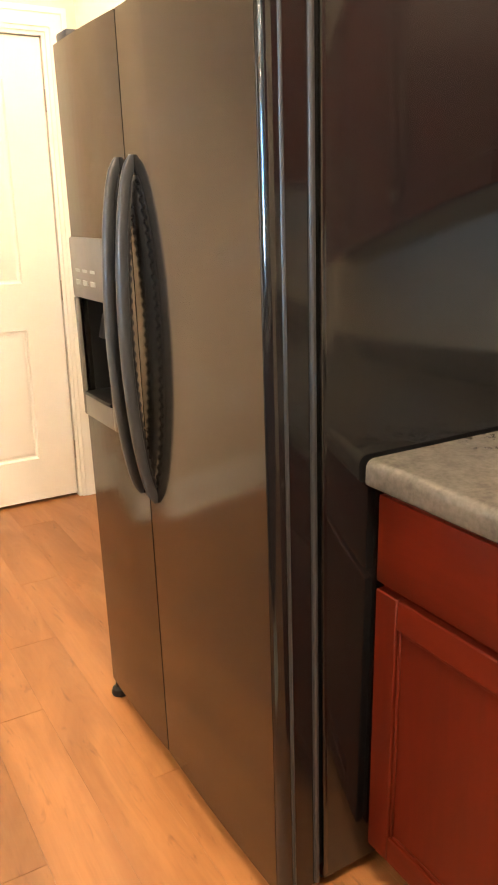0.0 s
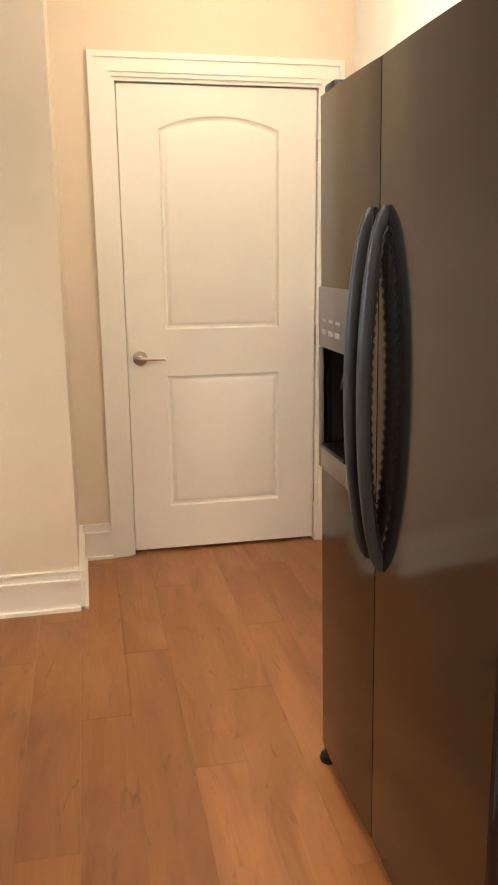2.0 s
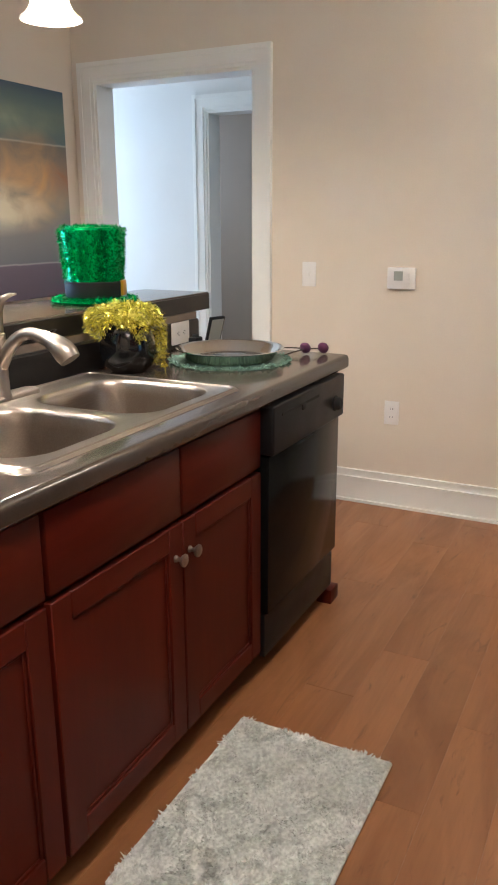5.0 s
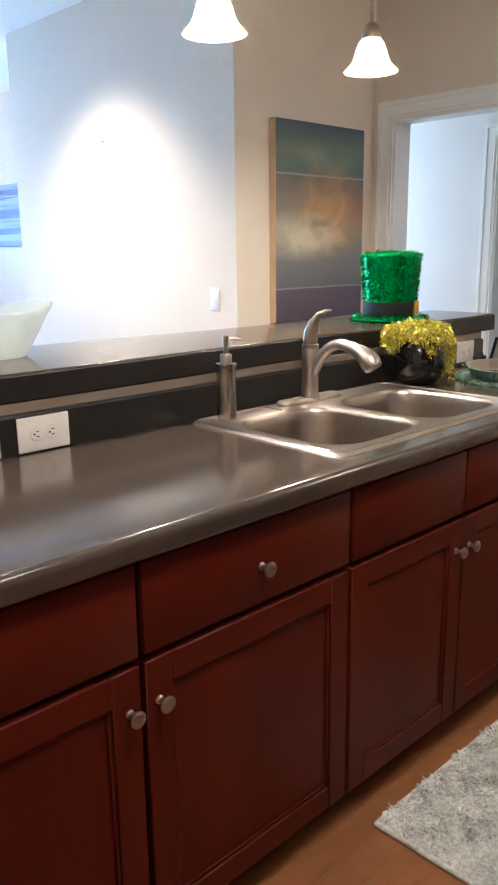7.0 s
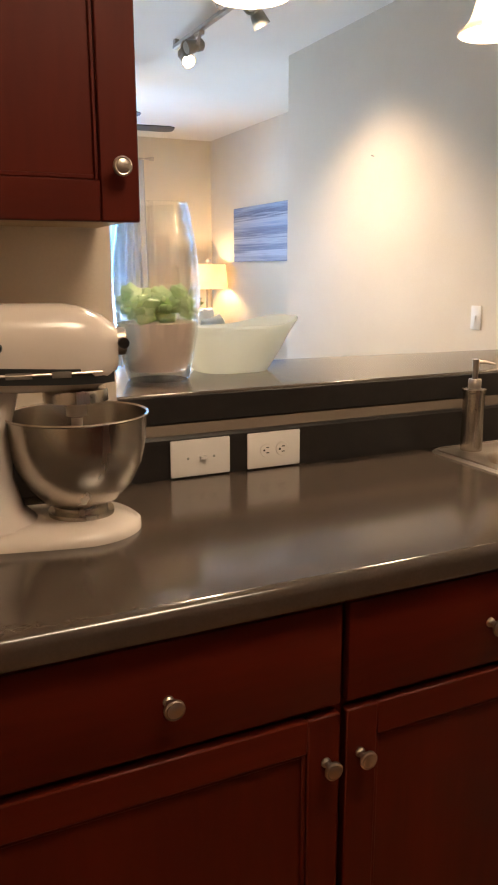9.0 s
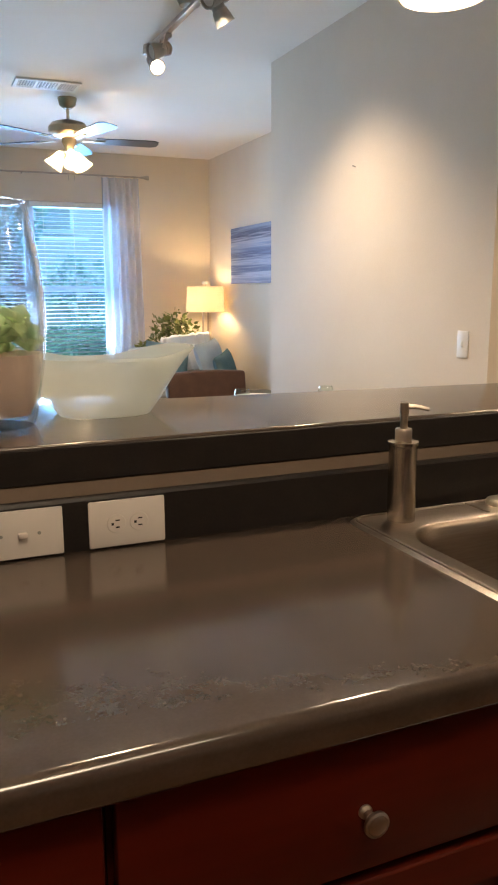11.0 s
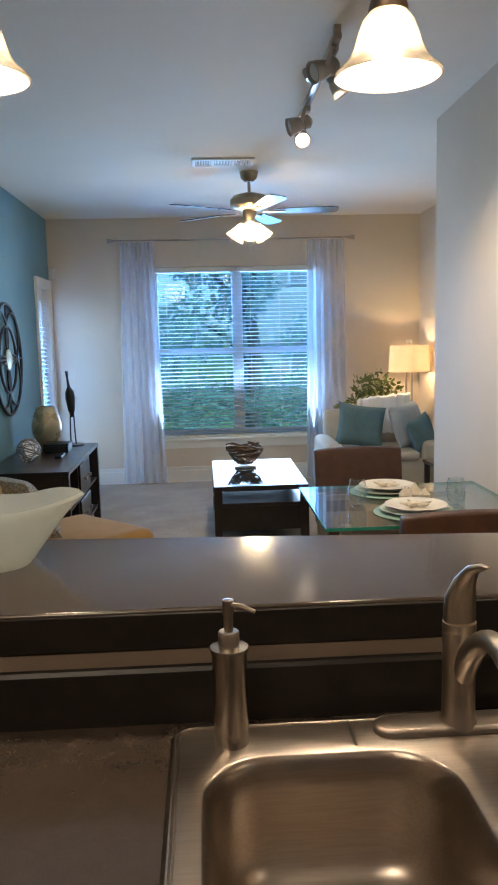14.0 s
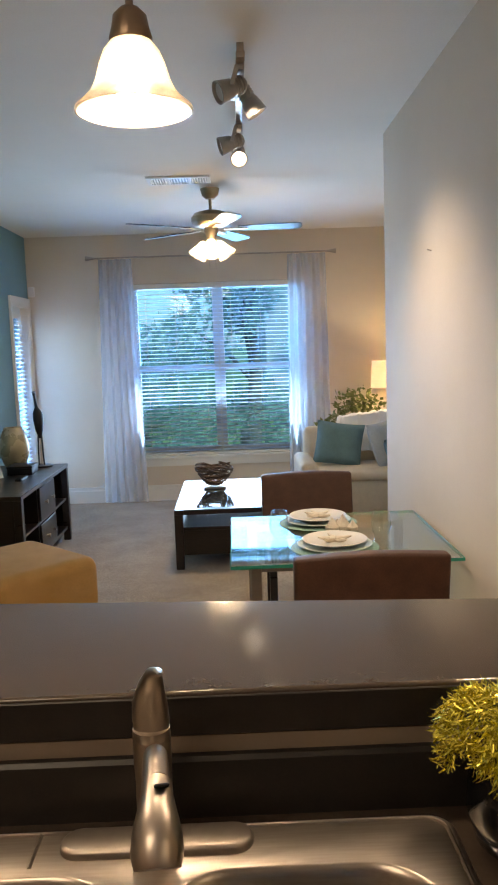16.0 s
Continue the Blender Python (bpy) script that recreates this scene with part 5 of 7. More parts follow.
# ---- on the worktop ----
def jitter_strands(bm, centre_fn, count, length, width, seed, out=0.3):
    """Many short bright strips, each its own face pair."""
    rnd = random.Random(seed)
    for _ in range(count):
        p, nrm = centre_fn(rnd)
        d = (nrm * rnd.uniform(out, out + 0.7) + Vector((rnd.gauss(0, 1), rnd.gauss(0, 1), rnd.gauss(0, 1))) * 0.6).normalized()
        side = d.cross(Vector((rnd.gauss(0, 1), rnd.gauss(0, 1), rnd.gauss(0, 1)))).normalized() * width * rnd.uniform(0.6, 1.3)
        tip = p + d * length * rnd.uniform(0.5, 1.2)
        vs = [bm.verts.new(v) for v in (p - side, p + side, tip + side * 0.7, tip - side * 0.7)]
        bm.faces.new(vs)
    return bm


PX, PY = 2.985, 2.168
pot = thing("tinsel_pot", "glossy black pot draped with gold tinsel", "decoration", (PX, PY, 0.914))
part("pot", lathe([(0, 0), (0.05, 0), (0.075, 0.022), (0.086, 0.06), (0.083, 0.10), (0.072, 0.125), (0.078, 0.135), (0.078, 0.145), (0.066, 0.146), (0.0, 0.12)], PX, PY, 0.914, 32), BLACKGLOSS, pot, "glossy black cauldron")


def on_pot(rnd):
    """A loose mound over the rim that hangs down one side."""
    a, h = rnd.uniform(0, 2 * math.pi), rnd.random() ** 0.7
    turn_away = abs((a + 0.75 + math.pi) % (2 * math.pi) - math.pi)
    low = 1.15 if turn_away < 0.45 else (0.8 if turn_away < 0.8 else 0.28 + 0.16 * math.sin(5 * a) + 0.08 * math.sin(11 * a))
    r = 0.03 + 0.068 * min(1, h * 1.6) + 0.014 * rnd.random() + 0.012 * math.sin(3 * a)
    return Vector((PX + r * math.cos(a), PY + r * math.sin(a), 1.122 - 0.03 * h - 0.145 * low * max(0, h - 0.45) / 0.55)), Vector((math.cos(a), math.sin(a), -0.7))


part("gold_tinsel", jitter_strands(bmesh.new(), on_pot, 6500, 0.016, 0.0011, 4), TINSELY, pot, "shiny gold tinsel strands", smooth=False)
HX, HY = 3.19, 2.44
hatt = thing("top_hat", "green tinsel party top hat on the bar", "hat", (HX, HY, 1.096))
hat = part("hat", lathe([(0, 1.0965), (0.134, 1.0965), (0.142, 1.104), (0.134, 1.112), (0.094, 1.118), (0.092, 1.17), (0.100, 1.26), (0.108, 1.332), (0.103, 1.340), (0, 1.342)], HX, HY, 0, 36), TINSELG, hatt, "green tinsel crown and brim")


def on_hat(rnd):
    a = rnd.uniform(0, 2 * math.pi)
    if rnd.random() < 0.3:
        r, z = rnd.uniform(0.11, 0.143), 1.106
        return Vector((HX + r * math.cos(a), HY + r * math.sin(a), z + rnd.uniform(-0.008, 0.01))), Vector((math.cos(a), math.sin(a), 0.4))
    if rnd.random() < 0.15:
        r = rnd.uniform(0, 0.102)
        return Vector((HX + r * math.cos(a), HY + r * math.sin(a), 1.341)), Vector((0, 0, 1))
    h = rnd.random()
    r = 0.095 + 0.013 * h
    return Vector((HX + r * math.cos(a), HY + r * math.sin(a), 1.168 + 0.17 * h)), Vector((math.cos(a), math.sin(a), 0))


part("green_tinsel", jitter_strands(bmesh.new(), on_hat, 9000, 0.012, 0.0013, 5, -0.15), TINSELG, hat, "glittering green tinsel strands", smooth=False)
part("hat_band", lathe([(0.094, 1.116), (0.097, 1.120), (0.099, 1.165), (0.096, 1.168)], HX, HY, 0, 36), BLACK, hat, "black band")
m = look((HX + 0.035, HY - 0.093, 1.145), (HX + 0.13, HY - 0.38, 1.145))
part("buckle", turn(box(-0.022, 0.022, -0.026, 0.026, -0.006, 0.004, 0.004), m), GOLD, hat, "gold buckle")
part("filling", lathe([(0, 0.12), (0.060, 0.125), (0.062, 0.16), (0.04, 0.18), (0, 0.19)], PX, PY, 0.914, 20), TINSELY, pot)

PLX, PLY = 3.285, 1.975
mt = piece("placemat", lathe([(0, 0.004)] + [(0.165, 0.004), (0.185, 0.006), (0.195, 0.004), (0.193, 0.0), (0, 0)], PLX, PLY, 0.9142, 48), GREENWEAVE, "round green woven placemat on the worktop", "placemat")
part("scallop_edge", jitter_strands(bmesh.new(), lambda r: (lambda a: (Vector((PLX + 0.19 * math.cos(a), PLY + 0.19 * math.sin(a), 0.919)), Vector((math.cos(a), math.sin(a), 0.2))))(r.uniform(0, 2 * math.pi)), 500, 0.014, 0.003, 8), GREENWEAVE, mt, smooth=False)
piece("serving_tray", lathe([(0, 0.006), (0.125, 0.006), (0.140, 0.012), (0.158, 0.036), (0.178, 0.042), (0.180, 0.040), (0.162, 0.034), (0.144, 0.008), (0.13, 0.0), (0, 0)], PLX, PLY, 0.9185, 56), POLISHED, "round stainless steel serving tray on placemat", "tray")

fl = thing("artificial_flower", "purple bud flower on dark wire stem", "flower", (3.53, 1.77, 0.914), "flowers on the worktop")
for bx, by, sx, sy in ((3.535, 1.80, 3.44, 1.98), (3.563, 1.745, 3.42, 1.85)):
    part("bud", turn(lathe([(0, 0), (0.010, 0.004), (0.017, 0.018), (0.018, 0.032), (0.012, 0.048), (0.004, 0.056), (0, 0.057)], segs=14), pose(bx, by, 0.925, 18, 62, 200)), PURPLE, fl, "purple petals")
    part("stem", tube(arc((bx - 0.002, by + 0.002, 0.930), ((bx + sx) / 2, (by + sy) / 2, 0.945), (sx, sy, 0.917), 8), 0.0022, 7), STEM, fl)
pf = thing("photo_frame", "small dark tablet frame leaning on counter", "photo frame", (3.545, 2.19, 0.914))
m = pose(3.545, 2.19, 0.9155, 18, 0, -20)
part("frame", turn(box(-0.035, 0.035, -0.006, 0.006, 0.004, 0.115, 0.004), m), BLACKPLAST, pf)
part("screen", turn(box(-0.028, 0.028, -0.0075, -0.006, 0.012, 0.107), m), GREYP, pf)
# small black camera-like gadget
ch = thing("small_gadget", "small black gadget on the worktop", "gadget", (3.475, 2.215, 0.914))
part("body", box(3.45, 3.50, 2.20, 2.235, 0.9143, 0.955, 0.006), BLACKPLAST, ch)
part("cap", lathe([(0, 0.01), (0.012, 0.01), (0.014, 0), (0, 0)], 3.475, 2.217, 0.955, 14), BLACK, ch)

# stand mixer: built along its own x, turned a little
MX = thing("stand_mixer", "cream enamel stand mixer with steel bowl", "stand mixer", (1.135, 2.045, 0.914), turned=-8, local=True)
bm = bmesh.new()
sec = [(-0.235, 0.055), (-0.225, 0.075), (-0.16, 0.088), (-0.05, 0.099), (0.0, 0.102)] + [(0.112 * math.sin(math.pi / 2 * k / 9), 0.102 * math.cos(math.pi / 2 * k / 9) + 0.001) for k in range(1, 10)]
rows = []
for x, w in sec:
    low = 1.0 if x < 0.03 else 1.0 - 0.6 * ((x - 0.03) / 0.082) ** 2.5
    rows.append([bm.verts.new((x, w * c, h * low)) for c, h in ((-1, 0.0), (-1, 0.008), (-0.93, 0.017), (-0.7, 0.029), (0.7, 0.029), (0.93, 0.017), (1, 0.008), (1, 0.0))])
for a, b in zip(rows, rows[1:]):
    for i in range(7):
        bm.faces.new((a[i], b[i], b[i + 1], a[i + 1]))
    bm.faces.new((a[7], b[7], b[0], a[0]))
bm.faces.new(rows[0])
bm.faces.new(rows[-1][::-1])
bmesh.ops.recalc_face_normals(bm, faces=bm.faces)
part("base", bm, CREAMENAMEL, MX)
bm = bmesh.new()
rows = []
for z, x0, x1, w in ((0.026, -0.238, -0.060, 0.084), (0.05, -0.235, -0.085, 0.072), (0.10, -0.232, -0.098, 0.062), (0.18, -0.235, -0.098, 0.060), (0.25, -0.245, -0.080, 0.064)):
    rows.append([bm.verts.new(((x0 + x1) / 2 + (x1 - x0) / 2 * math.cos(a), w * math.sin(a), z)) for a in (2 * math.pi * k / 20 for k in range(20))])
for a, b in zip(rows, rows[1:]):
    for i in range(20):
        bm.faces.new((a[i], a[(i + 1) % 20], b[(i + 1) % 20], b[i]))
bm.faces.new(rows[0][::-1])
bm.faces.new(rows[-1])
part("column", bm, CREAMENAMEL, MX)
bm = bmesh.new()
rows = []
for k in range(17):
    s = k / 16
    x = -0.25 + s * 0.330
    prof = min(1.0, math.sqrt(max(0.0, 1 - ((0.30 - s) / 0.30) ** 2)) if s < 0.3 else 1.0)
    prof *= 1.0 if s < 0.7 else math.sqrt(max(0.02, 1 - ((s - 0.70) / 0.335) ** 2))
    top_z, low_z = 0.315 + 0.072 * prof, 0.315 - 0.075 * min(1, prof * 1.25)
    w = 0.064 * prof + 0.004
    rows.append([bm.verts.new((x, w * math.copysign(abs(math.cos(a)) ** 0.8, math.cos(a)), 0.315 + (0.072 * prof * math.sin(a) if math.sin(a) > 0 else 0.072 * min(1, prof * 1.2) * math.copysign(abs(math.sin(a)) ** 0.5, math.sin(a))))) for a in (2 * math.pi * i / 28 for i in range(28))])
for a, b in zip(rows, rows[1:]):
    for i in range(28):
        bm.faces.new((a[i], b[i], b[(i + 1) % 28], a[(i + 1) % 28]))
bm.faces.new(rows[0])
bm.faces.new(rows[-1][::-1])
bmesh.ops.recalc_face_normals(bm, faces=bm.faces)
headm = part("motor_head", bm, CREAMENAMEL, MX)
bm = bmesh.new()
strip = []
for k in range(15):
    s = k / 14
    x = -0.20 + s * 0.272
    pr = 1.0 if s < 0.62 else math.sqrt(max(0.05, 1 - ((s - 0.62) / 0.42) ** 2))
    y = -(0.0675 * pr + 0.002)
    strip.append([bm.verts.new((x, y, z)) for z in (0.268 - 0.010 * s, 0.296 - 0.014 * s)])
for a, b in zip(strip, strip[1:]):
    bm.faces.new((a[0], b[0], b[1], a[1]))
band = part("trim_band", bm, BLACK, headm, "black and silver trim band")
for x0, x1 in ((-0.19, -0.13), (-0.10, -0.06), (-0.03, 0.0)):
    part("lettering", box(x0, x1, -0.0708, -0.0697, 0.273, 0.283), SILVERP, band)
part("chrome_line", tube([(-0.20, -0.0675, 0.279), (-0.08, -0.069, 0.279), (0.0, -0.068, 0.279), (0.05, -0.058, 0.279)], 0.0022, 6), NICKEL, headm)
part("hub", turn(lathe([(0, 0.0), (0.023, 0.0), (0.023, 0.024), (0.020, 0.027), (0.0, 0.026)], segs=24), pose(0.070, 0, 0.322, 0, 90, 0)), NICKEL, headm)
part("hub_knob", tube([(0.088, -0.024, 0.322), (0.088, -0.032, 0.322), (0.088, -0.046, 0.322)], [0.006, 0.009, 0.009], 12), BLACKPLAST, headm)
part("speed_knob", turn(lathe([(0, 0.012), (0.007, 0.012), (0.009, 0.0), (0, 0)], segs=12), pose(-0.11, -0.066, 0.322, 90, 0, 0)), BLACKPLAST, headm)
part("planetary", lathe([(0, 0.246), (0.052, 0.246), (0.054, 0.240), (0.054, 0.226), (0.045, 0.224), (0, 0.224)], 0.01, 0, 0, 32), STEELV, headm)
part("beater_shaft", lathe([(0, 0.226), (0.018, 0.226), (0.018, 0.20), (0.010, 0.196), (0.010, 0.17), (0, 0.17)], 0.01, 0, 0, 18), CREAMENAMEL, headm)
bp = [(0.045, 0.034), (0.046, 0.046), (0.062, 0.055), (0.088, 0.082), (0.106, 0.118), (0.115, 0.16), (0.118, 0.200), (0.1215, 0.2025), (0.1205, 0.205), (0.1165, 0.203)]
bowl = part("bowl", lathe([(0, 0.034)] + bp + [(0.113, 0.16), (0.104, 0.12), (0.086, 0.085), (0.06, 0.059), (0, 0.055)], 0.01, 0, 0, 48), STEELV, MX, "polished stainless steel bowl")
part("clamp_ring", lathe([(0, 0.028), (0.056, 0.028), (0.056, 0.036), (0, 0.036)], 0.01, 0, 0, 32), STEELV, MX)

# ---- on the bar ----
VX, VY, VZ = 1.452, 2.525, 1.096
vase = thing("glass_vase", "tall clear glass vase with sand and sea glass", "vase", (VX, VY, VZ))
prof = [(0, 0.0), (0.068, 0.0), (0.074, 0.006), (0.084, 0.05), (0.095, 0.11), (0.1015, 0.18), (0.1015, 0.24), (0.096, 0.30), (0.086, 0.36), (0.077, 0.405)]
inn = [(0.0735, 0.405), (0.0825, 0.36), (0.0925, 0.30), (0.098, 0.24), (0.098, 0.18), (0.0915, 0.11), (0.0805, 0.05), (0.070, 0.022), (0, 0.020)]
part("glass", lathe(prof + inn, VX, VY, VZ, 48), VASEGLASS, vase, "clear barrel-shaped glass")
part("sand", lathe([(0, 0.0205), (0.0690, 0.0225), (0.0800, 0.051), (0.0910, 0.11), (0.0935, 0.135), (0.05, 0.140), (0, 0.136)], VX, VY, VZ, 40), SAND, vase, "layer of fine sand")
rnd = random.Random(3)
for k in range(64):
    a, r = rnd.uniform(0, 6.28), 0.080 * math.sqrt(rnd.random())
    bm = box(-0.024, 0.024, -0.017, 0.017, -0.007, 0.007, 0.003, 1)
    turn(bm, pose(VX + r * math.cos(a), VY + r * math.sin(a), VZ + 0.146 + 0.062 * rnd.random() ** 1.2, rnd.uniform(-60, 60), rnd.uniform(-40, 40), rnd.uniform(0, 180)) @ Matrix.Diagonal((rnd.uniform(0.7, 1.1), rnd.uniform(0.7, 1.1), rnd.uniform(0.7, 1.2), 1)))
    part("sea_glass_piece", bm, SEAGLASS, vase)

bm = bmesh.new()
BX, BY = 1.675, 2.605
rows = []
for thick in (0, 1):
    for k in range(9):
        s = k / 8
        row = []
        for i in range(40):
            a = 2 * math.pi * i / 40
            c, sn = math.cos(a), math.sin(a)
            p = 2.6 - 1.25 * s ** 1.5
            unit = 1 / (abs(c) ** p + abs(sn) ** p) ** (1 / p)
            grow = s ** 1.25
            rx = (0.092 + 0.090 * grow - thick * 0.004) * unit * (1 + 0.10 * s ** 5 * abs(c) ** 6)
            ry = (0.082 + 0.056 * grow - thick * 0.004) * unit
            z = 1.0965 + (0.006 if thick else 0) + 0.108 * s ** 1.25 + s ** 2 * (0.020 * abs(c) ** 3 + 0.006 * math.sin(3 * a))
            row.append(bm.verts.new((BX + rx * math.cos(a), BY + ry * math.sin(a), z)))
        rows.append(row)
outer_rows, inner_rows = rows[:9], rows[9:]
for group_rows, flip in ((outer_rows, False), (inner_rows, True)):
    for a, b in zip(group_rows, group_rows[1:]):
        for i in range(40):
            j = (i + 1) % 40
            bm.faces.new((a[i], a[j], b[j], b[i]))
    bm.faces.new(group_rows[0])
for i in range(40):
    j = (i + 1) % 40
    bm.faces.new((outer_rows[8][i], outer_rows[8][j], inner_rows[8][j], inner_rows[8][i]))
bmesh.ops.recalc_face_normals(bm, faces=bm.faces)
piece("glass_bowl", bm, FROST, "wide frosted pale green glass bowl on bar", "bowl")

# ---- shag rug ----
bm = box(2.085, 2.725, 1.212, 1.648, 0.0005, 0.014, 0.004, 1)
rug = piece("shag_rug", bm, SHAG, "small pale grey shag rug on plank floor", "rug")
rnd = np.random.RandomState(2)
N = 24000
base = np.stack([rnd.uniform(2.092, 2.718, N), rnd.uniform(1.219, 1.641, N), np.full(N, 0.012)], 1)
clump = np.sin(base[:, 0] * 71 + 2.0 * np.sin(base[:, 1] * 53)) + np.sin(base[:, 1] * 83 + 2.0 * np.sin(base[:, 0] * 47))
lean = np.stack([0.007 * np.sin(base[:, 1] * 37 + base[:, 0] * 20) + rnd.normal(0, 0.005, N), 0.007 * np.cos(base[:, 0] * 41) + rnd.normal(0, 0.005, N), rnd.uniform(0.003, 0.006, N) + 0.0014 * (clump + 1.0)], 1)
lean[:, 2] = np.maximum(lean[:, 2], 0.001)
side = np.stack([rnd.normal(0, 1, N), rnd.normal(0, 1, N), np.zeros(N)], 1)
side *= 0.0022 / np.linalg.norm(side, axis=1, keepdims=True)
co = np.stack([base - side, base + side, base + lean + side * 0.7, base + lean - side * 0.7], 1).reshape(-1, 3)
me = bpy.data.meshes.new("pile")
me.from_pydata(co.tolist(), [], np.arange(N * 4).reshape(-1, 4).tolist())
me.materials.append(SHAG)
pile = new("pile", me)
pile.parent = rug
tagged(pile, kind="stuff")


# ---- pictures ----
pic = thing("canvas_painting", "large abstract canvas in blue, ochre and grey", "painting", (4.10, 3.60, 0.985))
part("canvas", box(3.745, 4.465, 3.56, 3.598, 0.985, 2.0, 0.003, 1), CANVAS, pic)
part("edge_strip", box(3.738, 3.7445, 3.558, 3.598, 0.985, 2.0), MAPLE, pic)
art = thing("canvas_painting", "blue striped abstract canvas on living room wall", "painting", (LIVEX, 7.85, 1.42))
part("canvas", box(LIVEX - 0.035, LIVEX - 0.002, 7.20, 8.60, 1.42, 1.965, 0.003, 1), STRIPES, art)

wa = thing("wall_clock", "round dark metal wall sculpture with brass centre", "wall art", (TEALX, 7.36, 0.95))
CY, CZ = 7.36, 1.385


def ring(r, cy, cz, rad, x=TEALX + 0.02, n=40):
    return tube([(x, cy + r * math.cos(2 * math.pi * k / n), cz + r * math.sin(2 * math.pi * k / n)) for k in range(n + 1)], rad, 8)


part("outer_ring", ring(0.435, CY, CZ, 0.013), DARKMETAL, wa)
part("inner_ring", ring(0.26, CY, CZ, 0.011), DARKMETAL, wa)
for k in range(4):
    a = radians(45 + 90 * k)
    part("petal", ring(0.20, CY + 0.235 * math.cos(a), CZ + 0.235 * math.sin(a), 0.009), DARKMETAL, wa)
for a in (0, 90):
    c, s = math.cos(radians(a)), math.sin(radians(a))
    part("spoke", tube([(TEALX + 0.02, CY - 0.43 * c, CZ - 0.43 * s), (TEALX + 0.02, CY + 0.43 * c, CZ + 0.43 * s)], 0.008, 8), DARKMETAL, wa)
part("centre_disc", turn(lathe([(0, 0.03), (0.04, 0.026), (0.08, 0.010), (0.085, 0.0), (0, 0)], segs=32), pose(TEALX + 0.02, CY, CZ, 0, 90, 0)), PEARL, wa, "brushed brass centre disc")
part("mount", tube([(TEALX, CY, CZ), (TEALX + 0.03, CY, CZ)], 0.02, 8), DARKMETAL, wa)


# ---- living room furniture ----
def cushion(w, h, t, n=14):
    """A stuffed square, standing in x and z, centred."""
    bm = bmesh.new()
    sheets = []
    for s in (-1, 1):
        rows = []
        for i in range(n + 1):
            u = 2 * i / n - 1
            row = []
            for j in range(n + 1):
                v = 2 * j / n - 1
                b = ((1 - u ** 4) * (1 - v ** 4)) ** 0.5
                pinch = 1 - 0.06 * (1 - u * u) * v * v - 0.06 * (1 - v * v) * u * u
                row.append(bm.verts.new((u * w / 2 * pinch, s * t / 2 * b, v * h / 2 * pinch)))
            rows.append(row)
        for a, b in zip(rows, rows[1:]):
            for j in range(n):
                bm.faces.new((a[j], a[j + 1], b[j + 1], b[j]))
        sheets.append(rows)
    bmesh.ops.remove_doubles(bm, verts=bm.verts, dist=0.0005)
    bmesh.ops.recalc_face_normals(bm, faces=bm.faces)
    return bm


# coffee table
ct = thing("coffee_table", "espresso coffee table with glass top and shelf", "coffee table", (2.50, 7.28, 0.004))
CX0, CX1, CY0, CY1 = 2.155, 2.85, 6.67, 7.90
bm = bmesh.new()
for a, b, c, d in ((CX0, CX0 + 0.07, CY0, CY1), (CX1 - 0.07, CX1, CY0, CY1), (CX0 + 0.07, CX1 - 0.07, CY0, CY0 + 0.07), (CX0 + 0.07, CX1 - 0.07, CY1 - 0.07, CY1)):
    box(a, b, c, d, 0.405, 0.441, 0.003, 1, bm)
part("top_frame", bm, ESPRESSO, ct)
part("glass_top", box(CX0 + 0.07, CX1 - 0.07, CY0 + 0.07, CY1 - 0.07, 0.428, 0.438), mat("smoked_glass", (0.02, 0.025, 0.03), rough=0.05, scale=2, ior=1.42), ct)
part("shelf", box(CX0 + 0.02, CX1 - 0.02, CY0 + 0.02, CY1 - 0.02, 0.285, 0.31, 0.003, 1), ESPRESSO, ct)
part("drawer_box", box(CX0 + 0.03, CX1 - 0.03, CY0 + 0.04, CY1 - 0.02, 0.10, 0.284, 0.003, 1), ESPRESSO, ct)
for x in (CX0 + 0.03, CX1 - 0.03):
    for y in (CY0 + 0.03, CY1 - 0.03):
        part("leg", box(x - 0.03, x + 0.03, y - 0.03, y + 0.03, 0.004, 0.406, 0.003, 1), ESPRESSO, ct)
for y in (6.98, 7.58):
    part("knob", turn(lathe([(0, 0), (0.006, 0), (0.006, 0.015), (0.014, 0.02), (0.014, 0.028), (0, 0.03)], segs=14), pose(CX0 + 0.03, y, 0.20, 0, -90, 0)), NICKEL, ct)
nest = thing("twig_bowl", "woven dark twig bowl on the coffee table", "bowl", (2.43, 7.55, 0.4415))
part("foot", box(2.34, 2.52, 7.46, 7.64, 0.4415, 0.455, 0.003, 1), CERAMIC, nest)
rnd = random.Random(6)
for k in range(46):
    a0, el = rnd.uniform(0, 6.28), rnd.uniform(0.12, 0.95)
    tilt = rnd.uniform(-0.9, 0.9)
    pts = []
    for i in range(9):
        a = a0 + i * 0.28
        h = min(1.0, max(0.05, el + tilt * (i / 8 - 0.5)))
        r = 0.155 * math.sin(0.35 + h * 1.2) * rnd.uniform(0.95, 1.05)
        pts.append((2.43 + r * math.cos(a), 7.55 + r * math.sin(a), 0.462 + 0.165 * h))
    part("twig", tube(pts, 0.0065, 6), TWIG, nest)

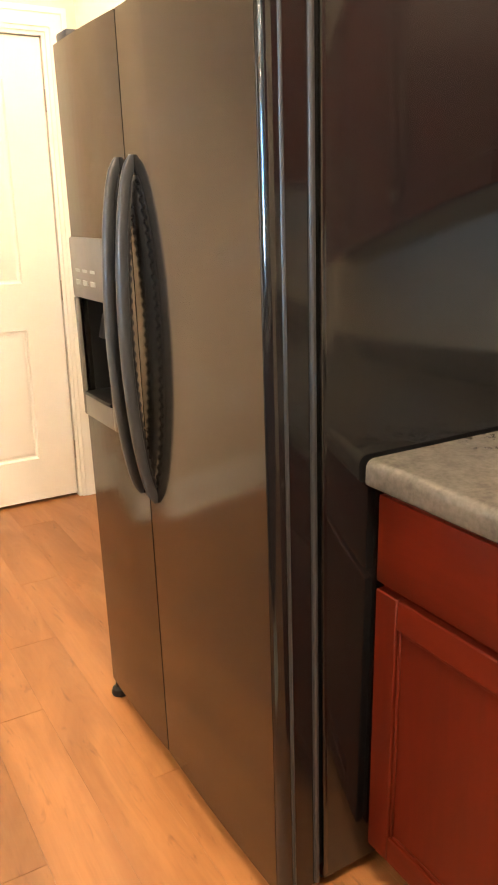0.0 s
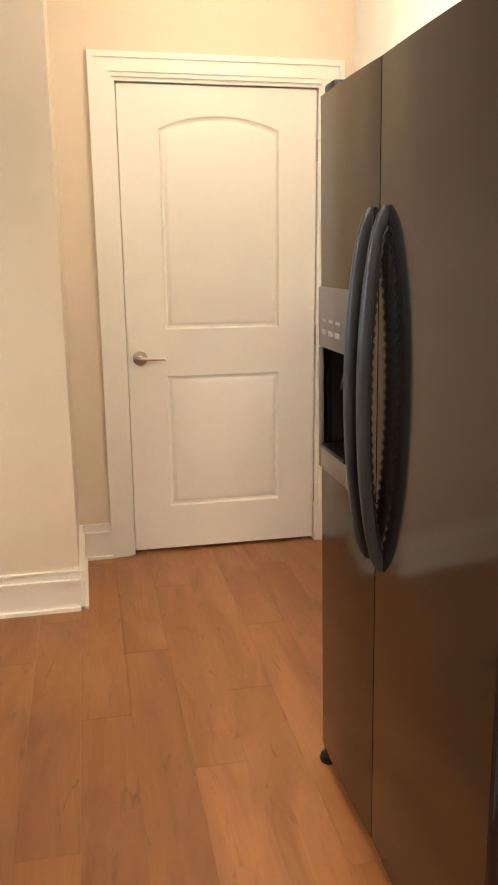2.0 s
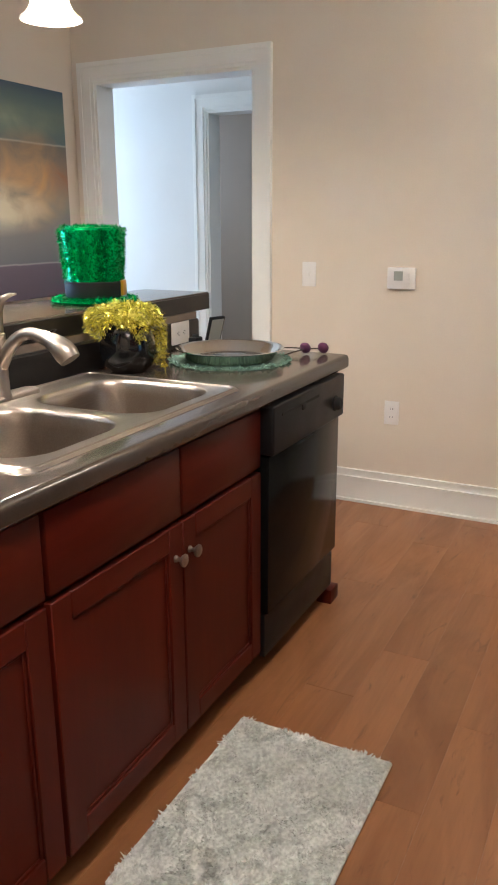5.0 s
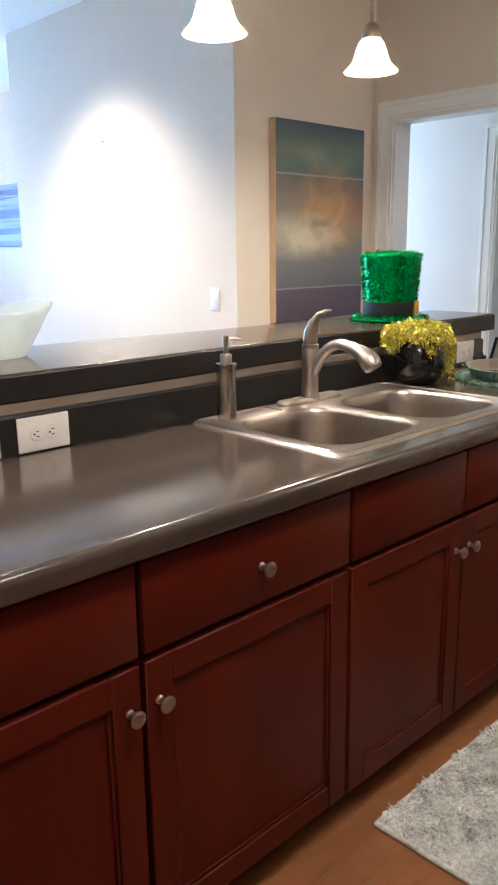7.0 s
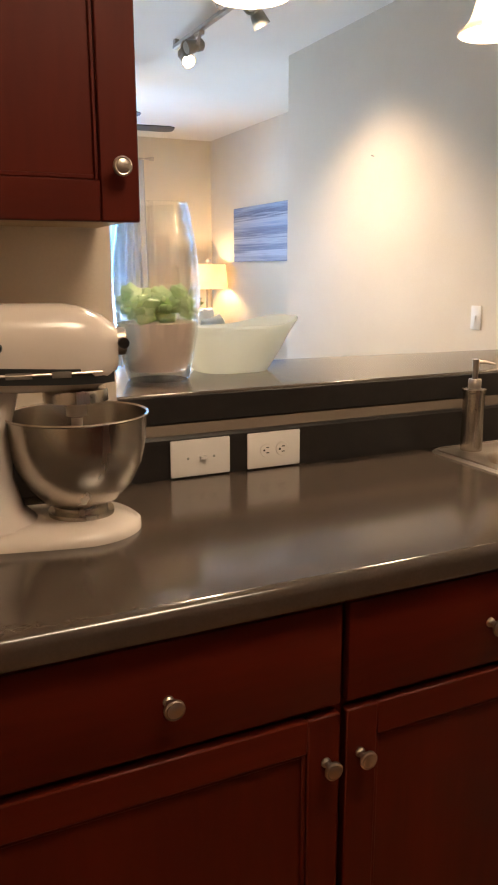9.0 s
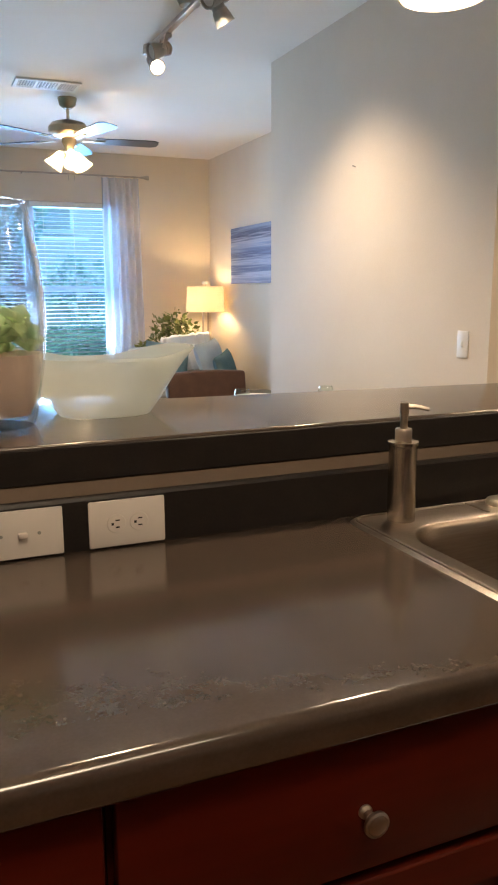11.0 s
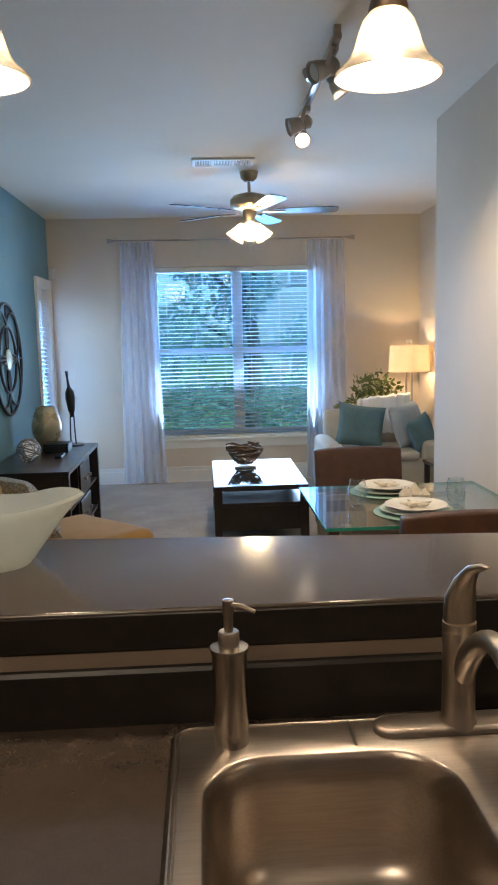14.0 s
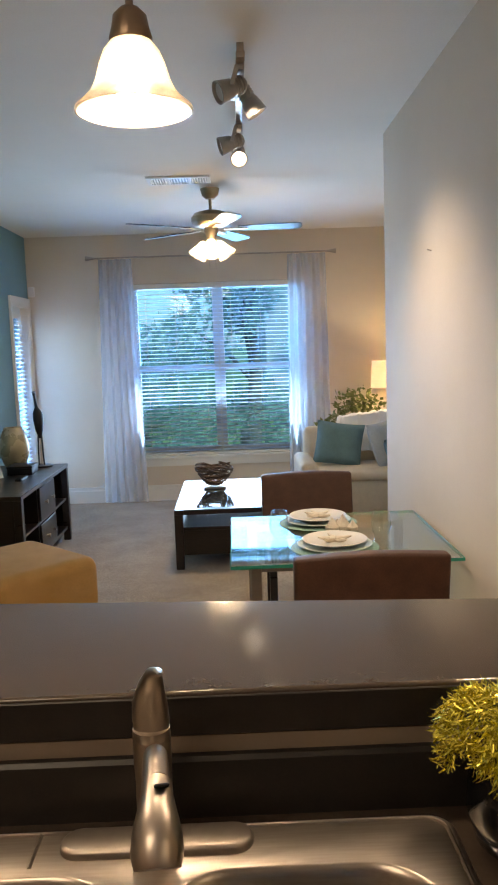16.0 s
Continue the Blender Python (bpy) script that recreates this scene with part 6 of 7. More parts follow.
# glass dining table
GX0, GX1, GY0, GY1 = 2.575, 3.478, 4.115, 4.985
gt = thing("dining_table", "square glass-topped dining table with metal legs", "dining table", (3.03, 4.55, 0.004))
glass_top = part("glass_top", box(GX0 + 0.003, GX1 - 0.003, GY0 + 0.003, GY1 - 0.003, 0.740, 0.752), TABLEGLASS, gt, "clear greenish glass top")
bm = bmesh.new()
for a, b, c, d in ((GX0, GX0 + 0.003, GY0, GY1), (GX1 - 0.003, GX1, GY0, GY1), (GX0 + 0.003, GX1 - 0.003, GY0, GY0 + 0.003), (GX0 + 0.003, GX1 - 0.003, GY1 - 0.003, GY1)):
    box(a, b, c, d, 0.7395, 0.7525, bm=bm)
part("polished_edge", bm, GREENEDGE, glass_top)
for x in (GX0 + 0.10, GX1 - 0.10):
    for y in (GY0 + 0.10, GY1 - 0.10):
        part("leg", box(x - 0.022, x + 0.022, y - 0.022, y + 0.022, 0.004, 0.7395, 0.003, 1), NICKEL, gt)
for y in (GY0 + 0.10, GY1 - 0.10):
    part("stretcher", box(GX0 + 0.12, GX1 - 0.12, y - 0.012, y + 0.012, 0.70, 0.728, 0.002, 1), NICKEL, gt)


def dining_chair(x, y, s, top_z):
    """s: the way from seat to backrest along y."""
    t = thing("dining_chair", "brown leather parsons dining chair", "chair", (x, y, 0.004), "chairs at the glass table")
    w = 0.262
    ya, yb = sorted((y - s * 0.02, y - s * 0.44))
    part("seat", box(x - w + 0.01, x + w - 0.01, ya, yb, 0.40, 0.475, 0.02, 3), LEATHER, t)
    bm = bmesh.new()
    rows = []
    for k in range(13):
        v = k / 12
        z = 0.40 + (top_z - 0.40) * v
        off = s * 0.05 * v ** 1.6
        rows.append([(z, off)])
    for thick, sign in ((0.0, 1),):
        grid = []
        for z_off in rows:
            z, off = z_off[0]
            grid.append([bm.verts.new((x - w + 2 * w * i / 10, y + off + s * 0.035, z + (0.012 * math.sin(math.pi * i / 10) if z > top_z - 0.02 else 0))) for i in range(11)])
        back = []
        for z_off in rows:
            z, off = z_off[0]
            back.append([bm.verts.new((x - w + 2 * w * i / 10, y + off - s * 0.030, z + (0.012 * math.sin(math.pi * i / 10) if z > top_z - 0.02 else 0))) for i in range(11)])
        for g in (grid, back):
            for a, b in zip(g, g[1:]):
                for i in range(10):
                    bm.faces.new((a[i], a[i + 1], b[i + 1], b[i]))
        for i in range(10):
            bm.faces.new((grid[-1][i], grid[-1][i + 1], back[-1][i + 1], back[-1][i]))
            bm.faces.new((grid[0][i], grid[0][i + 1], back[0][i + 1], back[0][i]))
        for k in range(12):
            bm.faces.new((grid[k][0], grid[k + 1][0], back[k + 1][0], back[k][0]))
            bm.faces.new((grid[k][10], grid[k + 1][10], back[k + 1][10], back[k][10]))
    bmesh.ops.recalc_face_normals(bm, faces=bm.faces)
    sharp = [e for e in bm.edges if len(e.link_faces) == 2 and e.calc_face_angle() > 1.0]
    bmesh.ops.bevel(bm, geom=sharp, offset=0.012, segments=3, profile=0.5, affect="EDGES")
    part("backrest", bm, LEATHER, t)
    for lx in (x - w + 0.035, x + w - 0.035):
        for ly in (y - s * 0.0, y - s * 0.40):
            part("leg", box(lx - 0.02, lx + 0.02, ly - 0.02, ly + 0.02, 0.004, 0.402, 0.003, 1), ESPRESSO, t)


dining_chair(3.053, 3.80, -1, 0.880)
dining_chair(3.015, 5.64, 1, 0.838)


def setting_at(x, y, seed):
    rnd = random.Random(seed)
    piece("placemat", lathe([(0, 0.003), (0.17, 0.004), (0.182, 0.002), (0.18, 0), (0, 0)], x, y, 0.7528, 40), GREENWEAVE, "round green woven placemat on glass table", "placemat", "place settings")
    piece("charger_plate", lathe([(0, 0.006), (0.10, 0.006), (0.152, 0.016), (0.154, 0.014), (0.10, 0.0), (0, 0)], x, y, 0.7572, 44), CHARGER, "pale green glass charger plate", "plate", "place settings")
    piece("dinner_plate", lathe([(0, 0.006), (0.085, 0.006), (0.132, 0.018), (0.134, 0.016), (0.088, 0.0), (0, 0)], x, y, 0.7738, 44), PORCELAIN, "white porcelain dinner plate", "plate", "place settings")
    bm = bmesh.new()
    for k in range(5):
        a = radians(72 * k + rnd.uniform(0, 40))
        tube([(x, y, 0.787), (x + 0.035 * math.cos(a), y + 0.035 * math.sin(a), 0.789), (x + 0.07 * math.cos(a), y + 0.07 * math.sin(a), 0.796)], [0.014, 0.010, 0.003], 8, bm)
    piece("starfish", bm, SHELL, "pale dried starfish on the plate", "starfish", "shells on the table")


setting_at(3.005, 4.345, 1)
setting_at(2.985, 4.80, 2)
for x, y in ((2.788, 4.535), (3.222, 4.475)):
    piece("stemless_glass", lathe([(0, 0), (0.026, 0.0), (0.036, 0.02), (0.043, 0.055), (0.038, 0.10), (0.033, 0.118), (0.0315, 0.118), (0.0365, 0.10), (0.0415, 0.055), (0.034, 0.022), (0.02, 0.006), (0, 0.005)], x, y, 0.7528, 30), THINGLASS, "clear stemless wine glass", "glass", "wine glasses")
bm = bmesh.new()
for k, (dx, dy, r) in enumerate(((0, 0, 0.03), (0.05, 0.02, 0.034), (0.09, -0.01, 0.024), (0.03, 0.045, 0.022))):
    bm = lathe([(0, 0), (r, 0.006), (r * 1.05, 0.02), (r * 0.5, r * 1.4), (0.003, r * 2.1), (0, r * 2.12)], 3.03 + dx, 4.62 + dy, 0.7528, 14)
    piece("conch_shell", bm, SHELL, "pale conch shell in the table centrepiece", "shell", "shells on the table")

# media console
KX0, KX1, KY0, KY1 = 0.60, 1.185, 6.30, 7.77
con = thing("media_console", "espresso media console with drawers and shelves", "console", (0.89, 7.03, 0.004))
part("top", box(KX0, KX1, KY0, KY1, 0.622, 0.652, 0.003, 1), ESPRESSO, con)
part("bottom_shelf", box(KX0 + 0.01, KX1 - 0.02, KY0 + 0.03, KY1 - 0.03, 0.10, 0.125, 0.002, 1), ESPRESSO, con)
part("middle_shelf", box(KX0 + 0.01, KX1 - 0.02, KY0 + 0.03, KY1 - 0.03, 0.345, 0.365, 0.002, 1), ESPRESSO, con)
part("back_panel", box(KX0, KX0 + 0.012, KY0 + 0.03, KY1 - 0.03, 0.10, 0.622), ESPRESSO, con)
for y in (KY0 + 0.03, 6.78, 7.28, KY1 - 0.03):
    part("divider", box(KX0 + 0.012, KX1 - 0.02, y - 0.012, y + 0.012, 0.125, 0.622), ESPRESSO, con)
for x in (KX0 + 0.03, KX1 - 0.03):
    for y in (KY0 + 0.03, KY1 - 0.03):
        part("leg", box(x - 0.028, x + 0.028, y - 0.028, y + 0.028, 0.004, 0.622, 0.003, 1), ESPRESSO, con)
for z0, z1 in ((0.13, 0.34), (0.37, 0.615)):
    dr = part("drawer_front", box(KX1 - 0.02, KX1 - 0.004, 6.80, 7.26, z0, z1, 0.003, 1), ESPRESSO, con)
    for y in (6.93, 7.13):
        part("knob", turn(lathe([(0, 0), (0.006, 0), (0.006, 0.014), (0.015, 0.02), (0.015, 0.028), (0, 0.03)], segs=14), pose(KX1 - 0.004, y, (z0 + z1) / 2, 0, 90, 0)), NICKEL, dr)
for z, h in ((0.126, 0.19), (0.366, 0.16)):
    for k in range(5):
        piece("book", box(0.86, 1.10, 7.36 + k * 0.05, 7.395 + k * 0.05, z, z + h - 0.01 * (k % 3), 0.003, 1), [PORCELAIN, CERAMIC, PALEFAB, PORCELAIN, TWIG][k], "pale hardback book standing on console shelf", "book", "books in the console")
piece("ceramic_vase", lathe([(0, 0), (0.06, 0), (0.085, 0.03), (0.118, 0.12), (0.122, 0.19), (0.10, 0.28), (0.075, 0.335), (0.07, 0.34), (0.066, 0.333), (0.09, 0.28), (0, 0.25)], 0.80, 7.58, 0.652, 36), PEARL, "pearly cream ceramic vase on the console", "vase")
bm = lathe([(0, 0), (0.09, 0), (0.09, 0.012), (0, 0.014)], 1.0, 7.64, 0.652, 24)
for s in (-0.022, 0.022):
    tube([(1.0 + s, 7.64, 0.66), (1.0 + s * 0.8, 7.63, 0.80), (1.0 + s * 0.6, 7.64, 0.95)], 0.006, 8, bm)
tube([(1.0, 7.64, 0.89), (1.0, 7.63, 0.95), (0.995, 7.64, 1.05), (0.99, 7.645, 1.10), (0.985, 7.64, 1.145), (0.98, 7.62, 1.22), (0.98, 7.60, 1.27), (0.98, 7.56, 1.275)], [0.010, 0.030, 0.044, 0.038, 0.013, 0.009, 0.013, 0.004], 12, bm)
piece("bird_sculpture", bm, DARKMETAL, "slender dark metal sculpture on the console", "sculpture")
bx = thing("console_box", "black lidded box on the console", "box", (0.93, 7.30, 0.652))
part("body", box(0.84, 1.03, 7.20, 7.40, 0.6525, 0.705, 0.004), BLACKPLAST, bx)
part("lid", box(0.835, 1.035, 7.195, 7.405, 0.7055, 0.722, 0.004), BLACKPLAST, bx)
piece("remote_control", box(0.98, 1.03, 6.90, 7.08, 0.6525, 0.672, 0.005), BLACKPLAST, "black remote control on the console", "remote")
bm = bmesh.new()
rnd = random.Random(9)
for k in range(14):
    a, e = rnd.uniform(0, 3.14), rnd.uniform(-1, 1)
    m = pose(0.83, 6.75, 0.742, rnd.uniform(0, 180), rnd.uniform(0, 180), 0)
    pts = [m @ Vector((0.085 * math.cos(t), 0.085 * math.sin(t), 0)) for t in (2 * math.pi * i / 20 for i in range(21))]
    tube(pts, 0.0035, 6, bm)
piece("wire_orb", bm, NICKEL, "silver wire orb ornament on the console", "ornament")
piece("tissue_card", turn(box(-0.09, 0.09, -0.004, 0.004, 0, 0.13, 0.002, 1), pose(0.80, 7.02, 0.654, -18, 0, 65)), PORCELAIN, "white card standing on the console", "card")

# tan chaise
chs = thing("chaise_lounge", "tan suede chaise lounge standing at an angle", "chaise", (1.237, 5.50, 0.004))
m = pose(1.237, 5.50, 0, 0, 0, 45)
part("seat", turn(box(-0.46, 0.46, -0.36, 0.36, 0.10, 0.43, 0.07, 5), m), SUEDE, chs)
part("backrest", turn(box(-0.11, 0.11, -0.36, 0.36, 0.0, 0.80, 0.09, 5), m @ pose(-0.46, 0, 0.12, 0, -12, 0)), SUEDE, chs)
for x in (-0.38, 0.38):
    for y in (-0.28, 0.28):
        part("leg", turn(box(x - 0.03, x + 0.03, y - 0.03, y + 0.03, 0.004, 0.105), m), ESPRESSO, chs)
piece("throw_pillow", turn(cushion(0.40, 0.40, 0.15), pose(1.10, 5.36, 0.62, 32, 0, -45)), PATTERN, "grey and cream patterned cushion on chaise", "cushion")

# cream armchair
ac = thing("armchair", "cream upholstered armchair with loose throw", "armchair", (3.68, 8.30, 0.004))
part("seat_base", box(3.28, 4.10, 7.82, 8.62, 0.10, 0.40, 0.04, 4), CREAMFAB, ac)
part("seat_cushion", box(3.32, 4.0, 7.80, 8.50, 0.395, 0.475, 0.035, 4), CREAMFAB, ac)
part("arm", box(3.165, 3.325, 7.86, 8.66, 0.10, 0.555, 0.05, 4), CREAMFAB, ac)
part("arm", box(4.03, 4.19, 7.86, 8.66, 0.10, 0.555, 0.05, 4), CREAMFAB, ac)
part("backrest", turn(box(-0.44, 0.44, -0.09, 0.09, 0.0, 0.50, 0.07, 5), pose(3.70, 8.60, 0.30, -8, 0, 0)), CREAMFAB, ac)
for x in (3.22, 4.14):
    for y in (7.92, 8.58):
        part("leg", box(x - 0.025, x + 0.025, y - 0.025, y + 0.025, 0.004, 0.11), ESPRESSO, ac)
piece("throw_pillow", turn(cushion(0.44, 0.40, 0.15), pose(3.56, 8.30, 0.665, -16, 8, -8)), TEALFAB, "teal blue cushion on the armchair", "cushion", "armchair cushions")
piece("throw_pillow", turn(cushion(0.42, 0.42, 0.15), pose(4.00, 8.24, 0.665, -18, -6, 40)), PALEFAB, "pale blue cushion on the armchair", "cushion", "armchair cushions")
piece("throw_pillow", turn(cushion(0.34, 0.30, 0.13), pose(4.06, 8.02, 0.62, -14, -12, 46)), TEALFAB, "small grey green cushion on the armchair", "cushion", "armchair cushions")


def draped_throw():
    """A soft cloth over the backrest, hanging down its front."""
    bm = bmesh.new()
    path = [(8.74, 0.56), (8.745, 0.72), (8.72, 0.82), (8.66, 0.852), (8.59, 0.838), (8.52, 0.76), (8.47, 0.64), (8.40, 0.54)]
    rows = []
    for k, (y, z) in enumerate(path):
        row = []
        for i in range(19):
            u = i / 18
            fold = 0.014 * math.sin(u * 15 + 0.5 * k) + 0.008 * math.sin(u * 31 - k)
            x = 3.64 + 0.47 * u + 0.02 * math.sin(k * 0.8) - 0.012 * k * (1 - u)
            row.append(bm.verts.new((x, y - abs(fold) * 0.7, z + abs(fold) + 0.03 + 0.05 * u * (1 if 2 <= k <= 4 else 0))))
        rows.append(row)
    for a, b in zip(rows, rows[1:]):
        for i in range(18):
            bm.faces.new((a[i], a[i + 1], b[i + 1], b[i]))
    bmesh.ops.recalc_face_normals(bm, faces=bm.faces)
    bmesh.ops.solidify(bm, geom=list(bm.faces), thickness=0.008)
    return bm


piece("throw_blanket", draped_throw(), WHITEFAB, "white throw blanket draped over armchair back", "blanket")
stb = thing("side_table", "small dark wooden side table by the armchair", "side table", (4.12, 7.40, 0.004))
part("top", box(3.95, 4.30, 7.22, 7.58, 0.42, 0.45, 0.003, 1), ESPRESSO, stb)
for x in (3.98, 4.27):
    for y in (7.25, 7.55):
        part("leg", box(x - 0.02, x + 0.02, y - 0.02, y + 0.02, 0.004, 0.42), ESPRESSO, stb)

# end table, lamp and plant
et = thing("end_table", "dark wooden end table in the corner", "end table", (4.02, 8.93, 0.004))
part("top", box(3.62, 4.36, 8.74, 9.14, 0.56, 0.59, 0.003, 1), ESPRESSO, et)
for x in (3.66, 4.32):
    for y in (8.78, 9.10):
        part("leg", box(x - 0.02, x + 0.02, y - 0.02, y + 0.02, 0.004, 0.56), ESPRESSO, et)
LX, LY = 4.165, 8.84
tl = thing("table_lamp", "lit table lamp with white drum shade", "lamp", (LX, LY, 0.59))
part("base", box(LX - 0.08, LX + 0.08, LY - 0.05, LY + 0.05, 0.5905, 0.612, 0.003, 1), NICKEL, tl)
for s in (-0.028, 0.028):
    part("post", box(LX + s - 0.009, LX + s + 0.009, LY - 0.009, LY + 0.009, 0.612, 1.16, 0.002, 1), NICKEL, tl)
part("crossbar", box(LX - 0.04, LX + 0.04, LY - 0.010, LY + 0.010, 1.16, 1.18), NICKEL, tl)
sh = [(0.205, 1.135), (0.190, 1.395)]
part("shade", lathe(sh + [(r - 0.003, z) for r, z in sh[::-1]] + [sh[0]], LX, LY, 0, 40), LAMPSHADE, tl, "white linen drum shade")
part("bulb", lathe([(0, 1.20), (0.02, 1.205), (0.03, 1.235), (0.022, 1.27), (0, 1.275)], LX, LY, 0, 16), BULBL, tl)
part("harp", tube([(LX, LY, 1.18), (LX, LY, 1.43)], 0.004, 8), NICKEL, tl)
part("finial", lathe([(0, 1.42), (0.028, 1.42), (0.03, 1.43), (0.022, 1.448), (0, 1.45)], LX, LY, 0, 16), PORCELAIN, tl)


def leaf_crown(bm, clumps, count, size, seed):
    rnd = np.random.RandomState(seed)
    for (cx, cy, cz, r) in clumps:
        for _ in range(count):
            d = rnd.normal(0, 1, 3)
            d = d / np.linalg.norm(d) * r * rnd.uniform(0.45, 1.05)
            p = Vector((cx + d[0], cy + d[1], cz + d[2] * 0.85))
            ax = Vector(rnd.normal(0, 1, 3) + d / r * 1.2).normalized()
            sd = ax.cross(Vector(rnd.normal(0, 1, 3))).normalized()
            L = size * rnd.uniform(0.6, 1.3)
            vs = [bm.verts.new(v) for v in (p, p + ax * L * 0.5 + sd * L * 0.26, p + ax * L, p + ax * L * 0.5 - sd * L * 0.26)]
            bm.faces.new(vs)
    return bm


hp = thing("house_plant", "bushy green house plant in dark pot", "plant", (3.83, 8.95, 0.59))
part("pot", lathe([(0, 0), (0.075, 0), (0.095, 0.10), (0.10, 0.13), (0.09, 0.13), (0, 0.11)], 3.83, 8.95, 0.5905, 28), DARKMETAL, hp)
part("stems", tube([(3.83, 8.95, 0.70), (3.80, 8.93, 0.85), (3.76, 8.92, 1.0)], 0.006, 6, tube([(3.83, 8.95, 0.70), (3.88, 8.94, 0.88), (3.93, 8.93, 1.02)], 0.006, 6, tube([(3.82, 8.93, 0.72), (3.65, 8.88, 0.80), (3.48, 8.85, 0.76)], 0.005, 6))), STEM, hp)
part("leaves", leaf_crown(bmesh.new(), [(3.72, 8.92, 0.98, 0.13), (3.86, 8.92, 1.02, 0.15), (3.98, 8.94, 0.96, 0.13), (3.80, 8.88, 0.85, 0.16), (3.95, 8.90, 0.83, 0.12), (3.62, 8.88, 0.82, 0.08), (3.50, 8.86, 0.77, 0.06)], 95, 0.062, 12), LEAF, hp, "small green and yellow leaves", smooth=False)


# ---- outdoors ----
setting("ground", box(-400, 400, 9.9, 800, -0.9, -0.6), LAWN, "green lawn outside the window", "ground")


def tree(x, y, h, clumps, count, size, seed):
    t = thing("garden_tree", "leafy green garden tree outside the window", "tree", (x, y, -0.6), "garden trees")
    trunk = tube([(x, y, -0.6), (x + 0.1, y, h * 0.3), (x, y + 0.1, h * 0.6), (x + 0.05, y, h)], [0.15, 0.11, 0.08, 0.03], 10)
    for cx, cy, cz, r in clumps:
        tube([(x + 0.05, y, min(h, cz) * 0.55), ((x + cx) / 2, (y + cy) / 2, cz * 0.85), (cx, cy, cz)], [0.05, 0.035, 0.012], 7, trunk)
    part("trunk", trunk, BARK, t)
    part("crown", leaf_crown(bmesh.new(), clumps, count, size, seed), BRIGHTLEAF, t, smooth=False)


house = thing("apartment_building", "pale apartment building beyond the garden trees", "building", (9.0, 26.0, -0.6))
part("wall", box(3.6, 16.0, 24.0, 30.0, -0.6, 5.2), SIDING, house)
part("roof", extrude_x([(23.5, 5.15), (30.5, 5.15), (27.0, 7.2)], 3.2, 16.4), TWIG, house)
for wx in (4.6, 6.8, 9.0, 11.2):
    for wz in (0.3, 3.0):
        win_far = part("window", box(wx, wx + 1.1, 23.96, 24.0, wz, wz + 1.5), TRIM, house)
        for k in range(2):
            part("pane", box(wx + 0.08, wx + 1.02, 23.94, 23.96, wz + 0.08 + 0.71 * k, wz + 0.71 + 0.71 * k), GREYP, win_far)
    part("balcony_rail", box(wx - 0.3, wx + 1.4, 23.3, 23.4, 2.75, 2.85), TRIM, house)
rnd = random.Random(21)
tree(1.2, 12.3, 0.9, [(1.2 + rnd.uniform(-1.0, 1.0), 12.3 + rnd.uniform(-0.4, 0.4), rnd.uniform(-0.2, 1.1), rnd.uniform(0.35, 0.55)) for _ in range(10)], 260, 0.12, 36)
tree(4.3, 12.6, 1.0, [(4.3 + rnd.uniform(-0.8, 0.9), 12.6 + rnd.uniform(-0.4, 0.4), rnd.uniform(-0.2, 0.9), rnd.uniform(0.35, 0.55)) for _ in range(8)], 260, 0.12, 37)
tree(0.6, 13.2, 3.6, [(0.6 + rnd.uniform(-1.3, 1.3), 13.2 + rnd.uniform(-0.7, 0.7), rnd.uniform(0.2, 3.9), rnd.uniform(0.5, 0.85)) for _ in range(12)], 330, 0.16, 31)
tree(2.9, 14.6, 4.0, [(2.9 + rnd.uniform(-1.1, 0.7), 14.6 + rnd.uniform(-0.7, 0.7), rnd.uniform(0.3, 4.2), rnd.uniform(0.45, 0.8)) for _ in range(11)], 300, 0.17, 32)
tree(5.2, 15.2, 2.2, [(5.2 + rnd.uniform(-1.3, 1.3), 15.2 + rnd.uniform(-0.7, 0.7), rnd.uniform(-0.2, 1.5), rnd.uniform(0.5, 0.8)) for _ in range(9)], 300, 0.17, 33)
tree(-2.6, 16.5, 4.6, [(-2.6 + rnd.uniform(-1.5, 1.5), 16.5 + rnd.uniform(-0.7, 0.7), rnd.uniform(0.2, 4.9), rnd.uniform(0.6, 0.9)) for _ in range(11)], 280, 0.18, 34)
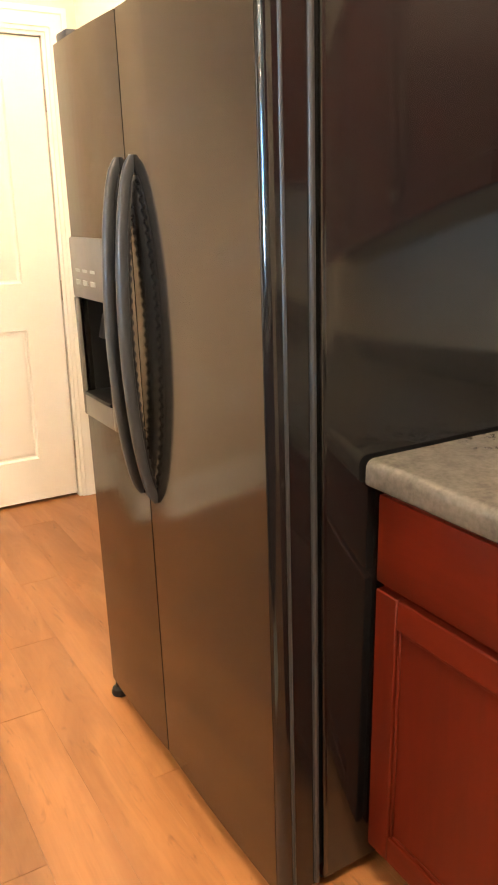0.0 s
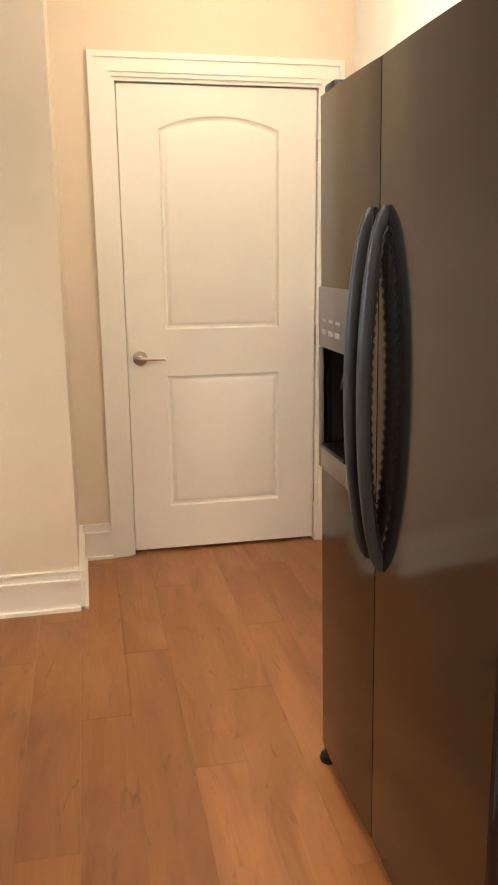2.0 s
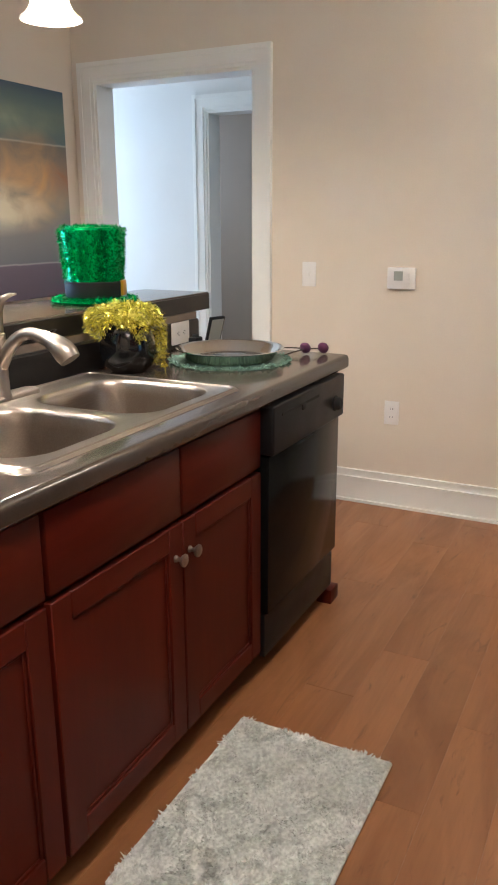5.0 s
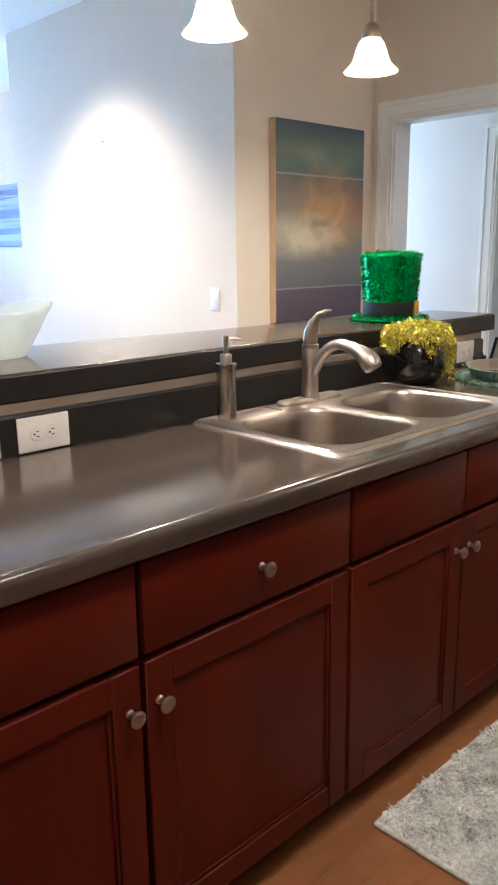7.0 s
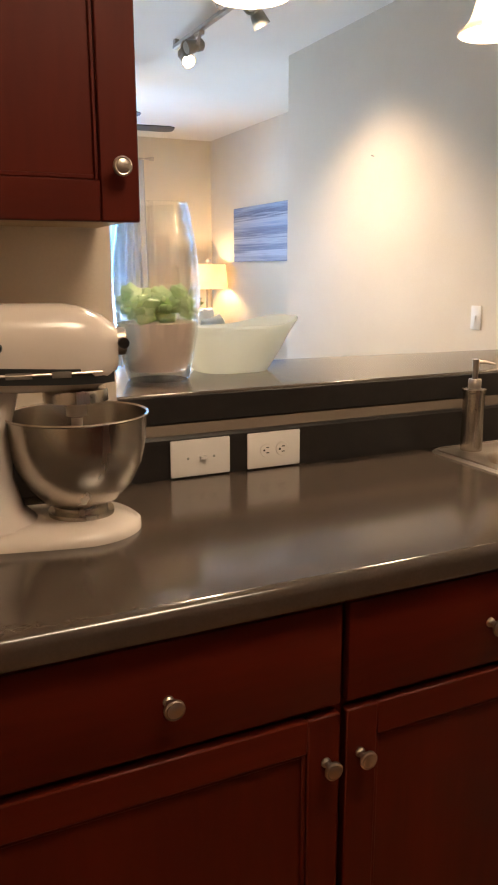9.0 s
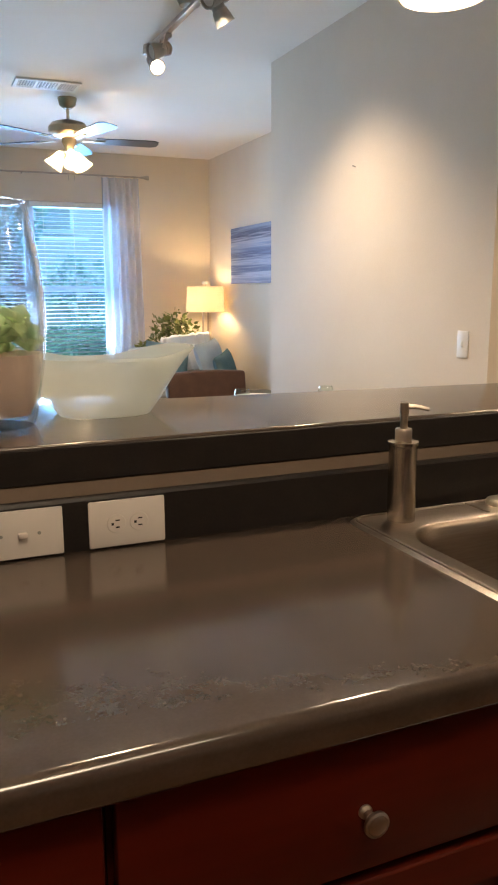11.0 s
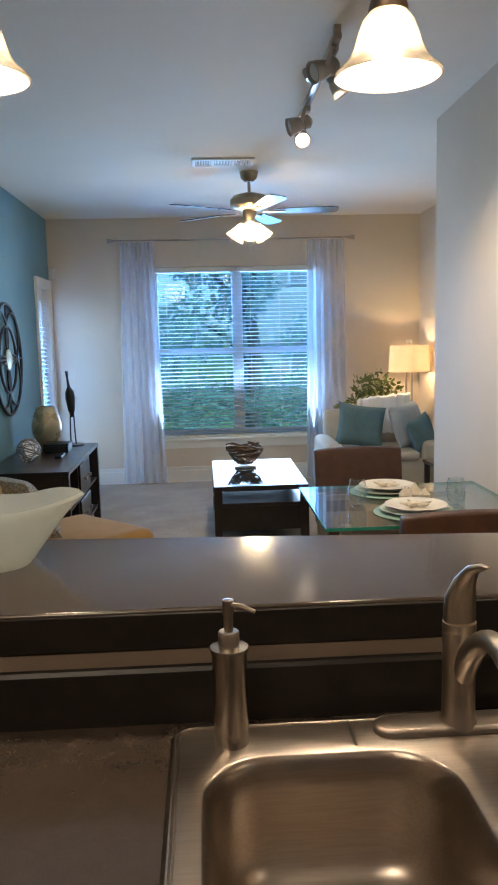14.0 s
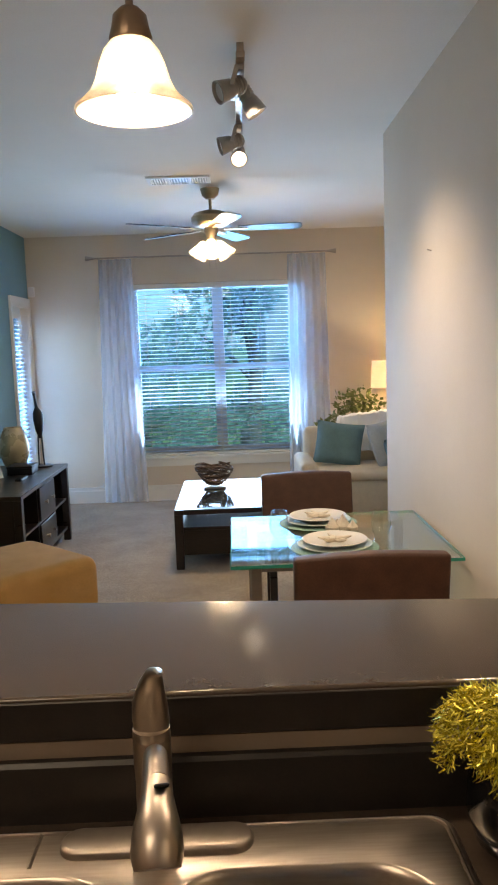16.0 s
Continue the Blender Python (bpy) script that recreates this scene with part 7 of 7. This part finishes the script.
tree(7.6, 18.0, 4.0, [(7.6 + rnd.uniform(-1.4, 1.4), 18 + rnd.uniform(-0.7, 0.7), rnd.uniform(0.2, 3.6), rnd.uniform(0.6, 0.9)) for _ in range(10)], 260, 0.18, 35)
palm = thing("palm_shrub", "low palm shrub with arching fronds outside", "palm", (2.75, 11.4, -0.6))
part("trunk", tube([(2.75, 11.4, -0.6), (2.75, 11.4, 0.50)], [0.10, 0.07], 10), BARK, palm)
for k in range(13):
    a = radians(k * 27.7)
    L = rnd.uniform(0.95, 1.35)
    bm = bmesh.new()
    stem_pts = [Vector((2.75 + L * s * math.cos(a), 11.4 + L * s * math.sin(a), 0.50 + 1.0 * s - 0.85 * s * s)) for s in (i / 12 for i in range(13))]
    tube(stem_pts, 0.008, 5, bm)
    for i in range(2, 13):
        for sgn in (-1, 1):
            q = stem_pts[i]
            w = Vector((-math.sin(a) * sgn, math.cos(a) * sgn, -0.25)) * 0.26 * math.sin(math.pi * (i + 1) / 14.5) + Vector((math.cos(a), math.sin(a), 0)) * 0.09
            e = Vector((math.cos(a), math.sin(a), 0)) * 0.016
            bm.faces.new([bm.verts.new(v) for v in (q - e, q + e, q + w)])
    part("frond", bm, BRIGHTLEAF, palm, smooth=False)


# ---- floor planks ----
PW, PL = 0.152, 1.22
plank_meshes = {}


def plank_mesh(length, width):
    key = (round(length, 3), round(width, 3))
    if key not in plank_meshes:
        plank_meshes[key] = finish("plank", box(0.0005, length - 0.0005, 0.00015, width - 0.00015, -0.0115, 0.0, 0.0002, 1), PLANK, False)
    return plank_meshes[key]


floor_root = setting("floor", box(-0.12, DOORX + 0.3, -0.42, 2.95, -0.0119, -0.0116), GROUT, "warm oak plank floor", "floor")
rnd = random.Random(14)
y = -0.42
row = 0
while y < 2.95 - 0.001:
    w = min(PW, 2.95 - y)
    x = -0.12 - PL * ((row * 0.37 + rnd.uniform(0, 0.2)) % 1.0)
    while x < DOORX + 0.3:
        a, b = max(x, -0.12), min(x + PL, DOORX + 0.3)
        if b - a > 0.02:
            p = new("plank", plank_mesh(b - a, w))
            p.parent = floor_root
            p.location = (a, y, 0)
        x += PL
    y += PW
    row += 1
